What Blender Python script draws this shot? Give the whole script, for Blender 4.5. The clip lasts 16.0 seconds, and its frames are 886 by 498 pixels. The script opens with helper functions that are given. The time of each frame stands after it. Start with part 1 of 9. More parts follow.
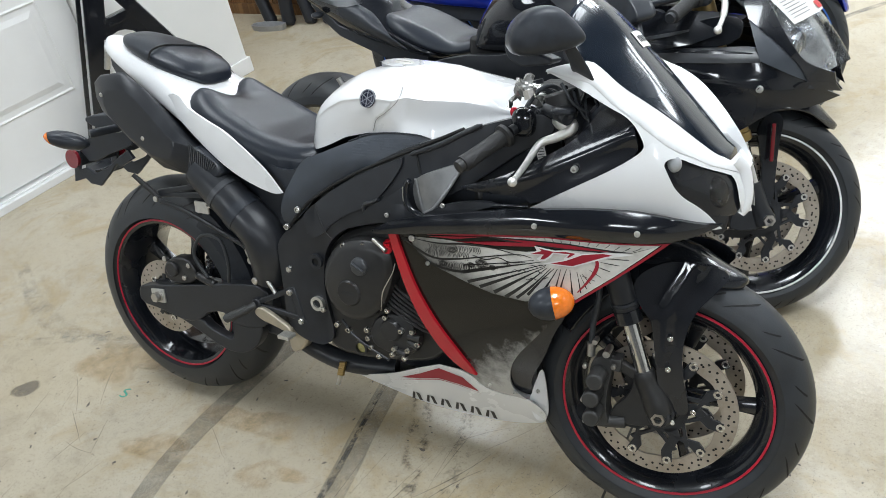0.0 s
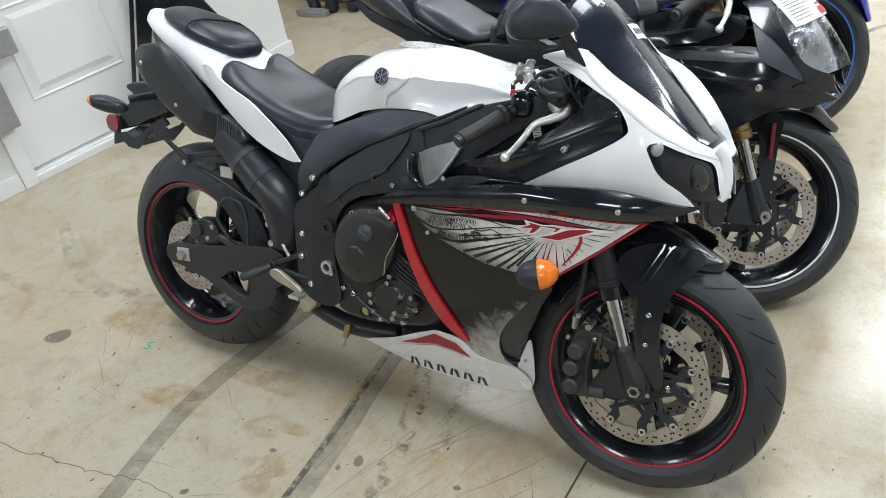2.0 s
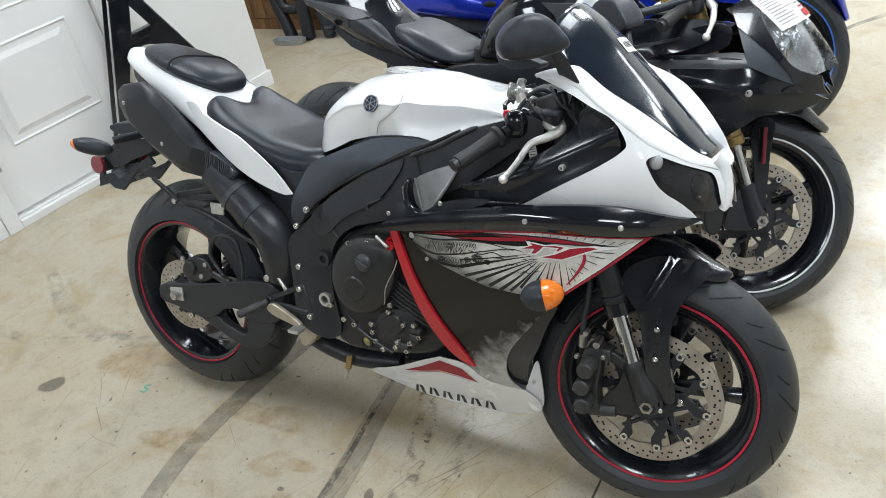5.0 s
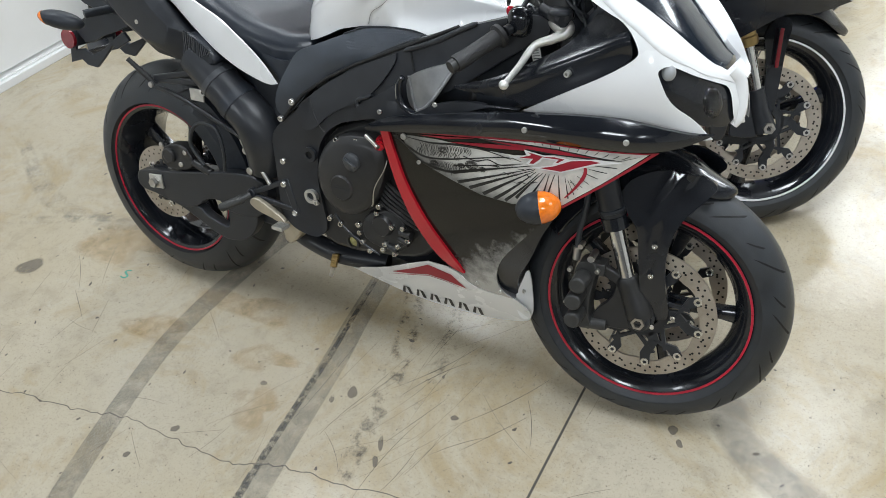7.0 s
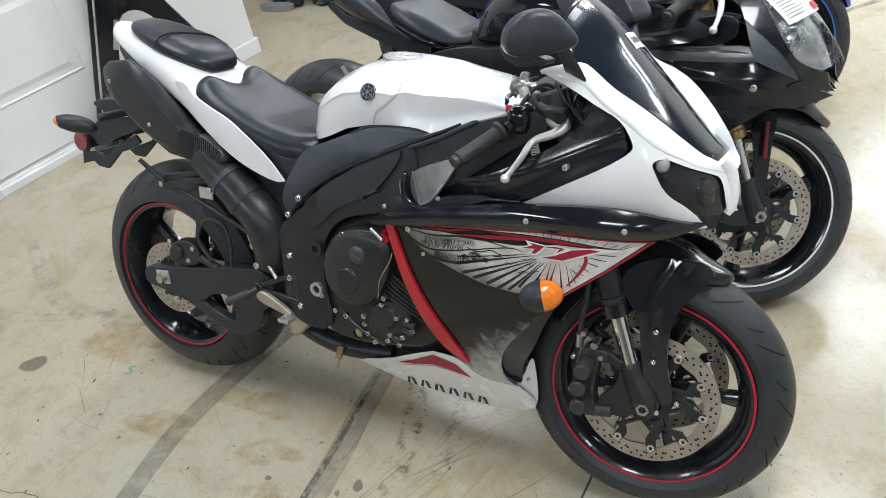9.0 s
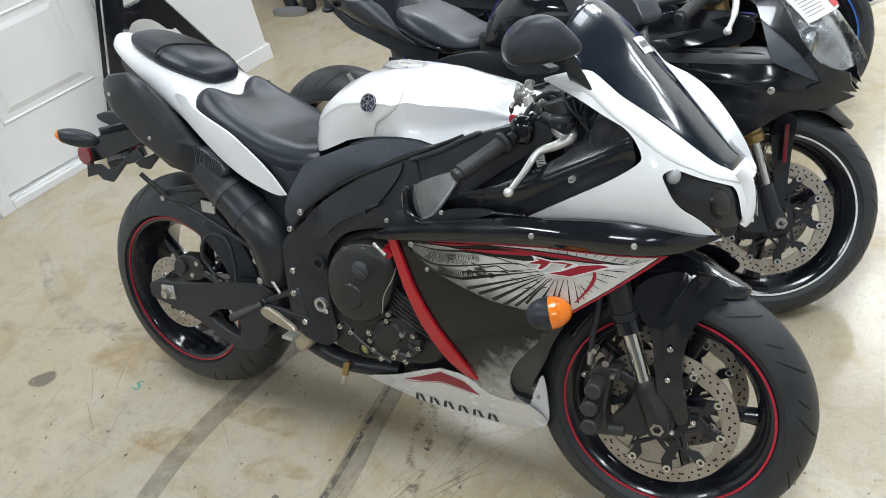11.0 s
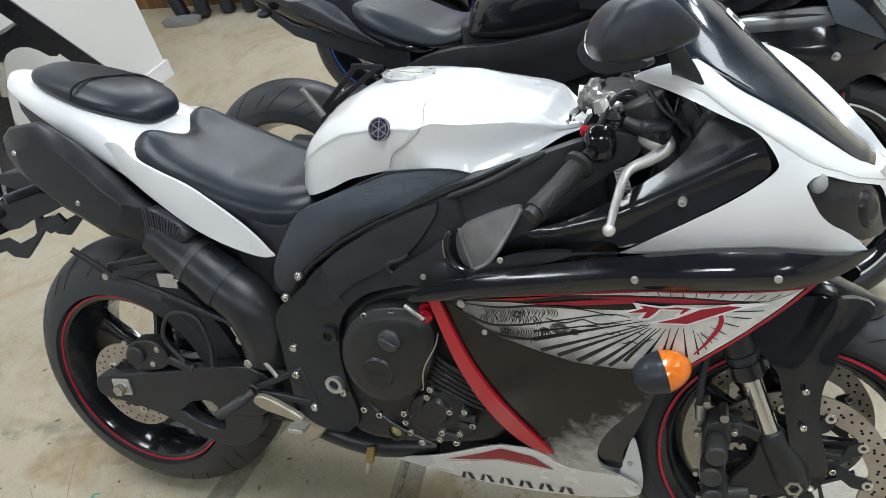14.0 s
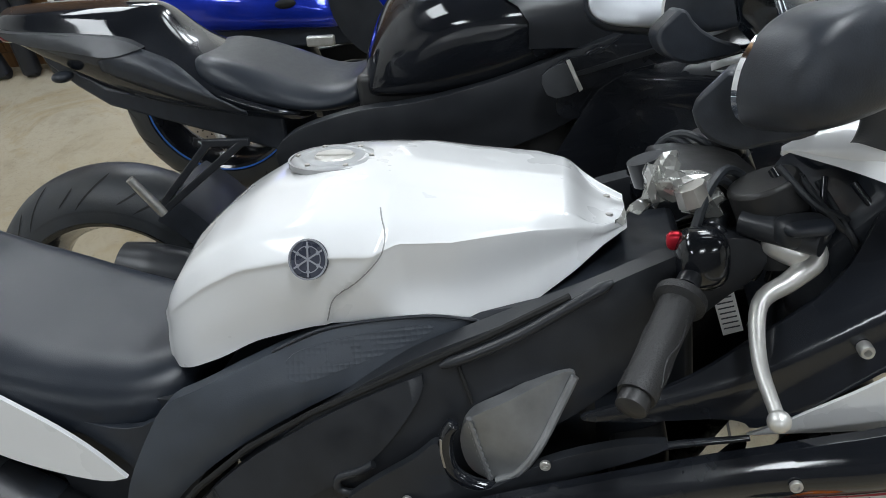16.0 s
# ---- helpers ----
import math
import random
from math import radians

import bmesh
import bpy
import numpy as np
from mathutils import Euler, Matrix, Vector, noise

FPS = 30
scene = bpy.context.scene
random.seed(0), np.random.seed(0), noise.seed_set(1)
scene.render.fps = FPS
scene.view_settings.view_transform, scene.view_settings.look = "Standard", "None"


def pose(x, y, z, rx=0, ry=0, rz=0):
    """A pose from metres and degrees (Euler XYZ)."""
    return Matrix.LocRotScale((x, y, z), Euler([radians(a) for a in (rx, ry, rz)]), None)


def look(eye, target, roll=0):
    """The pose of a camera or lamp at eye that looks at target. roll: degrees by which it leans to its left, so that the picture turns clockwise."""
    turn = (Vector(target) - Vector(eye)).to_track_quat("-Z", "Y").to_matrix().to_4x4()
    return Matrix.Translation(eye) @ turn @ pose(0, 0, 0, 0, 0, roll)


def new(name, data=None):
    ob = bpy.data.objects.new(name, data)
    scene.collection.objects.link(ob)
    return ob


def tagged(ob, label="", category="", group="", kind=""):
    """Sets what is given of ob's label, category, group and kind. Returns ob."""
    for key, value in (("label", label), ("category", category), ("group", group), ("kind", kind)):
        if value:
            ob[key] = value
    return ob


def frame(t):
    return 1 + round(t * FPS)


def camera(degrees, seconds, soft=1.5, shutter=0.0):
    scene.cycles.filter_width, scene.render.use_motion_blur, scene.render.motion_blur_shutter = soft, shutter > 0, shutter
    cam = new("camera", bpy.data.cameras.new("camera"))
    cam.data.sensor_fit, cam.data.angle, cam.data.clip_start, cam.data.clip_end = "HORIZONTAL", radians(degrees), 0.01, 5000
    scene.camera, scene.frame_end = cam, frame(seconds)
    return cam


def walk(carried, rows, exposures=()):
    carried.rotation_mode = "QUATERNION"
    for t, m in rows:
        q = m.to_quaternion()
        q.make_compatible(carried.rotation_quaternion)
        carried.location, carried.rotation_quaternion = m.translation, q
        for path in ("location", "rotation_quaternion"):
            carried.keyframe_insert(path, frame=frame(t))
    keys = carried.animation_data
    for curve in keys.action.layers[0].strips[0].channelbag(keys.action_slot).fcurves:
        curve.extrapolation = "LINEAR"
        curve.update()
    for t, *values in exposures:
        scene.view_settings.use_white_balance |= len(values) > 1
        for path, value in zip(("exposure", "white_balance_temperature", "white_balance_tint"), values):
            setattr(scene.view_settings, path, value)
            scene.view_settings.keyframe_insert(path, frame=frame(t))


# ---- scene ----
cam = camera(55.9, 16.0, soft=0.8)
PATH = [
    (0, (1.787, -1.21, 1.719), (0.865, 0.135, 0.560), -11.9),
    (0.5, (1.884, -1.225, 1.718), (0.928, 0.104, 0.570), -11.2),
    (1, (1.981, -1.201, 1.719), (0.999, 0.105, 0.566), -10),
    (1.5, (1.958, -1.254, 1.719), (0.957, 0.041, 0.569), -9.9),
    (2, (1.937, -1.284, 1.726), (0.935, 0.012, 0.579), -10.3),
    (2.5, (1.955, -1.269, 1.722), (0.942, 0.024, 0.581), -10.6),
    (3, (1.98, -1.258, 1.724), (0.955, 0.035, 0.594), -11.2),
    (5.3, (1.861, -1.273, 1.731), (0.895, 0.073, 0.610), -13.4),
    (5.5, (1.846, -1.268, 1.731), (0.912, 0.077, 0.584), -13.1),
    (6, (1.855, -1.201, 1.747), (0.939, 0.037, 0.471), -12.9),
    (6.5, (1.851, -1.176, 1.754), (0.967, -0.01, 0.391), -11.8),
    (7, (1.826, -1.178, 1.745), (0.937, -0.016, 0.381), -11.7),
    (7.5, (1.813, -1.194, 1.750), (0.925, -0.026, 0.391), -11.4),
    (8, (1.819, -1.204, 1.761), (0.907, 0.033, 0.482), -11.4),
    (8.5, (1.825, -1.214, 1.765), (0.898, 0.082, 0.557), -11.2),
    (9, (1.83, -1.218, 1.770), (0.903, 0.088, 0.573), -11.3),
    (11.5, (1.83, -1.094, 1.739), (0.833, 0.169, 0.551), -14.1),
    (12, (1.833, -1.052, 1.725), (0.811, 0.192, 0.537), -14.9),
    (12.5, (1.802, -1.036, 1.723), (0.784, 0.204, 0.530), -16.5),
    (13, (1.669, -1.117, 1.726), (0.675, 0.136, 0.525), -18.2),
    (13.5, (1.518, -1.126, 1.709), (0.76, 0.239, 0.458), -14.8),
    (14, (1.389, -0.914, 1.663), (0.635, 0.442, 0.401), -15.9),
    (14.5, (1.265, -0.824, 1.641), (0.548, 0.656, 0.503), -15.8),
    (15, (1.134, -0.814, 1.575), (0.676, 0.742, 0.406), -13.3),
    (15.5, (1.125, -0.636, 1.529), (0.678, 0.911, 0.343), -15.2),
    (16, (1.016, -0.466, 1.450), (0.681, 1.057, 0.198), -11.1),
]
walk(cam, [(t, look(eye, target, roll)) for t, eye, target, roll in PATH], [(0, 0), (13.5, 0), (14.5, -0.30), (15, -0.45), (16, -0.46)])

# ---- light: cool white ceiling panels of a workshop ----
world = bpy.data.worlds.new("world")
scene.world = world
world.use_nodes = True
world.node_tree.nodes["Background"].inputs[0].default_value = (0.85, 0.9, 1.0, 1)
world.node_tree.nodes["Background"].inputs[1].default_value = 0.05
LAMP_POWER = 54.0
CEILING = 3.0

# ---- materials ----


def material(name, color, rough=0.5, metal=0.0, vary=0.15, grain=40.0, bump=0.0, bump_scale=300.0, coat=0.0, spec=0.5,
             alpha=1.0, stain=None, stain_amount=0.0, stain_scale=6.0, rough_vary=0.1):
    """A painted, plastic, rubber or metal surface with grain, blotches and fine relief."""
    m = bpy.data.materials.new(name)
    m.use_nodes = True
    nt = m.node_tree
    b = nt.nodes["Principled BSDF"]
    tc = nt.nodes.new("ShaderNodeTexCoord")
    n1 = nt.nodes.new("ShaderNodeTexNoise")
    n1.inputs["Scale"].default_value = grain
    n1.inputs["Detail"].default_value = 5
    nt.links.new(tc.outputs["Object"], n1.inputs["Vector"])
    ramp = nt.nodes.new("ShaderNodeMapRange")
    ramp.inputs[1].default_value, ramp.inputs[2].default_value = 0.3, 0.7
    ramp.inputs[3].default_value, ramp.inputs[4].default_value = 1 - vary, 1 + vary
    nt.links.new(n1.outputs["Fac"], ramp.inputs[0])
    mul = nt.nodes.new("ShaderNodeVectorMath")
    mul.operation = "SCALE"
    mul.inputs[0].default_value = color
    nt.links.new(ramp.outputs[0], mul.inputs["Scale"])
    col = mul.outputs[0]
    if stain:
        n2 = nt.nodes.new("ShaderNodeTexNoise")
        n2.inputs["Scale"].default_value = stain_scale
        n2.inputs["Detail"].default_value = 8
        n2.inputs["Roughness"].default_value = 0.65
        nt.links.new(tc.outputs["Object"], n2.inputs["Vector"])
        r2 = nt.nodes.new("ShaderNodeMapRange")
        r2.inputs[1].default_value, r2.inputs[2].default_value = 0.48, 0.72
        r2.inputs[3].default_value, r2.inputs[4].default_value = 0, stain_amount
        nt.links.new(n2.outputs["Fac"], r2.inputs[0])
        mix = nt.nodes.new("ShaderNodeMix")
        mix.data_type = "RGBA"
        nt.links.new(r2.outputs[0], mix.inputs[0])
        nt.links.new(col, mix.inputs[6])
        mix.inputs[7].default_value = (*stain, 1)
        col = mix.outputs[2]
    nt.links.new(col, b.inputs["Base Color"])
    rr = nt.nodes.new("ShaderNodeMapRange")
    rr.inputs[1].default_value, rr.inputs[2].default_value = 0.3, 0.7
    rr.inputs[3].default_value, rr.inputs[4].default_value = max(0.02, rough - rough_vary * rough), min(1, rough + rough_vary)
    nt.links.new(n1.outputs["Fac"], rr.inputs[0])
    nt.links.new(rr.outputs[0], b.inputs["Roughness"])
    b.inputs["Metallic"].default_value = metal
    b.inputs["Specular IOR Level"].default_value = spec
    b.inputs["Coat Weight"].default_value = coat
    b.inputs["Coat Roughness"].default_value = 0.04
    b.inputs["Alpha"].default_value = alpha
    if bump:
        n3 = nt.nodes.new("ShaderNodeTexNoise")
        n3.inputs["Scale"].default_value = bump_scale
        n3.inputs["Detail"].default_value = 3
        nt.links.new(tc.outputs["Object"], n3.inputs["Vector"])
        bp = nt.nodes.new("ShaderNodeBump")
        bp.inputs["Strength"].default_value = bump
        bp.inputs["Distance"].default_value = 0.002
        nt.links.new(n3.outputs["Fac"], bp.inputs["Height"])
        nt.links.new(bp.outputs[0], b.inputs["Normal"])
    return m


def glass(name, color, rough=0.0, transmission=1.0):
    m = material(name, color, rough=0.03, vary=0.02, rough_vary=0.3)
    b = m.node_tree.nodes["Principled BSDF"]
    b.inputs["Transmission Weight"].default_value = transmission
    b.inputs["IOR"].default_value = 1.45
    return m


def glow(name, color, strength):
    m = bpy.data.materials.new(name)
    m.use_nodes = True
    nt = m.node_tree
    nt.nodes.remove(nt.nodes["Principled BSDF"])
    e = nt.nodes.new("ShaderNodeEmission")
    e.inputs[0].default_value = (*color, 1)
    e.inputs[1].default_value = strength
    nt.links.new(e.outputs[0], nt.nodes["Material Output"].inputs[0])
    return m


WHITE = material("pearl_white_paint", (0.74, 0.745, 0.75), 0.22, vary=0.02, grain=6, coat=0.9, rough_vary=0.2)
BLACK = material("gloss_black_paint", (0.0095, 0.0110, 0.0145), 0.05, vary=0.2, grain=8, coat=0.45, rough_vary=0.3, spec=0.42)
# black plastic; its lighter blue base includes the cool sheen of the lamps
KNEEPLASTIC = material("sheen_tinted_plastic", (0.040, 0.048, 0.061), 0.40, spec=0.55, vary=0.10, grain=30, bump=0.08, bump_scale=600)
SATIN = material("satin_black_frame", (0.0195, 0.0215, 0.0255), 0.32, spec=0.45, vary=0.15, grain=30, bump=0.06, bump_scale=500, stain=(0.02, 0.02, 0.022), stain_amount=0.3)
PLASTIC = material("black_plastic", (0.0210, 0.0250, 0.0325), 0.36, spec=0.42, vary=0.2, grain=60, bump=0.12, bump_scale=700, stain=(0.02, 0.02, 0.02), stain_amount=0.3)
ENGINE = material("dark_engine_paint", (0.0215, 0.0215, 0.0220), 0.34, spec=0.45, vary=0.15, grain=50, bump=0.12, bump_scale=600, stain=(0.022, 0.02, 0.016), stain_amount=0.35, stain_scale=14)
LEATHER = material("seat_vinyl", (0.0140, 0.0180, 0.0255), 0.34, spec=0.42, vary=0.03, grain=80, bump=0.10, bump_scale=900, rough_vary=0.04)
CASTGREY = material("grey_cast_metal", (0.040, 0.040, 0.039), 0.45, 0.2, vary=0.2, grain=60, bump=0.25, bump_scale=400)
RUBBER = material("tyre_rubber", (0.024, 0.0275, 0.032), 0.42, spec=0.5, vary=0.2, grain=20, bump=0.15, bump_scale=250, stain=(0.034, 0.034, 0.032), stain_amount=0.5, stain_scale=9)
GROOVE = material("tread_groove", (0.006, 0.006, 0.006), 0.8)
GRIP = material("grip_rubber", (0.016, 0.016, 0.017), 0.5, vary=0.2, grain=150, bump=0.4, bump_scale=500)
BOLTSTEEL = material("bright_bolt_steel", (0.78, 0.77, 0.74), 0.22, 1.0, vary=0.08, grain=60)
PALETIN = material("heat_tinted_steel", (0.46, 0.41, 0.32), 0.42, 0.7, vary=0.12, grain=30)
OILGLASS = material("oil_sight_glass", (0.34, 0.31, 0.12), 0.12, vary=0.25, grain=120, coat=0.8)
STEEL = material("brushed_steel", (0.55, 0.53, 0.50), 0.32, 1.0, vary=0.12, grain=60, bump=0.1, bump_scale=500, stain=(0.25, 0.2, 0.15), stain_amount=0.35)
DISC = material("worn_brake_steel", (0.50, 0.45, 0.39), 0.4, 0.85, vary=0.12, grain=25, bump=0.15, bump_scale=200, stain=(0.28, 0.2, 0.13), stain_amount=0.5, stain_scale=20)
CHROME = material("fork_chrome", (0.75, 0.75, 0.74), 0.12, 1.0, vary=0.05)
ALUMINIUM = material("cast_aluminium", (0.62, 0.61, 0.58), 0.42, 0.9, vary=0.1, grain=90, bump=0.1, bump_scale=600)
LEVER = material("silver_lever", (0.72, 0.71, 0.68), 0.36, 0.75, vary=0.06, grain=70, bump=0.05)
GOLD = material("gold_fork_tube", (0.42, 0.30, 0.13), 0.35, 0.9, vary=0.1, grain=40)
RED = material("red_paint", (0.46, 0.010, 0.022), 0.18, vary=0.06, grain=12, coat=0.5)
REDANO = material("red_anodised", (0.55, 0.02, 0.04), 0.25, 0.7, vary=0.08)
DECALWHITE = material("silver_white_decal", (0.60, 0.585, 0.55), 0.38, vary=0.10, grain=30, stain=(0.22, 0.21, 0.2), stain_amount=0.45, stain_scale=28)
DECALBLACK = material("black_decal", (0.012, 0.012, 0.012), 0.35, vary=0.2, grain=60)
DECALRED = material("red_decal", (0.30, 0.010, 0.026), 0.32, vary=0.06, grain=30)
DECALPLAIN = material("white_decal", (0.72, 0.72, 0.71), 0.35, vary=0.03)
PALESEAM = material("shaded_seam", (0.30, 0.30, 0.30), 0.5, vary=0.05)
GREYPANEL = material("grey_duct_plastic", (0.045, 0.048, 0.053), 0.32, vary=0.15, grain=40, bump=0.15, bump_scale=500)
BADGEBLUE = material("dark_blue_badge", (0.022, 0.026, 0.045), 0.25, vary=0.1, coat=0.5)
BADGEGREY = material("grey_badge_metal", (0.30, 0.31, 0.34), 0.35, 0.6, vary=0.1)
AMBER = material("amber_lens", (0.85, 0.20, 0.01), 0.15, vary=0.1, grain=120, coat=0.8, bump=0.25, bump_scale=260)
REDLENS = material("red_reflector", (0.20, 0.007, 0.016), 0.15, vary=0.1, grain=150, coat=0.8, bump=0.3, bump_scale=300)
BLUE = material("metallic_blue_paint", (0.010, 0.036, 0.50), 0.12, 0.45, vary=0.15, grain=15, coat=0.9)
BLUESTRIPE = material("blue_rim_tape", (0.03, 0.13, 0.5), 0.3, vary=0.05)
REDSTRIPE = material("red_rim_tape", (0.45, 0.015, 0.04), 0.3, vary=0.08)
WHITESTRIPE = material("white_rim_tape", (0.75, 0.75, 0.75), 0.35, vary=0.05)
SMOKE = material("smoked_screen", (0.010, 0.0145, 0.022), 0.04, spec=0.35, vary=0.1, grain=5, coat=0.5, rough_vary=0.3)
HAZEPLASTIC = material("frosted_plastic", (0.34, 0.35, 0.36), 0.35, vary=0.05, coat=0.4)
CLEAR = glass("clear_lens", (0.95, 0.96, 0.97))
MIRROR = material("mirror_glass", (0.8, 0.82, 0.84), 0.03, 1.0, vary=0.01)
# roughened grey, so the mirror shows an even pale reflection
HAZEGLASS = material("blurred_mirror_glass", (0.55, 0.57, 0.60), 0.38, 0.9, vary=0.03)
GRIT = material("dark_grit", (0.10, 0.085, 0.065), 0.7, vary=0.3, grain=90)
REFLECTOR = material("headlight_reflector", (0.42, 0.44, 0.46), 0.14, 0.9, vary=0.10, grain=25, bump=0.02, bump_scale=60)
PAPER = material("paper_label", (0.8, 0.79, 0.76), 0.6, vary=0.03)
INK = material("label_ink", (0.06, 0.06, 0.07), 0.6)
INKRED = material("red_label_ink", (0.5, 0.05, 0.05), 0.6)
WALLPAINT = material("white_wall_paint", (0.74, 0.74, 0.72), 0.55, vary=0.02, grain=3, bump=0.08, bump_scale=120, stain=(0.6, 0.59, 0.56), stain_amount=0.25, stain_scale=2)
# for the unseen south wall, dark to keep its reflections low
DARKWALL = material("unseen_dark_wall", (0.10, 0.10, 0.105), 0.6, vary=0.04, grain=3, bump=0.08, bump_scale=120)
DOORPAINT = material("white_door_paint", (0.78, 0.78, 0.77), 0.42, vary=0.015, grain=5, bump=0.05, bump_scale=80, stain=(0.66, 0.65, 0.62), stain_amount=0.2, stain_scale=3)
CEILPAINT = material("ceiling_tile", (0.07, 0.072, 0.075), 0.8, vary=0.05, grain=20)
GREYTIN = material("grey_tin", (0.4, 0.41, 0.42), 0.45, 0.6, vary=0.1, stain=(0.3, 0.28, 0.25), stain_amount=0.3)
PANELLIGHT = glow("light_panel", (0.88, 0.945, 1.0), 2.0)


def weave(base, name):
    """Fine raised dots of a moulded grip pad."""
    m = base.copy()
    m.name = name
    nt = m.node_tree
    tc = nt.nodes.new("ShaderNodeTexCoord")
    v = nt.nodes.new("ShaderNodeTexVoronoi")
    v.inputs["Scale"].default_value = 170
    v.inputs["Randomness"].default_value = 0.0
    nt.links.new(tc.outputs["Object"], v.inputs["Vector"])
    bp = nt.nodes.new("ShaderNodeBump")
    bp.inputs["Strength"].default_value = 0.5
    bp.inputs["Distance"].default_value = 0.002
    nt.links.new(v.outputs["Distance"], bp.inputs["Height"])
    nt.links.new(bp.outputs[0], nt.nodes["Principled BSDF"].inputs["Normal"])
    return m


DIMPLED = weave(KNEEPLASTIC, "dimpled_black_pad")


def graphite():
    """Dark graphite side paint that breaks up into silver towards its lower tip."""
    m = material("graphite_fade_paint", (0.008, 0.0075, 0.0065), 0.16, vary=0.1, grain=10, coat=0.15, spec=0.4)
    nt = m.node_tree
    b = nt.nodes["Principled BSDF"]
    tc = nt.nodes.new("ShaderNodeTexCoord")
    sep = nt.nodes.new("ShaderNodeSeparateXYZ")
    nt.links.new(tc.outputs["Object"], sep.inputs[0])
    n = nt.nodes.new("ShaderNodeTexNoise")
    n.inputs["Scale"].default_value, n.inputs["Detail"].default_value = 28, 9
    n.inputs["Roughness"].default_value = 0.7
    nt.links.new(tc.outputs["Object"], n.inputs["Vector"])
    add = nt.nodes.new("ShaderNodeMath")
    add.operation = "MULTIPLY_ADD"
    nt.links.new(n.outputs["Fac"], add.inputs[0])
    add.inputs[1].default_value = 0.20
    lean = nt.nodes.new("ShaderNodeMath")
    lean.operation = "MULTIPLY_ADD"
    nt.links.new(sep.outputs[0], lean.inputs[0])
    lean.inputs[1].default_value = -0.72
    nt.links.new(sep.outputs[2], lean.inputs[2])
    nt.links.new(lean.outputs[0], add.inputs[2])
    r = nt.nodes.new("ShaderNodeMapRange")
    r.inputs[1].default_value, r.inputs[2].default_value = -0.262, -0.375
    r.inputs[4].default_value = 0.85
    nt.links.new(add.outputs[0], r.inputs[0])
    mix = nt.nodes.new("ShaderNodeMix")
    mix.data_type = "RGBA"
    nt.links.new(r.outputs[0], mix.inputs[0])
    old = b.inputs["Base Color"].links[0].from_socket
    nt.links.new(old, mix.inputs[6])
    mix.inputs[7].default_value = (0.5, 0.49, 0.46, 1)
    nt.links.new(mix.outputs[2], b.inputs["Base Color"])
    return m


GRAPHITE = graphite()


def scrollwork():
    """Silver-white wing that darkens into graphite towards its rear and lower rim."""
    m = material("inked_wing_decal", (0.60, 0.59, 0.55), 0.34, vary=0.10, grain=30, stain=(0.22, 0.21, 0.2), stain_amount=0.5, stain_scale=24)
    nt = m.node_tree
    b = nt.nodes["Principled BSDF"]
    tc = nt.nodes.new("ShaderNodeTexCoord")
    mp = nt.nodes.new("ShaderNodeMapping")
    mp.inputs["Scale"].default_value = (1.0, 0.0, 2.6)
    mp.inputs["Location"].default_value = (-1.246, 0.0, -0.672 * 2.6)
    nt.links.new(tc.outputs["Object"], mp.inputs[0])
    ln = nt.nodes.new("ShaderNodeVectorMath")
    ln.operation = "LENGTH"
    nt.links.new(mp.outputs[0], ln.inputs[0])
    n = nt.nodes.new("ShaderNodeTexNoise")
    n.inputs["Scale"].default_value, n.inputs["Detail"].default_value, n.inputs["Roughness"].default_value = 34, 8, 0.7
    nt.links.new(tc.outputs["Object"], n.inputs["Vector"])
    ad = nt.nodes.new("ShaderNodeMath")
    ad.operation = "MULTIPLY_ADD"
    nt.links.new(n.outputs["Fac"], ad.inputs[0])
    ad.inputs[1].default_value = 0.10
    nt.links.new(ln.outputs["Value"], ad.inputs[2])
    r = nt.nodes.new("ShaderNodeMapRange")
    for k, v in ((1, 0.29), (2, 0.43), (3, 0.0), (4, 0.97)):
        r.inputs[k].default_value = v
    nt.links.new(ad.outputs[0], r.inputs[0])
    mix = nt.nodes.new("ShaderNodeMix")
    mix.data_type = "RGBA"
    nt.links.new(r.outputs[0], mix.inputs[0])
    nt.links.new(b.inputs["Base Color"].links[0].from_socket, mix.inputs[6])
    mix.inputs[7].default_value = (0.009, 0.0085, 0.0075, 1)
    nt.links.new(mix.outputs[2], b.inputs["Base Color"])
    return m


SCROLL = scrollwork()
DUCT = material("grey_duct_metal", (0.27, 0.275, 0.28), 0.36, 0.6, vary=0.15, grain=40, bump=0.1, bump_scale=400)
FOIL = material("crumpled_clear_film", (0.36, 0.36, 0.34), 0.22, 0.55, vary=0.25, grain=60, coat=0.6)


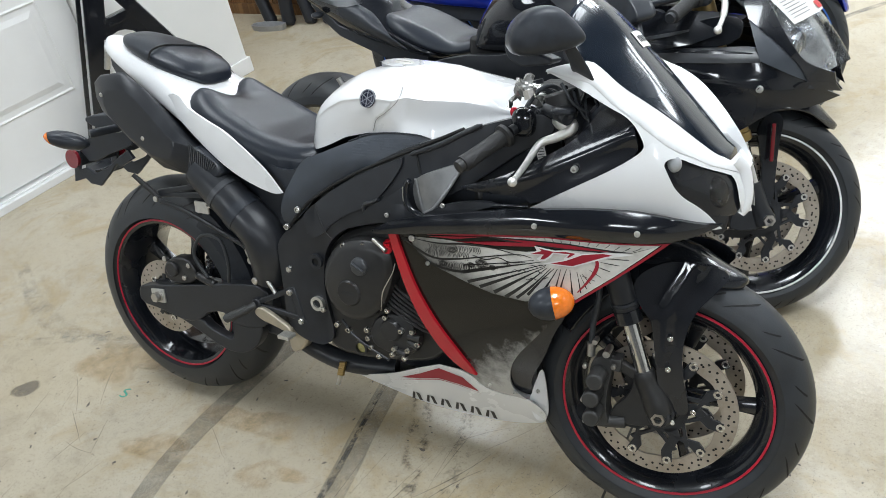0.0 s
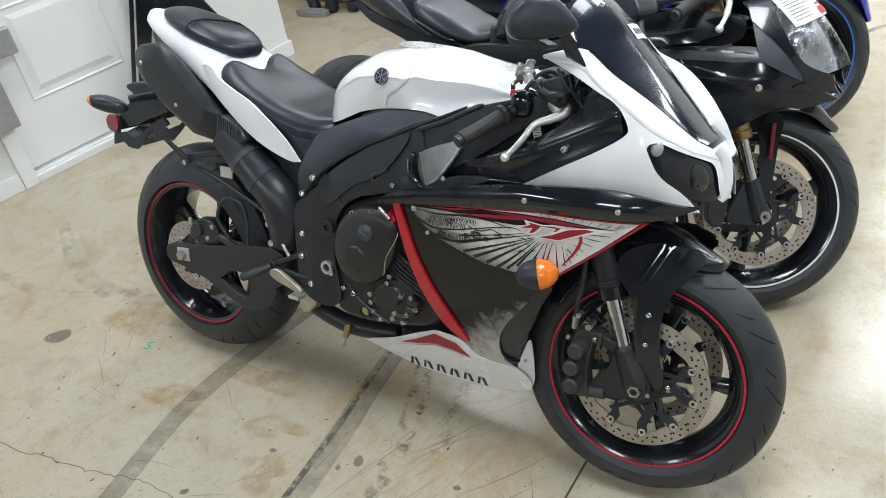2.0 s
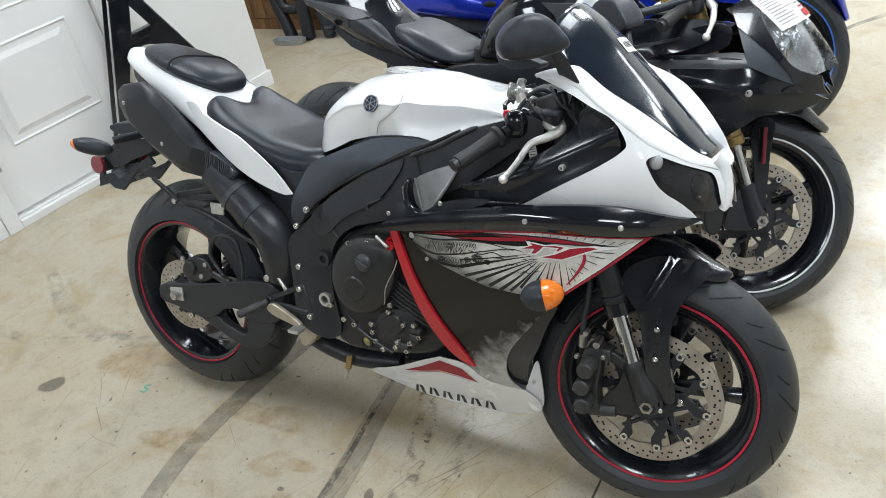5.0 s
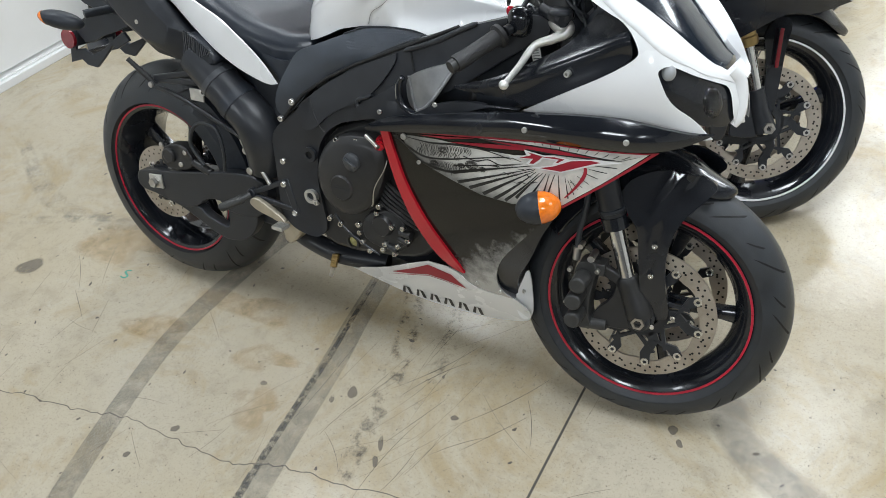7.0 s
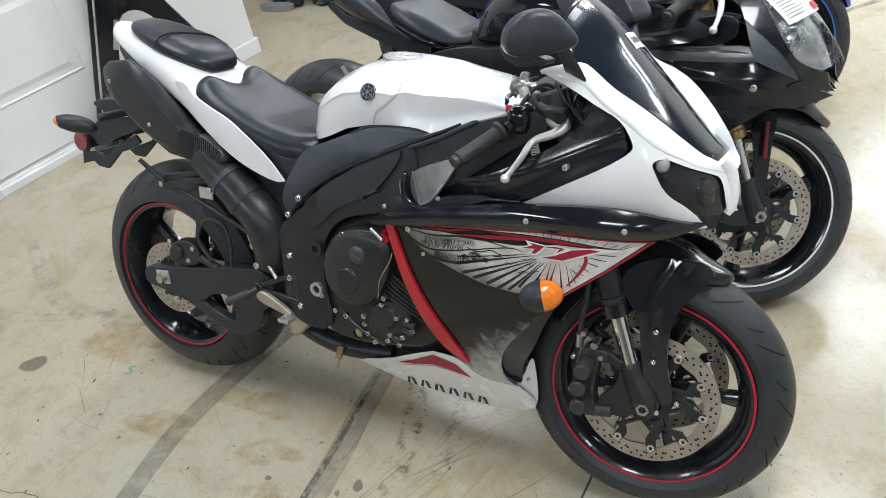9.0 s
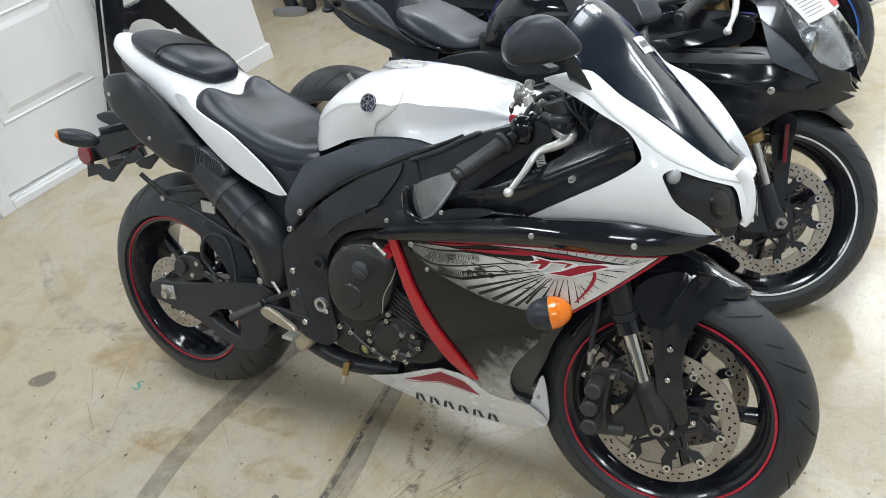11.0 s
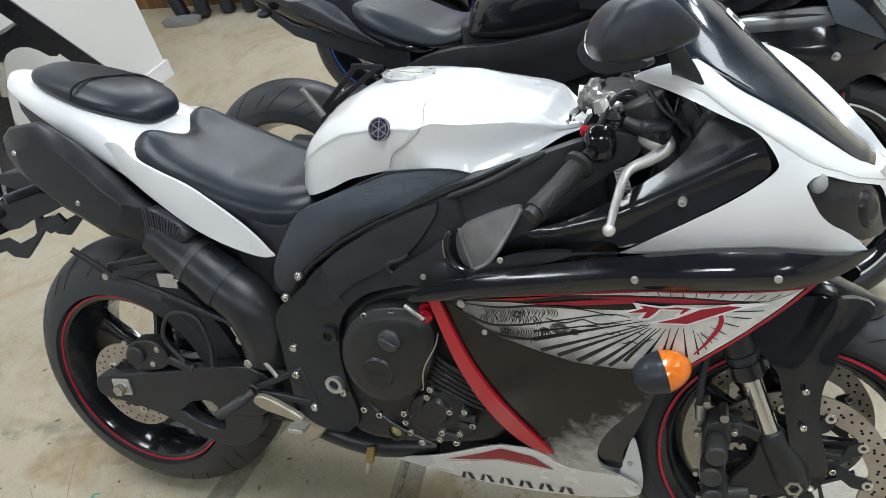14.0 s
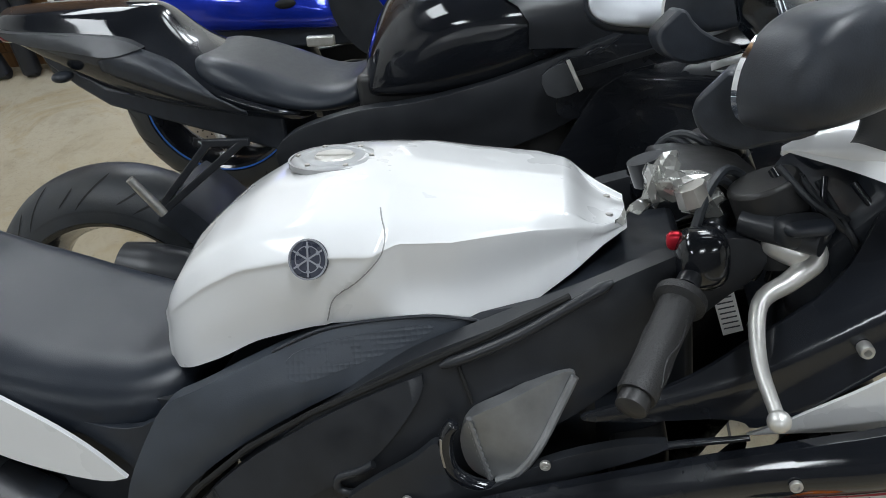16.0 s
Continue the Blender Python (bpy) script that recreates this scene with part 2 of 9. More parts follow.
def concrete():
    m = bpy.data.materials.new("polished_concrete")
    m.use_nodes = True
    nt = m.node_tree
    b = nt.nodes["Principled BSDF"]
    tc = nt.nodes.new("ShaderNodeTexCoord")

    def noise_tex(scale, detail, rough=0.6, distort=0.0):
        n = nt.nodes.new("ShaderNodeTexNoise")
        n.inputs["Scale"].default_value, n.inputs["Detail"].default_value = scale, detail
        n.inputs["Roughness"].default_value, n.inputs["Distortion"].default_value = rough, distort
        nt.links.new(tc.outputs["Object"], n.inputs["Vector"])
        return n.outputs["Fac"]

    def ramp(fac, lo, hi, a, c):
        r = nt.nodes.new("ShaderNodeMapRange")
        for k, v in ((1, lo), (2, hi), (3, a), (4, c)):
            r.inputs[k].default_value = v
        nt.links.new(fac, r.inputs[0])
        return r.outputs[0]

    def mixed(fac, one, two):
        x = nt.nodes.new("ShaderNodeMix")
        x.data_type = "RGBA"
        nt.links.new(fac, x.inputs[0])
        for k, v in ((6, one), (7, two)):
            if isinstance(v, tuple):
                x.inputs[k].default_value = (*v, 1)
            else:
                nt.links.new(v, x.inputs[k])
        return x.outputs[2]

    col = mixed(ramp(noise_tex(1.1, 6), 0.36, 0.64, 0, 1), (0.425, 0.364, 0.258), (0.475, 0.424, 0.330))
    col = mixed(ramp(noise_tex(2.6, 9, 0.72, 0.9), 0.50, 0.66, 0, 0.55), col, (0.345, 0.250, 0.115))
    col = mixed(ramp(noise_tex(6.5, 10, 0.75, 0.4), 0.53, 0.72, 0, 0.45), col, (0.24, 0.205, 0.15))
    col = mixed(ramp(noise_tex(26, 8, 0.75), 0.52, 0.74, 0, 0.45), col, (0.255, 0.225, 0.17))
    col = mixed(ramp(noise_tex(150, 5, 0.75), 0.55, 0.68, 0, 0.7), col, (0.20, 0.172, 0.135))
    col = mixed(ramp(noise_tex(60, 6, 0.8, 0.8), 0.61, 0.66, 0, 0.75), col, (0.15, 0.128, 0.10))
    col = mixed(ramp(noise_tex(330, 3, 0.6), 0.60, 0.75, 0, 0.5), col, (0.55, 0.51, 0.42))
    col = mixed(ramp(noise_tex(9, 10, 0.78, 1.4), 0.58, 0.70, 0, 0.45), col, (0.50, 0.47, 0.40))
    nt.links.new(col, b.inputs["Base Color"])
    nt.links.new(ramp(noise_tex(5, 8, 0.7), 0.3, 0.7, 0.09, 0.24), b.inputs["Roughness"])
    bp = nt.nodes.new("ShaderNodeBump")
    bp.inputs["Strength"].default_value, bp.inputs["Distance"].default_value = 0.12, 0.004
    nt.links.new(noise_tex(60, 5), bp.inputs["Height"])
    nt.links.new(bp.outputs[0], b.inputs["Normal"])
    b.inputs["Specular IOR Level"].default_value = 0.24
    return m


CONCRETE = concrete()


def stain_film(name, color, most, lo, hi, scale):
    """A broken film on the floor: rubber, oil or dirt with gaps."""
    m = material(name, color, 0.5, vary=0.15, grain=30)
    nt = m.node_tree
    b = nt.nodes["Principled BSDF"]
    tc = nt.nodes.new("ShaderNodeTexCoord")
    n = nt.nodes.new("ShaderNodeTexNoise")
    n.inputs["Scale"].default_value, n.inputs["Detail"].default_value, n.inputs["Roughness"].default_value = scale, 8, 0.7
    nt.links.new(tc.outputs["Object"], n.inputs["Vector"])
    r = nt.nodes.new("ShaderNodeMapRange")
    for k, v in ((1, lo), (2, hi), (3, 0.0), (4, most)):
        r.inputs[k].default_value = v
    nt.links.new(n.outputs["Fac"], r.inputs[0])
    at = nt.nodes.new("ShaderNodeAttribute")
    at.attribute_name = "fade"
    mu = nt.nodes.new("ShaderNodeMath")
    mu.operation = "MULTIPLY"
    nt.links.new(r.outputs[0], mu.inputs[0])
    nt.links.new(at.outputs["Fac"], mu.inputs[1])
    nt.links.new(mu.outputs[0], b.inputs["Alpha"])
    return m


SKID = stain_film("tyre_rubber_film", (0.095, 0.090, 0.080), 0.50, 0.18, 0.55, 16)
SKIDDARK = stain_film("dark_rubber_film", (0.02, 0.02, 0.02), 0.9, 0.42, 0.56, 38)
DIRT = stain_film("brown_dirt_film", (0.31, 0.20, 0.075), 0.60, 0.35, 0.65, 10)
SPOT = stain_film("oil_spot_film", (0.13, 0.11, 0.085), 0.85, 0.2, 0.5, 30)
CRACKFILL = stain_film("floor_crack", (0.10, 0.085, 0.065), 0.85, 0.2, 0.45, 60)
FAINTSCRATCH = stain_film("faint_scratch", (0.16, 0.14, 0.115), 0.55, 0.25, 0.6, 30)
JOINTFILL = stain_film("floor_joint", (0.05, 0.045, 0.04), 0.95, 0.2, 0.4, 40)
CHALK = stain_film("green_chalk", (0.02, 0.33, 0.24), 0.95, 0.2, 0.4, 60)


def wood():
    m = material("varnished_panel_wood", (0.27, 0.135, 0.05), 0.4, vary=0.2, grain=8)
    nt = m.node_tree
    b = nt.nodes["Principled BSDF"]
    tc = nt.nodes.new("ShaderNodeTexCoord")
    mp = nt.nodes.new("ShaderNodeMapping")
    mp.inputs["Scale"].default_value = (9, 9, 0.8)
    nt.links.new(tc.outputs["Object"], mp.inputs[0])
    n = nt.nodes.new("ShaderNodeTexNoise")
    n.inputs["Scale"].default_value, n.inputs["Detail"].default_value, n.inputs["Distortion"].default_value = 3, 8, 1.5
    nt.links.new(mp.outputs[0], n.inputs["Vector"])
    info = nt.nodes.new("ShaderNodeObjectInfo")
    cr = nt.nodes.new("ShaderNodeValToRGB")
    cr.color_ramp.elements[0].position, cr.color_ramp.elements[0].color = 0.32, (0.12, 0.056, 0.021, 1)
    cr.color_ramp.elements[1].position, cr.color_ramp.elements[1].color = 0.68, (0.29, 0.155, 0.062, 1)
    ad = nt.nodes.new("ShaderNodeMath")
    ad.operation = "MULTIPLY_ADD"
    nt.links.new(info.outputs["Random"], ad.inputs[0])
    ad.inputs[1].default_value = 0.2
    sb = nt.nodes.new("ShaderNodeMath")
    sb.operation = "SUBTRACT"
    nt.links.new(n.outputs["Fac"], sb.inputs[0])
    sb.inputs[1].default_value = 0.1
    nt.links.new(sb.outputs[0], ad.inputs[2])
    nt.links.new(ad.outputs[0], cr.inputs[0])
    nt.links.new(cr.outputs[0], b.inputs["Base Color"])
    return m


WOOD = wood()

# ---- mesh helpers ----


def part(name, bm, mat, parent=None, label="", smooth=38, subsurf=0, bevel=0.0, m=None):
    """Links a bmesh as one mesh object under a thing or a part."""
    if m is not None:
        bmesh.ops.transform(bm, matrix=m, verts=bm.verts)
    bmesh.ops.recalc_face_normals(bm, faces=bm.faces)
    me = bpy.data.meshes.new(name)
    bm.to_mesh(me)
    bm.free()
    me.materials.append(mat)
    for p in me.polygons:
        p.use_smooth = smooth > 0
    ob = new(name, me)
    if parent is not None:
        ob.parent = parent
    if label:
        tagged(ob, label)
    if bevel:
        b = ob.modifiers.new("bevel", "BEVEL")
        b.width, b.segments, b.limit_method, b.angle_limit = bevel, 2, "ANGLE", radians(40)
    if subsurf:
        s = ob.modifiers.new("subsurf", "SUBSURF")
        s.levels = s.render_levels = subsurf
    elif smooth > 0:
        me.set_sharp_from_angle(angle=radians(smooth))
    return ob


def thing(name, m, label, category, group=""):
    ob = new(name)
    ob.empty_display_size = 0.1
    ob.matrix_basis = m
    return tagged(ob, label, category, group)


def rounded(pts, times=2):
    """Corner cutting of a closed outline; a point given twice stays sharp."""
    for _ in range(times):
        out = []
        for i, p in enumerate(pts):
            q = pts[(i + 1) % len(pts)]
            if p == q:
                out += [p, q]
                continue
            out.append(tuple(0.75 * a + 0.25 * b for a, b in zip(p, q)))
            out.append(tuple(0.25 * a + 0.75 * b for a, b in zip(p, q)))
        pts = out
    clean = []
    for p in pts:
        if not clean or max(abs(a - b) for a, b in zip(p, clean[-1])) > 1e-4:
            clean.append(p)
    if max(abs(a - b) for a, b in zip(clean[0], clean[-1])) < 1e-4:
        clean.pop()
    return clean


def sheet(pts, f, thick=0.004, step=0.03, side=1):
    """A shell over an outline in x and z, whose y is f(x, z), with thickness inwards."""
    bm = bmesh.new()
    bm.faces.new([bm.verts.new((x, 0, z)) for x, z in pts])
    xs, zs = [p[0] for p in pts], [p[1] for p in pts]
    for axis, lo, hi in ((0, min(xs), max(xs)), (2, min(zs), max(zs))):
        k = math.floor(lo / step) + 1
        while k * step < hi:
            co, no = Vector((0, 0, 0)), Vector((0, 0, 0))
            co[axis], no[axis] = k * step, 1
            bmesh.ops.bisect_plane(bm, geom=bm.verts[:] + bm.edges[:] + bm.faces[:], plane_co=co, plane_no=no, dist=1e-5)
            k += 1
    front = bm.faces[:]
    for v in bm.verts:
        v.co.y = f(v.co.x, v.co.z)
    if thick:
        border = [e for e in bm.edges if len(e.link_faces) == 1]
        twins = {v: bm.verts.new((v.co.x, v.co.y + thick, v.co.z)) for v in bm.verts[:]}
        for f_ in front:
            bm.faces.new([twins[v] for v in reversed(f_.verts)])
        for e in border:
            p, q = e.verts
            bm.faces.new((p, q, twins[q], twins[p]))
    if side < 0:
        for v in bm.verts:
            v.co.y = -v.co.y
    return bm


def loft(rings, caps=True, closed=True):
    """Skin over rings of equally many points."""
    bm = bmesh.new()
    vs = [[bm.verts.new(p) for p in r] for r in rings]
    n = len(rings[0])
    for a, b in zip(vs, vs[1:]):
        for i in range(n if closed else n - 1):
            j = (i + 1) % n
            bm.faces.new((a[i], a[j], b[j], b[i]))
    if caps:
        bm.faces.new(vs[0])
        bm.faces.new(vs[-1])
    return bm


def crease(bm, n, lines, amount):
    """Sharpens the lines along a loft of rings of n points, for subdivision."""
    layer = bm.edges.layers.float.get("crease_edge") or bm.edges.layers.float.new("crease_edge")
    bm.verts.index_update()
    for e in bm.edges:
        a, b = e.verts[0].index, e.verts[1].index
        if abs(a - b) == n and (a % n) in lines:
            e[layer] = amount
    return bm


def mirrored_ring(x, half):
    """A closed ring at x from half of it, (y, z) from the top middle to the bottom middle on the right side."""
    right = [(x, -y, z) for y, z in half]
    left = [(x, y, z) for y, z in reversed(half) if y > 1e-6]
    return right + left


def join(*bms):
    out = bms[0]
    for b in bms[1:]:
        me = bpy.data.meshes.new("tmp")
        b.to_mesh(me)
        b.free()
        out.from_mesh(me)
        bpy.data.meshes.remove(me)
    return out


def tube(points, radius, segments=12, caps=True):
    """A round rod along points; radius one number or one for each point."""
    pts = [Vector(p) for p in points]
    rad = radius if isinstance(radius, (list, tuple)) else [radius] * len(pts)
    rings, up = [], None
    for i, p in enumerate(pts):
        d = (pts[min(i + 1, len(pts) - 1)] - pts[max(i - 1, 0)]).normalized()
        if up is None:
            up = Vector((0, 0, 1)) if abs(d.z) < 0.9 else Vector((1, 0, 0))
        u = (up - d * up.dot(d)).normalized()
        up = u
        w = d.cross(u)
        rings.append([p + (u * math.cos(a) + w * math.sin(a)) * rad[i] for a in (2 * math.pi * k / segments for k in range(segments))])
    return loft(rings, caps)


def bend(points, n=5):
    """A smooth line through points."""
    p = [Vector(q) for q in points]
    p = [2 * p[0] - p[1]] + p + [2 * p[-1] - p[-2]]
    out = []
    for i in range(1, len(p) - 2):
        for k in range(n):
            t = k / n
            out.append(0.5 * (2 * p[i] + (p[i + 1] - p[i - 1]) * t + (2 * p[i - 1] - 5 * p[i] + 4 * p[i + 1] - p[i + 2]) * t * t
                              + (3 * p[i] - p[i - 1] - 3 * p[i + 1] + p[i + 2]) * t ** 3))
    return out + [p[-2]]


def lathe(profile, centre, segments=64, axis="y", closed=False):
    """Turns (radius, along) points round an axis through centre."""
    rings = []
    for k in range(segments):
        a = 2 * math.pi * k / segments
        c, s = math.cos(a), math.sin(a)
        if axis == "y":
            rings.append([(centre[0] + r * c, centre[1] + h, centre[2] + r * s) for r, h in profile])
        else:
            rings.append([(centre[0] + r * c, centre[1] + r * s, centre[2] + h) for r, h in profile])
    return loft(rings + [rings[0]], caps=False, closed=closed)


def weld(bm):
    bmesh.ops.remove_doubles(bm, verts=bm.verts, dist=1e-5)
    return bm


def disc_y(x, y, z, r, h, segments=20, chamfer=0.15):
    """A short cylinder whose face looks towards the right side, from y outwards by h."""
    c = r * chamfer
    return weld(lathe([(0.0001, 0), (r, 0), (r, -h + c), (r - c, -h), (0.0001, -h)], (x, y, z), segments))


def block(x0, x1, y0, y1, z0, z1):
    bm = bmesh.new()
    bmesh.ops.create_cube(bm, size=1)
    bmesh.ops.transform(bm, matrix=Matrix.LocRotScale(((x0 + x1) / 2, (y0 + y1) / 2, (z0 + z1) / 2), None, (x1 - x0, y1 - y0, z1 - z0)), verts=bm.verts)
    return bm


def slab(pts, y0, y1):
    """An outline in x and z pulled from y0 to y1."""
    return loft([[(x, y0, z) for x, z in pts], [(x, y1, z) for x, z in pts]])


def beam(a, b, wide, deep, up=(0, 0, 1)):
    """A square tube from a to b."""
    a, b = Vector(a), Vector(b)
    d = (b - a).normalized()
    u = Vector(up)
    u = (u - d * u.dot(d)).normalized()
    w = d.cross(u)
    ring = [u * sy * deep / 2 + w * sx * wide / 2 for sx, sy in ((-1, -1), (1, -1), (1, 1), (-1, 1))]
    return loft([[a + o for o in ring], [b + o for o in ring]])


def blob(centre, radii, turn=None, power=1.0, segments=20, rings=12):
    """A rounded body; power below 1 makes it boxier."""
    bm = bmesh.new()
    bmesh.ops.create_uvsphere(bm, u_segments=segments, v_segments=rings, radius=1)
    for v in bm.verts:
        v.co = Vector([math.copysign(abs(c) ** power, c) for c in v.co])
        v.co = Vector([c * r for c, r in zip(v.co, radii)])
    m = Matrix.Translation(centre) @ (turn if turn is not None else Matrix())
    bmesh.ops.transform(bm, matrix=m, verts=bm.verts)
    return bm


def table(x, xs, ys, soft=0.02):
    """A softened run of values."""
    return float(np.mean(np.interp([x - soft, x - soft / 2, x, x + soft / 2, x + soft], xs, ys)))


def bolt(name, x, y, z, r, parent, mat=None, h=0.004, m=None):
    """A socket-head screw with a sunk middle."""
    r *= 0.78
    prof = [(0.0001, -h * 0.3), (r * 0.46, -h * 0.3), (r * 0.52, -h), (r * 0.86, -h), (r, -h * 0.8), (r, 0), (0.0001, 0)]
    screw = part(name, weld(lathe(prof, (x, y, z), 14)), mat or BOLTSTEEL, parent, m=m)
    return screw

# ---- the room ----


def structure(name, bm, mat, label, category, bevel=0.0, parent=None):
    ob = part(name, bm, mat, parent, bevel=bevel, smooth=0)
    return tagged(ob, label, category, kind="structure")


structure("floor", block(-6, 7, -5, 7.5, -0.12, 0), CONCRETE, "worn polished concrete floor with beige stains", "floor")
# ceiling out of view, dark so that gloss black does not mirror grey
structure("ceiling", block(-6, 7, -5, 7.5, CEILING + 0.02, CEILING + 0.14), CEILPAINT, "unseen workshop ceiling, kept dark for the reflections", "ceiling")
# added out of view behind the camera; its dark tone limits reflected light
structure("wall_south", block(-6, 7, -5.12, -5, 0, CEILING + 0.02), DARKWALL, "unseen wall added in dark grey to hold down reflections", "wall")
structure("wall_east", block(7, 7.12, -5, 7.5, 0, CEILING + 0.02), WALLPAINT, "plain white painted wall", "wall")
structure("wall_north", block(-6, 7, 7.5, 7.62, 0, CEILING + 0.02), WALLPAINT, "plain white painted wall", "wall")
structure("wall_far_west", block(-6.12, -6, -5, 7.5, 0, CEILING + 0.02), WALLPAINT, "plain white painted wall", "wall")

# the white partition with the panelled door runs from its free corner back towards the camera's side
WALL = pose(-1.43, 2.0, 0, 0, 0, -10.0)
# in the partition's own axes: y runs along it (0 at the free corner, negative towards the door), x = 0 is its face
wall_west = part("wall_west", join(block(-0.12, 0, -0.81, 0, 0, CEILING), block(-0.12, 0, -1.57, -0.81, 2.12, CEILING), block(-0.12, 0, -6.5, -1.57, 0, CEILING)), WALLPAINT, bevel=0.004, smooth=0)
wall_west.matrix_basis = WALL
tagged(wall_west, "white painted partition wall with a free corner", "wall", kind="structure")
base = part("baseboard", join(block(0.0, 0.014, -0.738, 0.014, 0, 0.085), block(-0.134, 0.0, 0.0, 0.014, 0, 0.085), block(0, 0.014, -6.5, -1.642, 0, 0.085)), DOORPAINT, bevel=0.004, smooth=0)
base.matrix_basis = WALL
tagged(base, "white wooden baseboard along the partition", "baseboard", kind="structure")
trim = part("trim", join(block(0, 0.018, -0.81, -0.74, 0, 2.19), block(0, 0.018, -1.64, -1.57, 0, 2.19), block(0, 0.018, -1.57, -0.81, 2.12, 2.19)), DOORPAINT, bevel=0.004, smooth=0)
trim.matrix_basis = WALL
tagged(trim, "white painted door casing", "door trim", kind="structure")


def door_leaf():
    """A hollow-core door with raised panels; local x is its face, y its width."""
    bm = block(-0.06, -0.026, -1.563, -0.817, 0.062, 2.115)
    d = part("door_1", bm, DOORPAINT, smooth=0, bevel=0.002)
    d.matrix_basis = WALL
    tagged(d, "white moulded panel door, closed", "door", kind="structure")
    for y0, y1 in ((-1.425, -0.955),):
        for z0, z1 in ((0.350, 0.775), (0.90, 1.42), (1.56, 1.98)):
            rim = loft([[(-0.0255, y0 - 0.004, z0 - 0.004), (-0.0255, y1 + 0.004, z0 - 0.004), (-0.0255, y1 + 0.004, z1 + 0.004), (-0.0255, y0 - 0.004, z1 + 0.004)],
                        [(-0.021, y0 + 0.004, z0 + 0.004), (-0.021, y1 - 0.004, z0 + 0.004), (-0.021, y1 - 0.004, z1 - 0.004), (-0.021, y0 + 0.004, z1 - 0.004)],
                        [(-0.0255, y0 + 0.012, z0 + 0.012), (-0.0255, y1 - 0.012, z0 + 0.012), (-0.0255, y1 - 0.012, z1 - 0.012), (-0.0255, y0 + 0.012, z1 - 0.012)]], caps=False)
            part("door_panel", join(rim, slab_frame(y0, y1, z0, z1)), DOORPAINT, d, smooth=0)


def slab_frame(y0, y1, z0, z1):
    """The raised field inside a door panel's moulding."""
    a, b = 0.035, 0.06
    return loft([[(-0.0255, y0 + a, z0 + a), (-0.0255, y1 - a, z0 + a), (-0.0255, y1 - a, z1 - a), (-0.0255, y0 + a, z1 - a)],
                 [(-0.019, y0 + b, z0 + b), (-0.019, y1 - b, z0 + b), (-0.019, y1 - b, z1 - b), (-0.019, y0 + b, z1 - b)]])


door_leaf()
sill = part("threshold", join(block(-0.10, 0.012, -1.568, -0.812, 0, 0.036), block(-0.09, -0.010, -1.566, -0.814, 0.036, 0.046)), DOORPAINT, smooth=0, bevel=0.003)
sill.matrix_basis = WALL
tagged(sill, "white painted raised door threshold", "threshold", kind="structure")
for y0, y1, z0, z1 in ((-1.80, -1.545, 0.300, 0.530), (-1.80, -1.418, 0.600, 0.715)):
    box = part("wall_box", block(0.022, 0.060, y0, y1, z0, z1), GREYTIN, smooth=0, bevel=0.006)
    box.matrix_basis = WALL
    tagged(box, "flat grey metal box mounted beside the door", "metal box")

# the wood-panelled wall behind
back_wall = structure("wall_panelled", block(-6, -0.7, 2.80, 2.92, 0, CEILING), WOOD, "wall clad in varnished wood planks", "wall")
for i in range(24):
    w = 0.115
    x = -3.45 + i * w
    part("plank", block(x + 0.002, x + w - 0.002, 2.782, 2.801, 0.07, CEILING - 0.01), WOOD, back_wall, smooth=0, bevel=0.002)
structure("baseboard_wood", block(-6, -0.7, 2.772, 2.801, 0, 0.068), WOOD, "brown wooden baseboard", "baseboard")

# ceiling light panels
PANELS = [(x, y) for x in (-3.1, -0.7, 1.72, 4.1) for y in (-3.6, 0.0, 2.1, 4.1, 6.1)]
for x, y in PANELS:
    light = thing("ceiling_light", pose(x, y, CEILING), "white rectangular ceiling light panel", "ceiling light", "ceiling lights")
    fr = join(block(-0.32, 0.32, -0.63, -0.60, -0.015, 0.015), block(-0.32, 0.32, 0.60, 0.63, -0.015, 0.015),
              block(-0.32, -0.29, -0.60, 0.60, -0.015, 0.015), block(0.29, 0.32, -0.60, 0.60, -0.015, 0.015))
    part("frame", fr, CEILPAINT, light, smooth=0)
    part("diffuser", block(-0.29, 0.29, -0.60, 0.60, 0.0, 0.01), PANELLIGHT, light, smooth=0)
    lamp = bpy.data.lights.new("panel_lamp", "AREA")
    lamp.shape, lamp.size, lamp.size_y, lamp.energy, lamp.color = "RECTANGLE", 0.56, 1.18, LAMP_POWER * (0.86 if y < -1 else 0.5 if x < -2 and y < 1 else 0.55 if x < 0 and y < 1 else 0.4 if x > 3 and y < 3 else 0.5 if 1 < y < 3 else 0.95), (0.88, 0.945, 1.0)
    lo = new("panel_lamp", lamp)
    lo.matrix_basis = pose(x, y, CEILING - 0.02)

# ---- marks on the floor ----


def ribbon(points, widths, z=0.0006, n=8, soft=0.35):
    """A flat strip along a line on the floor, fading at its edges."""
    line = bend([(x, y, z) for x, y in points], n)
    ws = np.interp(np.linspace(0, 1, len(line)), np.linspace(0, 1, len(widths)), widths)
    bm = bmesh.new()
    fade = bm.verts.layers.float.new("fade")
    rows = []
    for i, p in enumerate(line):
        d = (line[min(i + 1, len(line) - 1)] - line[max(i - 1, 0)]).normalized()
        s = Vector((-d.y, d.x, 0))
        row = []
        for k, f in ((-0.5, 0), (-0.5 + soft / 2, 1), (0, 0.9), (0.5 - soft / 2, 1), (0.5, 0)):
            v = bm.verts.new(p + s * k * ws[i])
            v[fade] = f * (0.0 if i in (0, len(line) - 1) else 1.0)
            row.append(v)
        rows.append(row)
    for a, b in zip(rows, rows[1:]):
        for k in range(4):
            bm.faces.new((a[k], a[k + 1], b[k + 1], b[k]))
    return bm


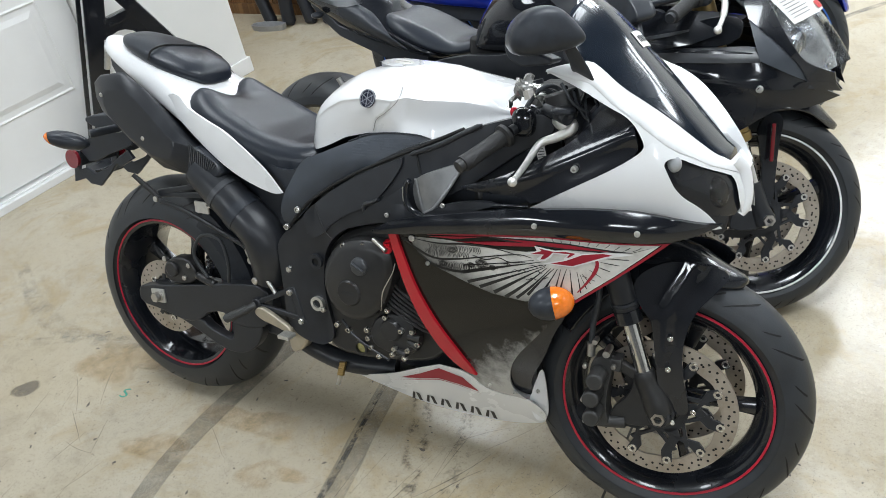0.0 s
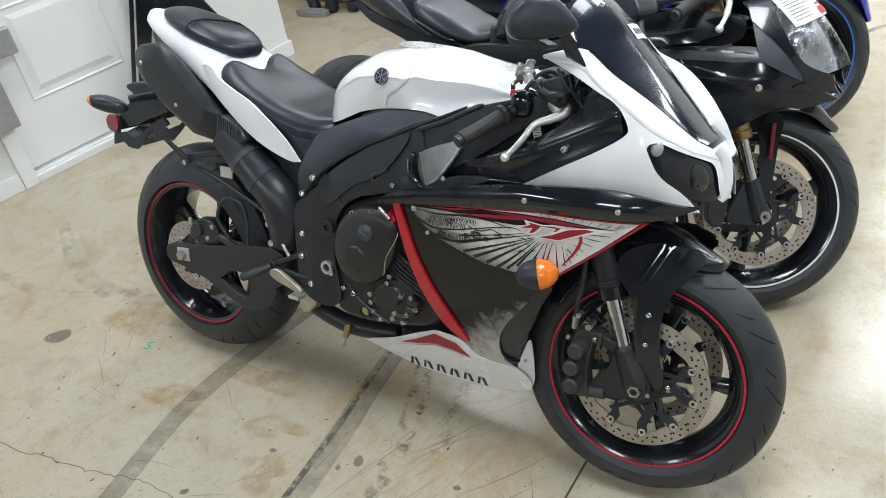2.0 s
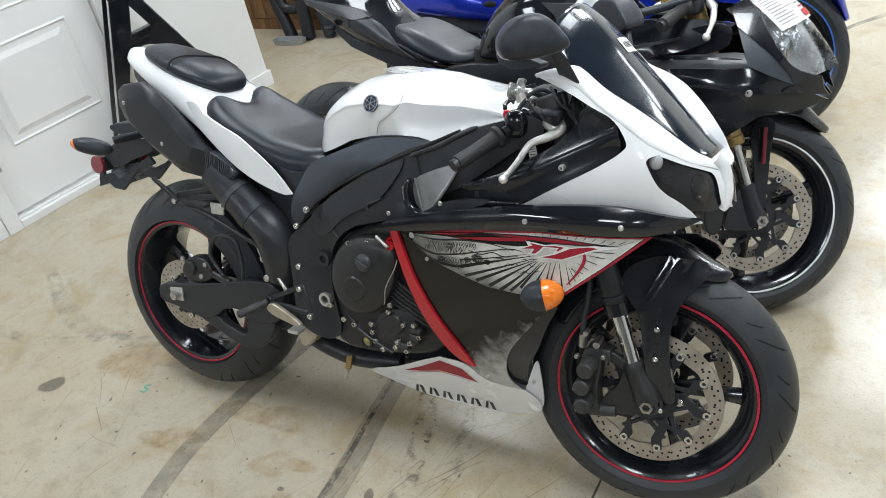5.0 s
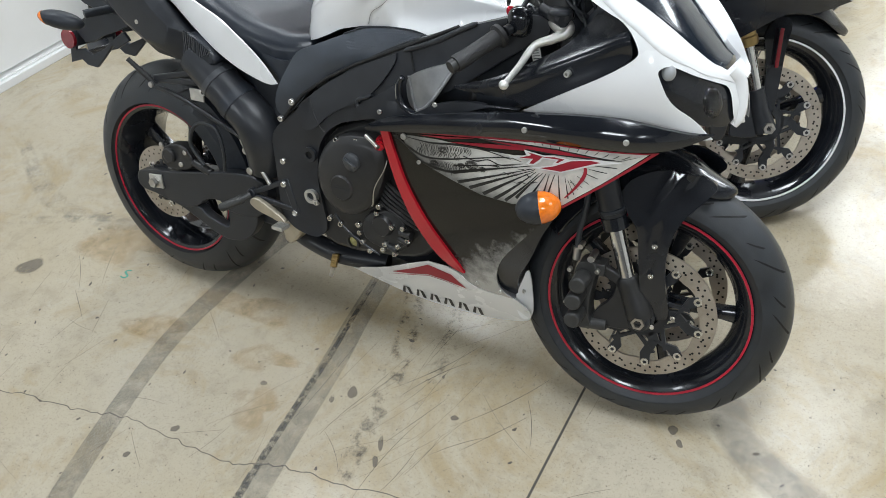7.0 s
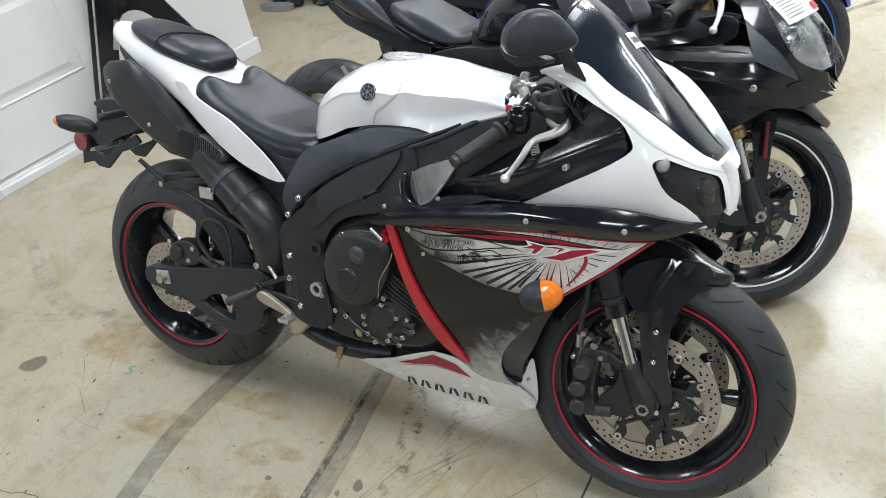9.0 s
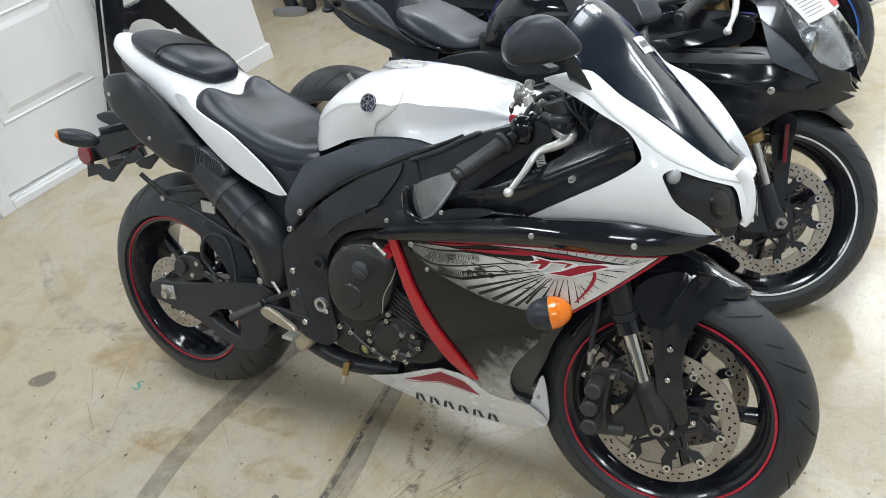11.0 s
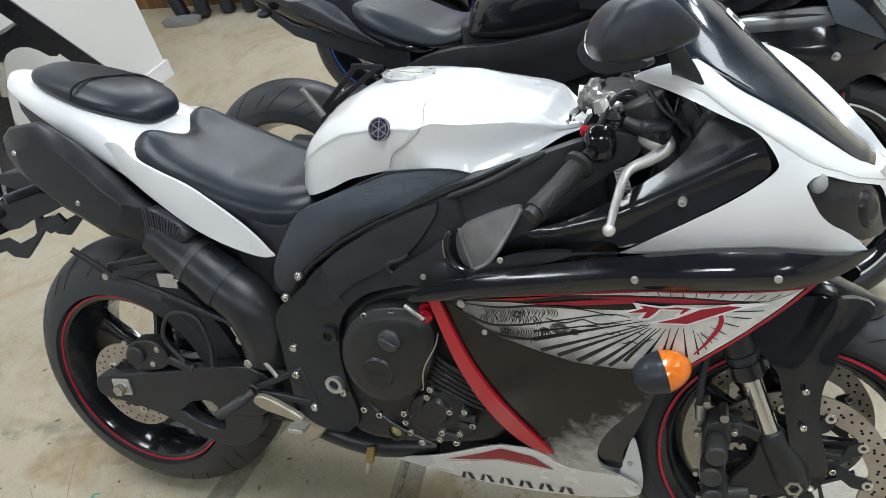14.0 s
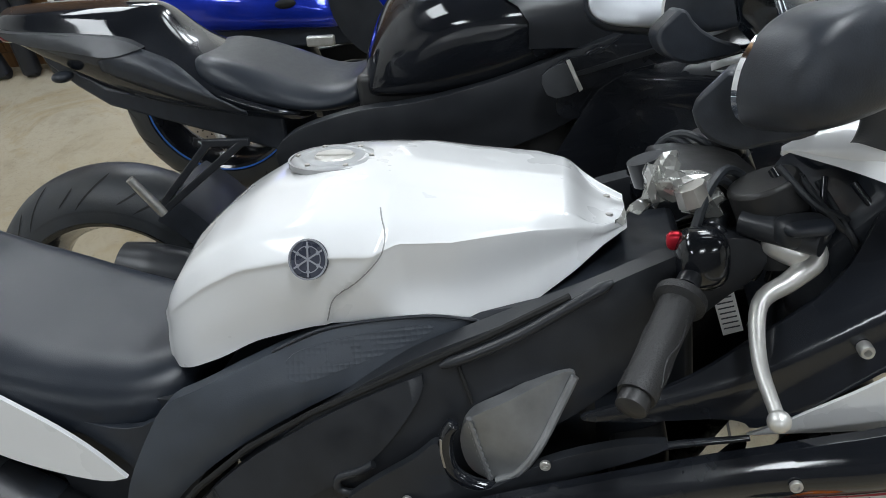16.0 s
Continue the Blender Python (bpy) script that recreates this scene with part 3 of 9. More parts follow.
def puddle(x, y, rx, ry, turn=0.0, z=0.0007, n=28, rough=0.12, seed=1):
    """A flat uneven spot that fades outwards."""
    rnd = random.Random(seed)
    bm = bmesh.new()
    fade = bm.verts.layers.float.new("fade")
    c = bm.verts.new((x, y, z))
    c[fade] = 1
    inner, outer = [], []
    ph = [rnd.uniform(0, 6.28) for _ in range(4)]
    for k in range(n):
        a = 2 * math.pi * k / n
        w = 1 + rough * sum(math.sin((j + 2) * a + ph[j]) / (j + 1) for j in range(4))
        for ring, s, f in ((inner, 0.75, 1.0), (outer, 1.0, 0.0)):
            px, py = rx * w * s * math.cos(a), ry * w * s * math.sin(a)
            v = bm.verts.new((x + px * math.cos(turn) - py * math.sin(turn), y + px * math.sin(turn) + py * math.cos(turn), z))
            v[fade] = f
            ring.append(v)
    for k in range(n):
        j = (k + 1) % n
        bm.faces.new((c, inner[k], inner[j]))
        bm.faces.new((inner[k], outer[k], outer[j], inner[j]))
    return bm


def mark(name, bm, mat, label):
    ob = part(name, bm, mat, smooth=0)
    ob.visible_shadow = False
    return tagged(ob, label, "floor mark", kind="structure")


mark("skid_mark", ribbon([(0.30, 0.95), (0.20, 0.35), (0.135, 0.0), (0.11, -0.25), (0.125, -0.45), (0.21, -0.84), (0.36, -1.25), (0.6, -1.8)], [0.07, 0.075, 0.075, 0.07, 0.08, 0.09], soft=0.10), SKID, "grey curved rubber skid mark on the floor")
mark("skid_mark", ribbon([(0.50, 0.7), (0.57, 0.2), (0.60, -0.05), (0.622, -0.19), (0.655, -0.5), (0.67, -0.64), (0.71, -0.95), (0.78, -1.4)], [0.07, 0.075, 0.08, 0.085, 0.09], soft=0.10), SKID, "grey rubber skid mark on the floor")
mark("skid_mark", ribbon([(0.555, 0.2), (0.583, -0.05), (0.60, -0.19), (0.625, -0.5), (0.64, -0.64), (0.68, -0.95), (0.74, -1.4)], [0.012, 0.02, 0.026, 0.024], z=0.0012), SKIDDARK, "broken black rubber line along the skid mark")
mark("skid_mark", ribbon([(0.62, 0.3), (0.70, 0.12), (0.76, -0.02), (0.80, -0.16), (0.835, -0.36), (0.85, -0.5)], [0.05, 0.07, 0.07, 0.05], z=0.0009), stain_film("scuff_film", (0.05, 0.045, 0.04), 0.75, 0.48, 0.66, 26), "dark scuffed rubber patch on the floor")
mark("skid_mark", ribbon([(0.80, 0.25), (0.87, 0.05), (0.91, -0.12), (0.92, -0.25)], [0.05, 0.06, 0.03], z=0.0011), stain_film("scuff_film_light", (0.07, 0.065, 0.055), 0.6, 0.5, 0.7, 26), "faint dark rubber scuff on the floor")
mark("skid_mark", ribbon([(-1.25, 0.25), (-0.95, 0.08), (-0.70, 0.0), (-0.45, 0.02), (-0.2, 0.1)], [0.05, 0.09, 0.08, 0.05], z=0.0009), stain_film("scuff_far_film", (0.20, 0.19, 0.165), 0.42, 0.42, 0.66, 14), "faint grey rubber scuff on the floor")
mark("skid_mark", ribbon([(-1.25, -0.10), (-1.0, -0.12), (-0.80, -0.09), (-0.45, 0.05)], [0.04, 0.06, 0.04], z=0.0011), stain_film("scuff_far_film_two", (0.20, 0.185, 0.155), 0.40, 0.42, 0.66, 14), "faint grey rubber scuff on the floor")
mark("skid_mark", ribbon([(1.60, 0.10), (1.66, 0.0), (1.74, -0.06), (1.86, -0.12), (2.05, -0.2)], [0.10, 0.11, 0.12], z=0.0008), stain_film("wet_film", (0.16, 0.155, 0.15), 0.55, 0.25, 0.6, 9), "faint grey tyre streak on the floor")
mark("skid_mark", ribbon([(1.30, 2.6), (1.42, 2.85), (1.58, 3.05), (1.80, 3.25), (2.1, 3.45)], [0.03, 0.04, 0.03], z=0.0008), stain_film("arc_film", (0.10, 0.095, 0.09), 0.7, 0.3, 0.6, 12), "thin dark curved tyre line on the floor")
mark("floor_joint", ribbon([(1.30, 3.2), (1.29, 1.5), (1.283, -0.02), (1.282, -0.36), (1.28, -1.2), (1.28, -2.4)], [0.007, 0.008, 0.008], z=0.0014, soft=0.5), JOINTFILL, "saw-cut joint in the concrete floor")
random.seed(4)
crack = [(-0.75, -0.70), (-0.5, -0.68), (-0.239, -0.661), (-0.12, -0.64), (0.0, -0.625), (0.10, -0.60), (0.193, -0.579), (0.30, -0.575), (0.42, -0.572), (0.554, -0.571), (0.64, -0.535), (0.727, -0.511), (0.84, -0.50), (1.003, -0.474), (1.2, -0.46)]
fine = []
for p, q in zip(crack, crack[1:]):
    for k in range(6):
        fine.append((p[0] + (q[0] - p[0]) * k / 6, p[1] + (q[1] - p[1]) * k / 6 + random.uniform(-0.006, 0.006)))
mark("floor_crack", ribbon(fine, [0.003, 0.004, 0.003, 0.0045, 0.003], z=0.0016, n=2, soft=0.7), CRACKFILL, "hairline crack wandering across the concrete")
for i, (x, y, rx, ry) in enumerate(((-0.598, -0.262, 0.058, 0.034), (0.347, -0.548, 0.013, 0.011), (0.279, -0.664, 0.011, 0.009), (0.73, -0.258, 0.013, 0.024), (1.52, -0.04, 0.011, 0.016),
                                    (1.545, -0.07, 0.008, 0.012), (0.885, -0.36, 0.008, 0.022), (0.90, -0.41, 0.007, 0.02), (0.69, -0.30, 0.007, 0.012), (0.48, -0.33, 0.01, 0.009), (1.02, -0.22, 0.012, 0.008))):
    mark("oil_spot", puddle(x, y, rx, ry, seed=i, turn=0.5), SPOT, "small dark oil spot on the concrete floor")
for i, (x, y, rx, ry) in enumerate(((0.02, -0.30, 0.12, 0.05), (0.25, -0.12, 0.16, 0.06), (0.42, -0.26, 0.10, 0.05), (-0.35, -0.05, 0.2, 0.10), (0.5, -0.40, 0.09, 0.06))):
    mark("dirt_patch", puddle(x, y, rx, ry, seed=20 + i, z=0.0005, rough=0.3), DIRT, "rusty brown dirt stain on the concrete floor")
rnd = random.Random(21)
for i in range(26):
    x, y, a = rnd.uniform(-0.6, 1.5), rnd.uniform(-0.95, -0.25), rnd.uniform(-0.6, 2.6)
    n, turn, line = 5, rnd.uniform(-0.25, 0.25), []
    for k in range(n):
        line.append((x, y))
        x, y, a = x + 0.035 * math.cos(a), y + 0.035 * math.sin(a), a + turn * 0.5
    mark("floor_scratch", ribbon(line, [0.0008, 0.0017, 0.0008], z=0.0013 + 0.00002 * i, n=4, soft=0.8), CRACKFILL, "thin dark scratch in the concrete floor")
for i in range(44):
    x, y = (rnd.gauss(0.86, 0.16), rnd.gauss(-0.33, 0.13)) if i < 26 else (rnd.uniform(-0.5, 1.6), rnd.uniform(-1.0, -0.2))
    a = radians(rnd.gauss(72, 16)) if i < 30 else rnd.uniform(0, 3.1)
    n, turn, line = 6, rnd.uniform(-0.08, 0.08), []
    long = rnd.uniform(0.03, 0.07)
    for k in range(n):
        line.append((x, y))
        x, y, a = x + long * math.cos(a), y + long * math.sin(a), a + turn
    mark("floor_scratch", ribbon(line, [0.0008, 0.0026, 0.0012], z=0.0010 + 0.00001 * i, n=3, soft=0.9), FAINTSCRATCH if i % 3 else CRACKFILL, "long faint scuff line in the concrete floor")
flecks = bmesh.new()
for i in range(420):
    x, y, r, a = rnd.uniform(-0.9, 2.1), rnd.uniform(-1.1, 0.5), 0.0012 + 0.004 * rnd.random() ** 3, rnd.uniform(0, 6.28)
    q = rnd.uniform(1.0, 2.6)
    flecks.faces.new([flecks.verts.new((x + r * w * (q * math.cos(t) * math.cos(a) - math.sin(t) * math.sin(a)), y + r * w * (q * math.cos(t) * math.sin(a) + math.sin(t) * math.cos(a)), 0.0011)) for t, w in ((k * 0.785, rnd.uniform(0.6, 1.1)) for k in range(8))])
ob = tagged(part("grit", flecks, GRIT, smooth=0), "scattered dark grit and chips on the concrete floor", "grit", kind="stuff")
mark("chalk_mark", ribbon([(-0.2240, -0.1424), (-0.2377, -0.1462), (-0.2432, -0.1545), (-0.2334, -0.1600), (-0.2223, -0.1655), (-0.2256, -0.1754), (-0.2366, -0.1776), (-0.2460, -0.1743)], [0.006, 0.008, 0.007, 0.005], z=0.0012, n=4, soft=0.4), CHALK, "green chalk squiggle on the concrete floor")

# ---- wheels, shared by the motorcycles ----


def tyre_mesh(c, R, w, crown, rim=0.222):
    """Rounded motorcycle tyre: sidewalls and a crowned tread."""
    h = w / 2
    prof = [(rim, -h * 0.72), (rim + 0.012, -h * 0.84), (rim + 0.03, -h * 0.965), (R - h * 0.92, -h)]
    for k in range(1, 10):
        a = -math.pi / 2 * (1 - k / 9) * 0.96
        prof.append((R - h * 0.92 + h * 0.92 * math.cos(a), h * math.sin(a)))
    prof += [(r, -y) for r, y in reversed(prof[:-1])]
    return weld(lathe(prof, c, 96))


def groove_mesh(c, R, w, count=26, seed=0, side=-1):
    """Short curved sipes cut over the tread, both sides."""
    h = w / 2
    bm = bmesh.new()
    for sgn in (-1, 1):
        for i in range(count):
            a0 = 2 * math.pi * (i + (0.5 if sgn > 0 else 0)) / count
            long = i % 2 == 0
            lo, hi = (0.22, 0.80) if long else (0.45, 0.72)
            row = []
            for k in range(7):
                t = lo + (hi - lo) * k / 6
                ang = t * math.pi / 2
                rr = R - h * 0.92 + h * 0.92 * math.cos(ang) + 0.0007
                y = sgn * (h + 0.0005) * math.sin(ang)
                a = a0 + (0.22 if long else 0.12) * (k / 6) ** 1.4
                da = 0.0035 / R * (1 if 0 < k < 6 else 0.1)
                row.append([(c[0] + rr * math.cos(a + s * da), c[1] + y, c[2] + rr * math.sin(a + s * da)) for s in (-1, 1)])
            vs = [[bm.verts.new(p) for p in r] for r in row]
            for p, q in zip(vs, vs[1:]):
                bm.faces.new((p[0], p[1], q[1], q[0]))
    return bm


def rim_mesh(c, w, rim=0.230):
    """Cast rim with a barrel and flanges."""
    h = w / 2
    prof = [(rim - 0.004, -h), (rim, -h + 0.004), (rim - 0.01, -h + 0.012), (rim - 0.03, -h * 0.45), (rim - 0.036, 0), (rim - 0.03, h * 0.45), (rim - 0.01, h - 0.012), (rim, h - 0.004),
            (rim - 0.004, h), (rim - 0.016, h - 0.004), (rim - 0.028, h * 0.7), (rim - 0.044, h * 0.3), (rim - 0.046, 0), (rim - 0.044, -h * 0.3), (rim - 0.028, -h * 0.7), (rim - 0.016, -h + 0.004)]
    bm = weld(lathe(prof, c, 80, closed=True))
    return bm


def hub_mesh(c, w, hub):
    h = w / 2
    return weld(lathe([(0.012, -h * 0.75), (hub * 0.8, -h * 0.75), (hub, -h * 0.6), (hub, h * 0.6), (hub * 0.8, h * 0.75), (0.012, h * 0.75)], c, 32, closed=True))


def spoke_mesh(c, angle, rim, wide, hub):
    """One tapered cast spoke."""
    rings = []
    for k in range(6):
        t = k / 5
        r = hub * 0.8 + (rim - 0.04 - hub * 0.8) * t
        half_w = wide * (1.0 - 0.35 * math.sin(math.pi * min(1, t * 1.1))) * (1 + 0.5 * max(0, t - 0.8))
        half_h = 0.020 - 0.004 * t
        cx, cz = c[0] + r * math.cos(angle), c[2] + r * math.sin(angle)
        tx, tz = -math.sin(angle), math.cos(angle)
        ring = []
        for q in range(10):
            b = 2 * math.pi * q / 10
            u = math.copysign(abs(math.cos(b)) ** 0.6, math.cos(b)) * half_w
            v = math.copysign(abs(math.sin(b)) ** 0.6, math.sin(b)) * half_h
            ring.append((cx + tx * u, c[1] + v, cz + tz * u))
        rings.append(ring)
    return loft(rings)


def ring_mesh(c, r0, r1, y0, y1, segments=80):
    return weld(lathe([(r0, y0), (r1, y0), (r1, y1), (r0, y1)], c, segments, closed=True))


def wave_disc(c, r0, r1, y, thick, waves=0, segments=120):
    """A brake disc as a flat ring, its rims gently waved."""
    rings = []
    for k in range(segments):
        a = 2 * math.pi * k / segments
        o = r1 + 0.0012 * math.cos(waves * a) if waves else r1
        i = r0 + 0.003 * math.cos((waves or 10) * a)
        rings.append([(c[0] + r * math.cos(a), c[1] + h, c[2] + r * math.sin(a)) for r, h in ((i, y), (o, y), (o, y - thick), (i, y - thick))])
    return weld(loft(rings + [rings[0]], caps=False))


def hole_mesh(c, rows, y, r, segments=8):
    bm = bmesh.new()
    for rad, count, phase in rows:
        for i in range(count):
            a = phase + 2 * math.pi * i / count
            x, z = c[0] + rad * math.cos(a), c[2] + rad * math.sin(a)
            bm.faces.new([bm.verts.new((x + r * math.cos(t), c[1] + y, z + r * math.sin(t))) for t in (2 * math.pi * q / segments for q in range(segments))])
    return bm


def disc_carrier(c, r, y, thick, parent, arms=6, phase=0.2, m=None):
    """Spidery disc carrier: a hub ring with forked arms."""
    mid = c[1] + y - thick / 2

    def at(rad, a):
        return (c[0] + rad * math.cos(a), mid, c[2] + rad * math.sin(a))
    part("disc_carrier", ring_mesh(c, 0.036, 0.056, y, y - thick, 40), SATIN, parent, "black spidery disc carrier", m=m)
    for i in range(5):
        a = phase + 2 * math.pi * (i + 0.25) / 5
        fork = math.pi / arms * (1.0 if arms == 10 else 0.35)
        stem = [at(0.050, a - 0.32), at(0.050, a + 0.26), at(r * 0.58, a + 0.16), at(r * 0.66, a + 0.02), at(r * 0.58, a - 0.12)]
        part("carrier_arm", slab([(p[0], p[2]) for p in stem], mid - thick / 2, mid + thick / 2), SATIN, parent, m=m)
        for g in (-1, 1):
            prong = [at(r * 0.50, a - 0.10), at(r * 0.60, a + 0.14), at(r * 0.84, a + g * fork + 0.115), at(r + 0.003, a + g * fork + 0.085), at(r + 0.003, a + g * fork - 0.085), at(r * 0.80, a + g * fork - 0.10)]
            part("carrier_arm", slab([(p[0], p[2]) for p in prong], mid - thick / 2 - 0.0003, mid + thick / 2 + 0.0003), SATIN, parent, m=m)
            spur = [at(0.052, a + g * 0.62 - 0.10), at(0.052, a + g * 0.62 + 0.10), at(r * 0.80, a + g * fork * 0.45 + 0.06), at(r * 0.80, a + g * fork * 0.45 - 0.03)]
            part("carrier_arm", slab([(p[0], p[2]) for p in spur], mid - thick / 2 - 0.0006, mid + thick / 2 + 0.0006), SATIN, parent, m=m)


def bobbins(c, r, y, count, size, parent, m=None, phase=0.2):
    for i in range(count):
        a = phase + 2 * math.pi * i / count
        b = ring_mesh((c[0] + r * math.cos(a), c[1], c[2] + r * math.sin(a)), size * 0.45, size, y, y - 0.004, 14)
        part("disc_bobbin", b, BOLTSTEEL, parent, m=m)


def wheel(name, parent, c, R, w, rim_w, stripe, m=None, spokes=5, phase=0.3, disc=None, discs=(), label="", detail=True, wide=0.022, hub=0.042):
    """Wheel with its tyre, rim tape and brake discs. discs: (y, outer radius, inner radius, side)."""
    wh = part(name, rim_mesh(c, rim_w), BLACK, parent, label, m=m)
    part("hub", hub_mesh(c, rim_w, hub), BLACK, wh, m=m)
    for i in range(spokes):
        part("spoke", spoke_mesh(c, phase + 2 * math.pi * i / spokes, 0.230, wide, hub), BLACK, wh, m=m)
    part("tyre", tyre_mesh(c, R, w, w / 2), RUBBER, wh, "black rubber sport tyre with short tread grooves", m=m)
    tagged(part("tread_pattern", groove_mesh(c, R, w), GROOVE, wh, smooth=0, m=m), kind="stuff")
    for s in (-1, 1):
        part("rim_stripe", ring_mesh(c, 0.2225, 0.2275, s * (rim_w / 2 + 0.0012), s * (rim_w / 2 - 0.002)), stripe, wh, m=m)
    for y, r1, r0, side in discs:
        d = part("brake_disc", wave_disc(c, r0, r1, y, 0.005), DISC, wh, "drilled steel brake disc with brown wear", m=m)
        rows = [(r1 - 0.009, 40, 0.0), (r1 - 0.019, 40, 0.08), ((r0 + r1) / 2 - 0.002, 20, 0.04)] if r1 > 0.13 else [(r1 - 0.01, 24, 0.0), (r1 - 0.022, 24, 0.1)]
        tagged(part("disc_drilling", join(hole_mesh(c, rows, y - 0.0056, 0.0028), hole_mesh(c, rows, y + 0.0006, 0.0028)), GROOVE, wh, smooth=0, m=m), kind="stuff")
        disc_carrier(c, r0 + 0.006, y - 0.001, 0.006, wh, 10 if r1 > 0.13 else 5, -0.16, m)
        if detail:
            bobbins(c, r0 + 0.004, y - 0.0045, 10 if r1 > 0.13 else 5, 0.0092, wh, m, -0.16)
    return wh

# ---- the white sport motorcycle, built upright (x ahead, y to its left) and leaned onto its stand ----
LEAN_LEFT = -17.0
bike = thing("motorcycle", pose(0, 0, 0.019, LEAN_LEFT), "white, black and red sport motorcycle leaning on its side stand", "motorcycle")
RAKE = Vector((-math.sin(radians(24)), 0, math.cos(radians(24))))
HEAD = Vector((1.517, 0, 0))
STEER = Matrix.Translation(HEAD) @ Matrix.Rotation(radians(6), 4, RAKE) @ Matrix.Translation(-HEAD)

FW, RW = (1.415, 0, 0.292), (0, -0.008, 0.303)


def side_y(x, z):
    """The fairing's right flank."""
    w = table(z, [0.15, 0.20, 0.28, 0.35, 0.45, 0.55, 0.66, 0.72, 0.76, 0.85, 0.95, 1.05], [0.07, 0.10, 0.14, 0.165, 0.19, 0.205, 0.215, 0.216, 0.212, 0.20, 0.185, 0.165])
    k = table(x, [1.15, 1.25, 1.33, 1.40, 1.44, 1.478, 1.517, 1.538, 1.553, 1.60], [1, 1, 0.97, 0.90, 0.80, 0.64, 0.40, 0.20, 0.05, 0.0], 0.012)
    return -w * k


def lifted(x, z):
    """The nose's tip sweeps up and back from where the flank starts to round."""
    w = max(0.0, x - 1.44) * min(1.0, max(0.0, (z - 0.738) / 0.05))
    return (x - 0.12 * w, z + 0.17 * w)


NOSE_X = [1.17, 1.265, 1.315, 1.36, 1.40, 1.44, 1.488, 1.515, 1.55]
NOSE_EDGE_Y = [0.150, 0.148, 0.122, 0.105, 0.089, 0.073, 0.058, 0.038, 0.0]
NOSE_EDGE_Z = [1.044, 1.036, 0.985, 0.955, 0.926, 0.893, 0.850, 0.831, 0.80]
NOSE_FOLD_Y = [0.186, 0.180, 0.182, 0.178, 0.166, 0.144, 0.106, 0.070, 0.012]
NOSE_FOLD_Z = [1.016, 1.014, 0.974, 0.945, 0.914, 0.880, 0.840, 0.824, 0.795]
NOSE_EDGE_Z = [lifted(x, z)[1] for x, z in zip(NOSE_X, NOSE_EDGE_Z)]
NOSE_FOLD_Z = [lifted(x, z)[1] for x, z in zip(NOSE_X, NOSE_FOLD_Z)]
NOSE_X = [lifted(x, 0.8)[0] for x in NOSE_X]


def nose_y(x, z):
    """The nose's flank, up to the fold below the screen."""
    yf, zf = table(x, NOSE_X, NOSE_FOLD_Y, 0.012), table(x, NOSE_X, NOSE_FOLD_Z, 0.012)
    a, b = -side_y(x, z) - 2.3 * max(0.0, 0.86 - z) ** 2 * min(1.0, max(0.0, (1.50 - x) / 0.08)), yf + 0.9 * (zf - z)
    k = 0.03
    h = max(k - abs(a - b), 0) / k
    return -max(0.0, min(a, b) - h * h * k / 4)


def both(name, pts, f, mat, label="", thick=0.004, step=0.03, bevel=0.0015, times=2, parent=None):
    """A panel on the right and its twin on the left."""
    pts = rounded(pts, times) if times else pts
    r = part(name, sheet(pts, f, thick, step), mat, parent or bike, label, bevel=bevel)
    part(name, sheet(pts, f, thick, step, -1), mat, parent or bike, label, bevel=bevel)
    return r


def decal(name, pts, f, mat, parent, label="", proud=0.0008, step=0.03, times=0):
    pts = rounded(pts, times) if times else pts
    return part(name, sheet(pts, lambda x, z: f(x, z) - proud, 0, step), mat, parent, label)


# wheels
front_wheel = wheel("front_wheel", bike, FW, 0.303, 0.125, 0.106, REDSTRIPE, STEER, 5, 0.02, discs=((-0.074, 0.157, 0.120, 1), (0.079, 0.157, 0.120, 1)), label="black five-spoke front wheel with a red rim stripe", wide=0.017)
rear_wheel = wheel("rear_wheel", bike, RW, 0.331, 0.212, 0.190, REDSTRIPE, None, 5, 1.35, discs=((-0.108, 0.110, 0.062, 1),), label="black five-spoke rear wheel with a red rim stripe", wide=0.024, hub=0.055)
part("front_axle", join(disc_y(FW[0], -0.118, FW[2], 0.024, 0.008, 24), disc_y(FW[0], -0.100, FW[2], 0.03, 0.012, 24)), SATIN, bike, m=STEER)
part("axle_nut", join(weld(lathe([(0.009, 0), (0.015, 0), (0.015, -0.008), (0.009, -0.008)], (FW[0], -0.126, FW[2]), 6, closed=True)), disc_y(FW[0], -0.122, FW[2], 0.009, 0.001, 12)), STEEL, bike, "steel hollow axle nut", m=STEER)

# fork: outer tube above, chrome stanchion, dark foot
def fork_at(z):
    return 1.378 - 0.339 * (z - 0.376)


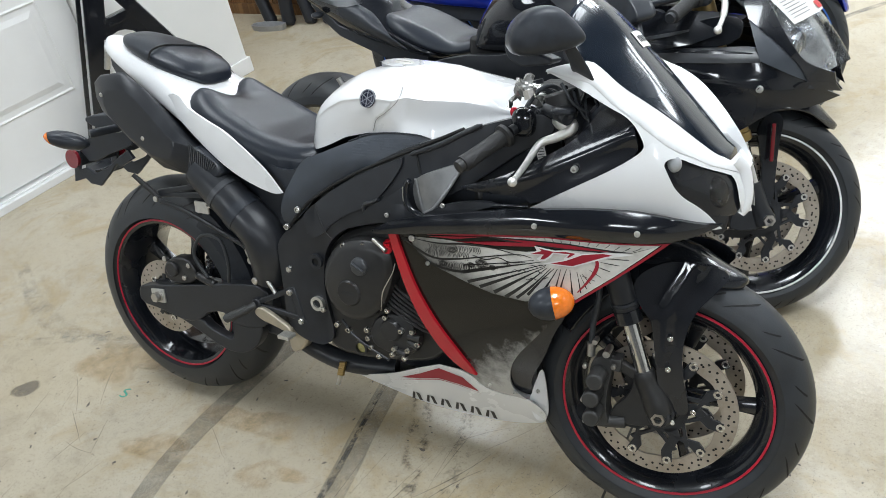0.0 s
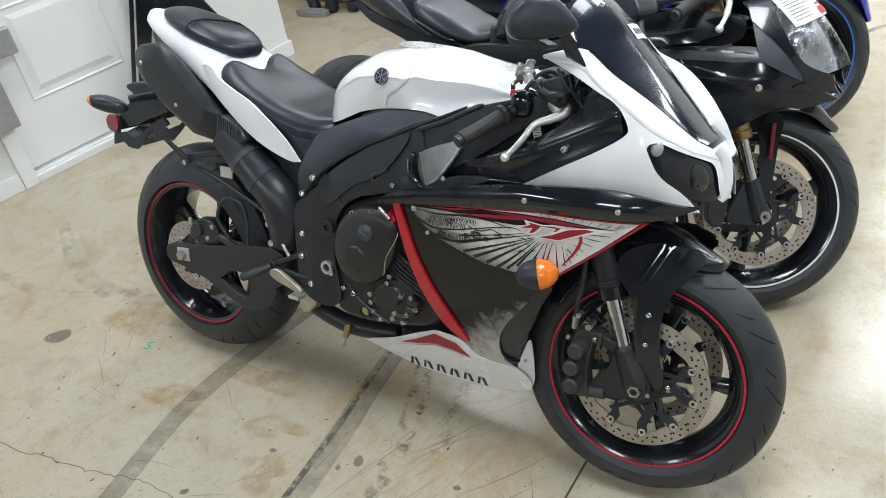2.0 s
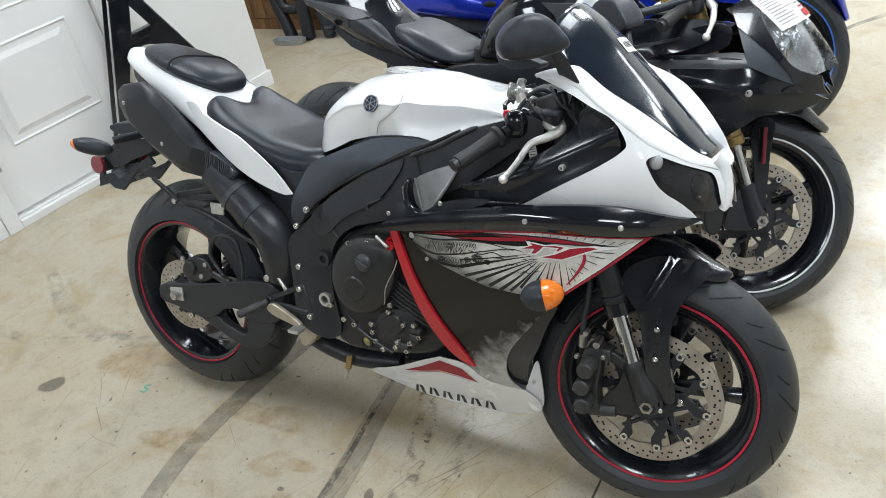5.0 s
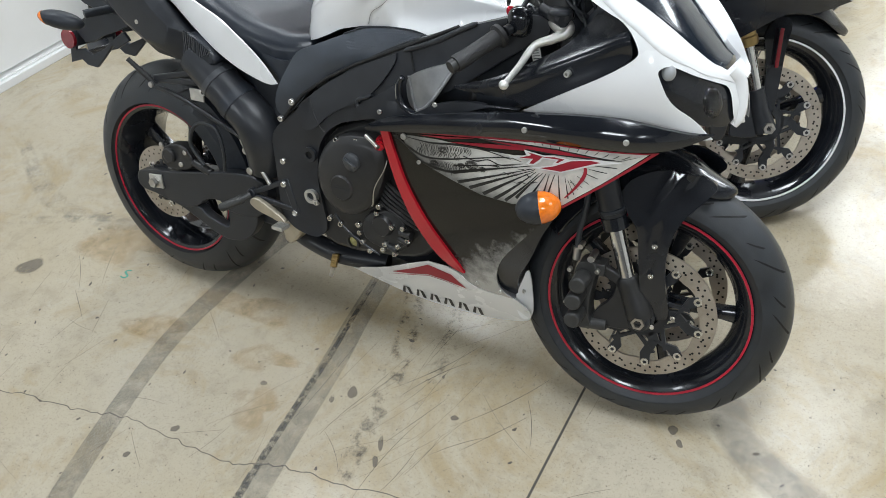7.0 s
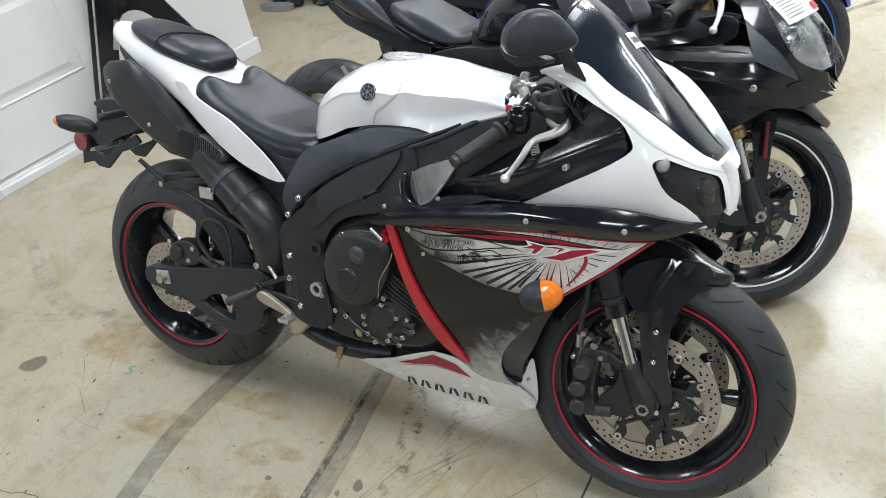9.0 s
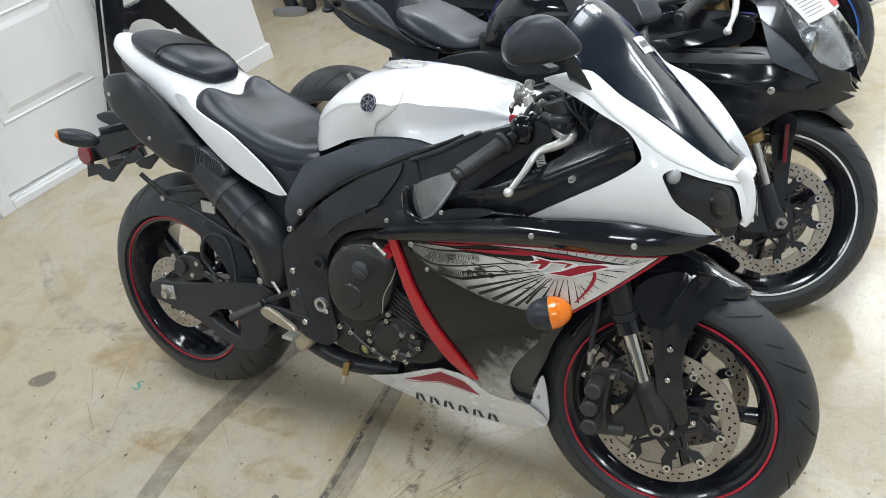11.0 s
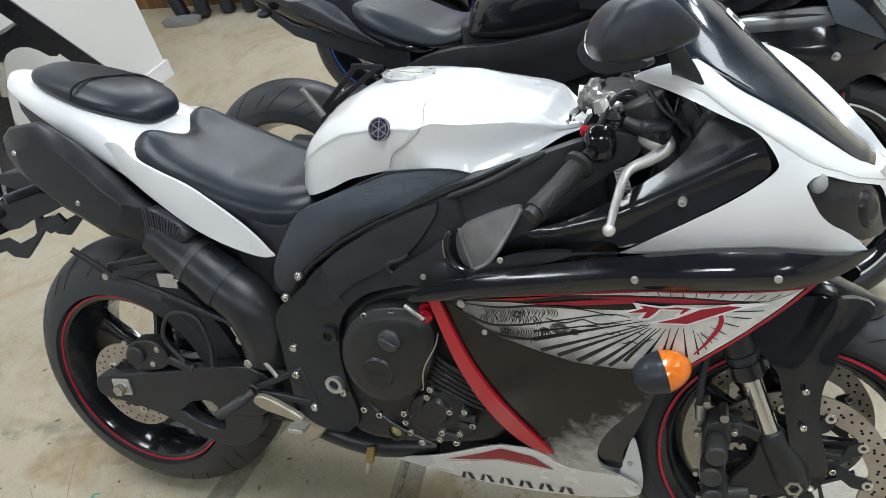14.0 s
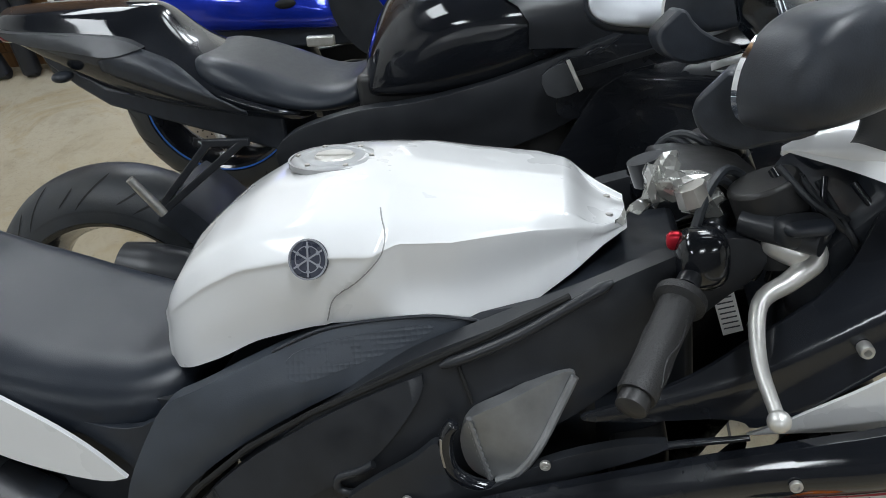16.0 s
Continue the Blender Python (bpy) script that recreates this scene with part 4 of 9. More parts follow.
for s in (-1, 1):
    y = s * 0.104
    leg = part("fork_leg", tube([(fork_at(z), y, z) for z in (0.505, 0.512, 0.56, 0.60, 0.75, 0.93, 0.95)], [0.024, 0.0265, 0.0265, 0.0275, 0.0275, 0.0275, 0.022], 24), SATIN, bike, "black upper fork tube", m=STEER)
    part("dust_ring", tube([(fork_at(z), y, z) for z in (0.492, 0.494, 0.520, 0.522)], [0.022, 0.0285, 0.0285, 0.022], 24), BLACK, leg, m=STEER)
    part("fork_ring", tube([(fork_at(z), y, z) for z in (0.528, 0.530, 0.536, 0.538)], [0.026, 0.029, 0.029, 0.026], 24), PLASTIC, leg, m=STEER)
    part("stanchion", tube([(fork_at(z), y, z) for z in (0.36, 0.43, 0.50)], 0.0175, 24), CHROME, leg, "bright chrome fork stanchion", m=STEER)
    foot = tube(bend([(fork_at(0.388), y, 0.388), (fork_at(0.36), y, 0.36), (1.402, y, 0.325), (1.416, y, 0.292)], 4), [0.021, 0.024, 0.025, 0.025, 0.025, 0.026, 0.027, 0.028, 0.029, 0.03, 0.03, 0.03, 0.028], 20)
    foot = join(foot, slab(rounded([(1.36, 0.40), (1.388, 0.39), (1.418, 0.31), (1.40, 0.262), (1.345, 0.258), (1.308, 0.27), (1.32, 0.30), (1.352, 0.33)], 2), y + s * 0.006 - 0.008, y + s * 0.006 + 0.010))
    part("fork_foot", foot, ENGINE, leg, "dark grey cast fork foot", bevel=0.002, m=STEER)
    # brake caliper behind the leg
    cy = y + s * 0.004
    body = [slab(rounded([(1.274, 0.41), (1.305, 0.418), (1.316, 0.40), (1.306, 0.345), (1.304, 0.29), (1.314, 0.262), (1.30, 0.25), (1.272, 0.252), (1.262, 0.275), (1.266, 0.31), (1.264, 0.35), (1.266, 0.39)], 2), cy - 0.026, cy + 0.024)]
    for zz, xx in ((0.380, 1.288), (0.338, 1.281), (0.294, 1.284)):
        body.append(disc_y(xx, cy + (-0.030 if s < 0 else 0.030), zz, 0.0185, 0.050, 24, 0.15))
    body += [tube([(1.285, cy - 0.012, 0.256), (1.345, cy - 0.006, 0.262)], [0.013, 0.014], 14), block(1.290, 1.330, cy - 0.022, cy + 0.018, 0.385, 0.412)]
    cal = part("brake_caliper", join(*body), CASTGREY, bike, "grey cast radial brake caliper", bevel=0.003, m=STEER)
    for zz, xx in ((0.380, 1.288), (0.338, 1.281), (0.294, 1.284)):
        part("piston_cap", ring_mesh((xx, 0, zz), 0.011, 0.0145, cy + s * 0.026, cy + s * 0.0325, 20), SATIN, cal, m=STEER)
    for xx, zz in ((1.257, 0.392), (1.256, 0.312), (1.262, 0.262), (1.317, 0.400)):
        part("caliper_screw", disc_y(xx, cy - 0.026, zz, 0.0052, 0.012, 10, 0.3), STEEL, cal, m=STEER)
    part("caliper_bolt", tube([(1.300, cy - 0.033, 0.425), (1.300, cy + 0.01, 0.425)], 0.0075, 12), STEEL, cal, m=STEER)
    part("caliper_arm", beam((1.30, cy, 0.405), (1.372, cy, 0.372), 0.018, 0.024), ENGINE, cal, bevel=0.004, m=STEER)
    part("caliper_arm", beam((1.30, cy, 0.262), (1.37, cy, 0.272), 0.018, 0.024), ENGINE, cal, bevel=0.004, m=STEER)
    part("brake_hose", tube(bend([(1.262, cy - 0.004, 0.41), (1.262, cy, 0.47), (1.272, cy, 0.55), (1.262, y * 0.9, 0.68)], 6), 0.0065, 10), RUBBER, bike, m=STEER)
    part("hose_joint", join(tube([(1.262, cy - 0.004, 0.405), (1.262, cy - 0.004, 0.435)], 0.009, 10), tube([(1.272, cy - 0.02, 0.443), (1.272, cy + 0.004, 0.443)], 0.006, 10)), STEEL, bike, m=STEER)
for zz in (0.475, 0.405):
    bolt("fender_bolt", 1.425, -0.118, zz, 0.0075, bike, m=STEER)
bolt("foot_bolt", 1.443, -0.116, 0.284, 0.007, bike, m=STEER)
bolt("disc_bolt", 1.480, -0.086, 0.300, 0.0075, bike, m=STEER)
bolt("caliper_bracket_bolt", 1.302, -0.136, 0.425, 0.008, bike, m=STEER)


def fender_mesh():
    """Front mudguard: an arched shell over the tyre with a beak, and a leg down beside the fork."""
    rings = []
    for k in range(15):
        t = k / 14
        a = radians(150 - 87 * t)
        r = 0.326 + 0.036 * math.sin(math.pi * min(1, t * 1.12) ** 1.6) 
        half = 0.070 + 0.016 * math.sin(math.pi * t) - 0.052 * max(0, (t - 0.72) / 0.28) ** 1.6
        drop = 0.075 - 0.055 * max(0, (t - 0.55) / 0.45)
        ring = []
        for q in range(13):
            u = -1 + 2 * q / 12
            rr = r - drop * abs(u) ** 2.6
            ring.append((FW[0] + rr * math.cos(a), half * math.copysign(abs(u) ** 0.85, u), FW[2] + rr * math.sin(a)))
        inner = [(x - 0.004 * math.cos(a), y * 0.96, z - 0.004 * math.sin(a)) for x, y, z in reversed(ring)]
        rings.append(ring + inner)
    return loft(rings)


fender = part("front_fender", fender_mesh(), BLACK, bike, "gloss black front mudguard", subsurf=1, m=STEER)
for s in (-1, 1):
    pts = rounded([(1.335, 0.560), (1.352, 0.605), (1.43, 0.640), (1.535, 0.618), (1.500, 0.572), (1.464, 0.530), (1.448, 0.46), (1.453, 0.39), (1.474, 0.31), (1.462, 0.292), (1.418, 0.300), (1.404, 0.38), (1.392, 0.45), (1.384, 0.497), (1.372, 0.515)], 2)
    part("fender_leg", sheet(pts, lambda x, z: -0.108 + 0.17 * max(0, z - 0.525) + 0.02 * max(0, 0.40 - z) * 4 - 0.009 * math.exp(-((x - 1.408 - 0.5 * max(0, z - 0.52)) / 0.016) ** 2) + 0.3 * max(0, x - 1.46), 0.012, 0.012, -s), BLACK, fender, bevel=0.004, m=STEER)

# side fairing
side_pts = [(0.842, 0.66), (0.842, 0.66), (1.0, 0.676), (1.22, 0.704), (1.432, 0.712), (1.432, 0.712), (1.34, 0.637), (1.262, 0.562), (1.215, 0.512), (1.168, 0.455), (1.118, 0.392), (1.098, 0.335), (1.102, 0.292), (1.132, 0.270), (1.132, 0.270), (1.025, 0.274), (1.025, 0.274), (0.975, 0.335), (0.939, 0.404), (0.905, 0.49), (0.880, 0.568)]
flank = both("side_fairing", side_pts, side_y, GRAPHITE, "graphite side fairing with a silver and black ray graphic")
wing = [(0.884, 0.655), (0.98, 0.661), (1.10, 0.660), (1.16, 0.663), (1.25, 0.682), (1.372, 0.689), (1.421, 0.7065), (1.345, 0.640), (1.262, 0.571), (1.205, 0.559), (1.155, 0.549), (1.08, 0.553), (1.02, 0.569), (0.95, 0.592), (0.905, 0.622)]
decal("wing_graphic", wing, side_y, SCROLL, flank, "silver-white wing graphic with black inked scrolls", proud=0.0006, step=0.02)
decal("wing_graphic", [(1.075, 0.683), (1.21, 0.700), (1.315, 0.7055), (1.421, 0.7065), (1.372, 0.690), (1.25, 0.695), (1.17, 0.691)], side_y, DECALWHITE, flank, "silver-white upper strip of the wing graphic", proud=0.0006)
FAN_AT = (1.246, 0.672)


def inked(points, widths, proud=0.0013):
    """A drawn stroke on the fairing that swells and tapers."""
    line = bend([(x, 0, z) for x, z in points], 6)
    ws = np.interp(np.linspace(0, 1, len(line)), np.linspace(0, 1, len(widths)), widths)
    rows = []
    for i, p in enumerate(line):
        d = (line[min(i + 1, len(line) - 1)] - line[max(i - 1, 0)]).normalized()
        n = Vector((-d.z, 0, d.x))
        rows.append([(q.x, side_y(q.x, q.z) - proud, q.z) for q in (p + n * ws[i] / 2, p - n * ws[i] / 2)])
    return loft(rows, caps=False, closed=False)


RAY_FROM = [(1.179, 0.648), (1.195, 0.647), (1.195, 0.640), (1.198, 0.637), (1.202, 0.636), (1.207, 0.636), (1.215, 0.636), (1.222, 0.637), (1.229, 0.637), (1.236, 0.638), (1.248, 0.640), (1.255, 0.640), (1.269, 0.638), (1.275, 0.633), (1.280, 0.630)]
RAY_TO = [(1.017, 0.609), (1.014, 0.592), (1.025, 0.571), (1.053, 0.564), (1.086, 0.557), (1.112, 0.551), (1.138, 0.554), (1.163, 0.566), (1.196, 0.580), (1.222, 0.585), (1.232, 0.583), (1.260, 0.584), (1.277, 0.592), (1.289, 0.603), (1.305, 0.623)]
RAY_WIDE = [0.0040, 0.0085, 0.0075, 0.0080, 0.0085, 0.0080, 0.0070, 0.0065, 0.0050, 0.0045, 0.0045, 0.0040, 0.0030, 0.0022, 0.0018]


def ray_strokes():
    """Black rays that fan out from behind the emblem and widen outwards."""
    rnd = random.Random(3)
    out = []
    for (x0, z0), (x1, z1), w in zip(RAY_FROM, RAY_TO, RAY_WIDE):
        bow = rnd.uniform(-0.003, 0.003)
        pts = [(x0 + (x1 - x0) * t, z0 + (z1 - z0) * t + bow * math.sin(math.pi * t)) for t in (0.0, 0.35, 0.7, 1.0)]
        out.append(inked(pts, [0.0012, w * 0.4, w * 0.8, w]))
    for x, z in ((1.300, 0.612), (1.322, 0.630), (1.340, 0.646), (1.358, 0.661), (1.376, 0.675)):
        out.append(inked([(FAN_AT[0] + (x - FAN_AT[0]) * t, FAN_AT[1] + (z - FAN_AT[1]) * t) for t in (0.62, 0.8, 0.94)], [0.0008, 0.0020, 0.0014]))
    for i in range(13):
        x = 1.17 + 0.017 * i
        z = 0.694 + 0.002 * math.sin(i)
        out.append(inked([(x, z), (x + 0.006 * (i - 5) / 5, z + 0.004), (x + 0.011 * (i - 5) / 5, z + 0.0085)], [0.0006, 0.0015, 0.0012]))
    return out


def scroll_strokes():
    """Dense black pen curls, hatching and long swashes at the wing's rear."""
    rnd = random.Random(8)
    out = [inked([(0.877, 0.645), (0.908, 0.627), (0.947, 0.614), (1.0, 0.620), (1.054, 0.633), (1.14, 0.654), (1.175, 0.652)], [0.003, 0.0065, 0.0050, 0.0040, 0.0030, 0.0022, 0.0012]), inked([(0.895, 0.652), (0.959, 0.650), (1.02, 0.658), (1.089, 0.660), (1.151, 0.652)], [0.001, 0.004, 0.005, 0.003, 0.001]),
           inked([(0.905, 0.622), (0.943, 0.598), (0.998, 0.591), (1.040, 0.600), (1.071, 0.612)], [0.004, 0.006, 0.006, 0.004, 0.0015]), inked([(1.04, 0.636), (1.07, 0.631), (1.10, 0.640), (1.125, 0.634), (1.16, 0.640)], [0.002, 0.003, 0.0022, 0.0028, 0.001])]
    for cx, cz, r, turns in ((0.880, 0.652, 0.016, 4), (1.060, 0.618, 0.016, 5), (1.085, 0.614, 0.009, 3), (0.992, 0.639, 0.011, 3), (1.035, 0.612, 0.009, 3), (0.968, 0.604, 0.010, 3)):
        n = turns * 8
        out.append(inked([(cx + r * (1 - 0.8 * k / n) * math.cos(0.785 * k), cz + 0.7 * r * (1 - 0.8 * k / n) * math.sin(0.785 * k)) for k in range(n)], [0.0012, 0.0018, 0.0010]))
    for row, (xa, za, xb, zb, n) in enumerate(((0.935, 0.648, 1.060, 0.657, 30), (0.925, 0.634, 1.030, 0.640, 26), (0.955, 0.612, 1.045, 0.616, 22), (0.950, 0.602, 1.010, 0.604, 14))):
        for i in range(n):
            t = (i + rnd.uniform(-0.25, 0.25)) / n
            x, z = xa + (xb - xa) * t, za + (zb - za) * t
            h = rnd.uniform(0.012, 0.021)
            out.append(inked([(x, z), (x + 0.004, z - h * 0.5), (x + rnd.uniform(-0.002, 0.003), z - h)], [0.0008, 0.0021, 0.0008]))
    for i in range(12):
        x, z = rnd.uniform(1.06, 1.20), rnd.uniform(0.600, 0.640)
        out.append(inked([(x, z), (x + 0.008, z + rnd.uniform(-0.004, 0.006)), (x + 0.015, z + 0.002), (x + 0.020, z + rnd.uniform(-0.002, 0.006))], [0.0004, 0.0016, 0.0022, 0.0004]))
    return out


tagged(part("ray_graphic", join(*ray_strokes()), DECALBLACK, flank, "black rays of the fairing graphic", smooth=0), kind="stuff")
tagged(part("scroll_graphic", join(*scroll_strokes()), DECALBLACK, flank, "black pen scrolls of the fairing graphic", smooth=0), kind="stuff")
decal("pinstripe", [(0.93, 0.666), (1.05, 0.6805), (1.21, 0.7005), (1.425, 0.7075), (1.342, 0.636), (1.262, 0.570), (1.2665, 0.5675), (1.347, 0.634), (1.438, 0.7105), (1.21, 0.7035), (1.05, 0.685)], side_y, DECALRED, flank, "thin red pinstripe", proud=0.0018)
decal("red_streak", [(1.0, 0.6605), (1.10, 0.676), (1.188, 0.6855), (1.18, 0.678), (1.10, 0.667)], side_y, DECALRED, flank, "tapering red streak", proud=0.0018)
decal("red_streak", [(0.93, 0.6625), (1.0, 0.672), (1.07, 0.682), (1.0, 0.6665)], side_y, DECALRED, flank, "tapering red streak", proud=0.0019)
decal("black_dart", [(1.075, 0.6835), (1.18, 0.691), (1.25, 0.6955), (1.375, 0.690), (1.31, 0.6845), (1.245, 0.6815), (1.175, 0.680), (1.13, 0.678)], side_y, DECALBLACK, flank, "black dart behind the emblem", proud=0.0016)
decal("red_dart", [(1.10, 0.6835), (1.18, 0.689), (1.25, 0.6928), (1.335, 0.6895), (1.25, 0.6845), (1.175, 0.6825)], side_y, DECALRED, flank, "red dart behind the emblem", proud=0.0021)
tagged(part("red_tail", inked([(1.298, 0.677), (1.309, 0.664), (1.306, 0.645), (1.290, 0.618), (1.270, 0.592)], [0.001, 0.007, 0.0075, 0.005, 0.0025], 0.0018), DECALRED, flank, "red curl of the emblem", smooth=0))
# the emblem: two slanted red pieces on a pale rim
decal("emblem_rim", [(1.180, 0.680), (1.226, 0.677), (1.247, 0.681), (1.275, 0.679), (1.2775, 0.6778), (1.328, 0.688), (1.378, 0.687), (1.329, 0.676), (1.261, 0.647), (1.198, 0.645), (1.243, 0.660), (1.243, 0.664), (1.250, 0.671), (1.222, 0.670), (1.216, 0.661), (1.203, 0.651), (1.193, 0.649), (1.185, 0.652), (1.195, 0.662), (1.156, 0.658), (1.186, 0.670)], side_y, DECALPLAIN, flank, "white rim of the emblem", proud=0.0026)
for pts in ([(1.171, 0.661), (1.1965, 0.672), (1.190, 0.6765), (1.225, 0.674), (1.246, 0.678), (1.267, 0.677), (1.2535, 0.667), (1.249, 0.6665), (1.2555, 0.6745), (1.220, 0.6725), (1.212, 0.663), (1.202, 0.6545), (1.193, 0.653), (1.201, 0.665)], [(1.216, 0.648), (1.246, 0.6585), (1.280, 0.676), (1.319, 0.684), (1.338, 0.6825), (1.321, 0.6765), (1.261, 0.6498)]):
    decal("emblem", pts, side_y, DECALRED, flank, "red slanted piece of the emblem", proud=0.0031)

red_pts = [(0.837, 0.660), (0.837, 0.660), (0.857, 0.661), (0.857, 0.661), (0.871, 0.607), (0.898, 0.524), (0.937, 0.448), (0.980, 0.382), (1.008, 0.340), (1.018, 0.318), (1.018, 0.318), (0.992, 0.322), (0.950, 0.356), (0.908, 0.424), (0.873, 0.509), (0.850, 0.600)]
both("red_trim", red_pts, lambda x, z: side_y(x, z) - 0.008, RED, "gloss red curved fairing trim", thick=0.016, bevel=0.008)

strip_pts = [(0.79, 0.655), (0.85, 0.690), (0.925, 0.709), (1.04, 0.732), (1.167, 0.755), (1.32, 0.772), (1.414, 0.768), (1.515, 0.736), (1.515, 0.736), (1.475, 0.722), (1.42, 0.712), (1.22, 0.706), (1.04, 0.686), (0.84, 0.657)]


def strip_y(x, z):
    mid = table(x, [0.79, 0.85, 0.925, 1.04, 1.167, 1.32, 1.42, 1.51], [0.655, 0.672, 0.69, 0.709, 0.731, 0.74, 0.739, 0.732])
    return side_y(x, z) - 0.014 * max(0, 1 - ((z - mid) / 0.03) ** 2) - 0.004


strip = both("upper_fairing_strip", strip_pts, strip_y, BLACK, "gloss black upper fairing strip", thick=0.012, step=0.012, bevel=0.002)
for x, z in ((1.187, 0.728), (1.385, 0.735)):
    bolt("fairing_screw", x, strip_y(x, z) - 0.001, z, 0.0075, strip, ALUMINIUM)
bolt("fairing_screw", 0.895, side_y(0.895, 0.652) - 0.002, 0.652, 0.009, flank, ALUMINIUM)
bolt("fairing_screw", 0.93, side_y(0.93, 0.60) - 0.002, 0.598, 0.006, flank, ALUMINIUM)
for x, z in ((1.045, 0.292), (1.105, 0.287)):
    bolt("fairing_screw", x, side_y(x, z) - 0.001, z, 0.006, flank, ALUMINIUM)

belly_pts = [(0.645, 0.196), (0.645, 0.196), (0.76, 0.237), (0.840, 0.283), (0.914, 0.318), (0.914, 0.318), (0.997, 0.318), (1.027, 0.270), (1.135, 0.270), (1.135, 0.270), (1.168, 0.24), (1.168, 0.205), (1.144, 0.182), (1.065, 0.160), (0.935, 0.145), (0.80, 0.150), (0.70, 0.176)]
belly = both("belly_pan", belly_pts, lambda x, z: side_y(x, z) - 0.002 - 0.015 * max(0, x - 1.05) * -3, WHITE, "white belly pan with a red graphic", thick=0.005)
def belly_y(x, z):
    return side_y(x, z) - 0.002 - 0.015 * max(0, x - 1.05) * -3


decal("belly_graphic", [(0.785, 0.2345), (0.850, 0.269), (0.914, 0.3075), (0.975, 0.2955), (1.010, 0.258), (0.955, 0.268), (0.905, 0.270), (0.845, 0.250)], belly_y, DECALRED, belly, "red flash on the belly pan", proud=0.0012, step=0.02)
decal("belly_line", [(0.760, 0.2180), (0.845, 0.2450), (0.905, 0.2650), (0.955, 0.2630), (1.014, 0.2510), (0.955, 0.2650), (0.905, 0.2670), (0.845, 0.2470)], belly_y, DECALRED, belly, "thin red line under the flash", proud=0.0012, step=0.02)
for i in range(6):
    x = 0.790 + i * 0.0420
    z = 0.1540 + i * 0.0012
    decal("name_block", [(x, z), (x + 0.009, z), (x + 0.0185, z + 0.030), (x + 0.012, z + 0.030)], belly_y, DECALBLACK, belly, "dark slanted bar of the maker's mark", proud=0.0014)
    decal("name_block", [(x + 0.0225, z), (x + 0.0325, z), (x + 0.0300, z + 0.030), (x + 0.0205, z + 0.030)], belly_y, DECALBLACK, belly, "dark slanted bar of the maker's mark", proud=0.0014)
part("belly_floor", loft([[(x, -w, z), (x, 0, z - 0.012), (x, w, z)] for x, w, z in ((0.70, 0.09, 0.20), (0.85, 0.088, 0.178), (1.02, 0.088, 0.180), (1.15, 0.09, 0.195))], caps=False, closed=False), WHITE, bike)
both("fairing_lip", [(1.095, 0.335), (1.116, 0.394), (1.165, 0.456), (1.212, 0.512), (1.225, 0.505), (1.195, 0.450), (1.172, 0.385), (1.140, 0.325), (1.136, 0.272), (1.136, 0.272), (1.120, 0.276), (1.098, 0.296)], lambda x, z: side_y(x, z) * 0.93 + 0.35 * max(0, x - 1.10), BLACK, "gloss black fairing lip", thick=0.006)
both("front_closing_panel", [(1.128, 0.255), (1.140, 0.298), (1.156, 0.352), (1.166, 0.30), (1.172, 0.240), (1.166, 0.205), (1.142, 0.20)], lambda x, z: -0.118 + 0.4 * (x - 1.13) + 0.10 * max(0.0, 0.26 - z), WHITE, "white closing panel of the belly pan", thick=0.004)
for x, z in ((1.150, 0.285), (1.160, 0.235)):
    bolt("fairing_screw", x, -0.112, z, 0.0062, bike, ALUMINIUM)

# nose
nose_pts = [(1.155, 0.746), (1.155, 0.746), (1.322, 0.752), (1.411, 0.744), (1.485, 0.727), (1.512, 0.724), (1.512, 0.724), (1.484, 0.764), (1.440, 0.800), (1.419, 0.845), (1.412, 0.862), (1.430, 0.873), (1.470, 0.846), (1.510, 0.820), (1.534, 0.800), (1.540, 0.742), (1.540, 0.742), (1.553, 0.742), (1.553, 0.742), (1.552, 0.792), (1.515, 0.822), (1.488, 0.840), (1.44, 0.880), (1.40, 0.914), (1.36, 0.945), (1.315, 0.974), (1.265, 1.014), (1.180, 1.016), (1.180, 1.016), (1.250, 0.990), (1.305, 0.960), (1.349, 0.940), (1.377, 0.899), (1.377, 0.882), (1.326, 0.846), (1.246, 0.801)]
nose_pts = [lifted(x, z) for x, z in nose_pts]
nose = both("nose_fairing", nose_pts, nose_y, WHITE, "pearl white nose fairing", thick=0.004, step=0.015, bevel=0.002)
for v in bike.children[-1].data.vertices:
    v.co.y += 0.030 if v.co.y > 0 else 0.0


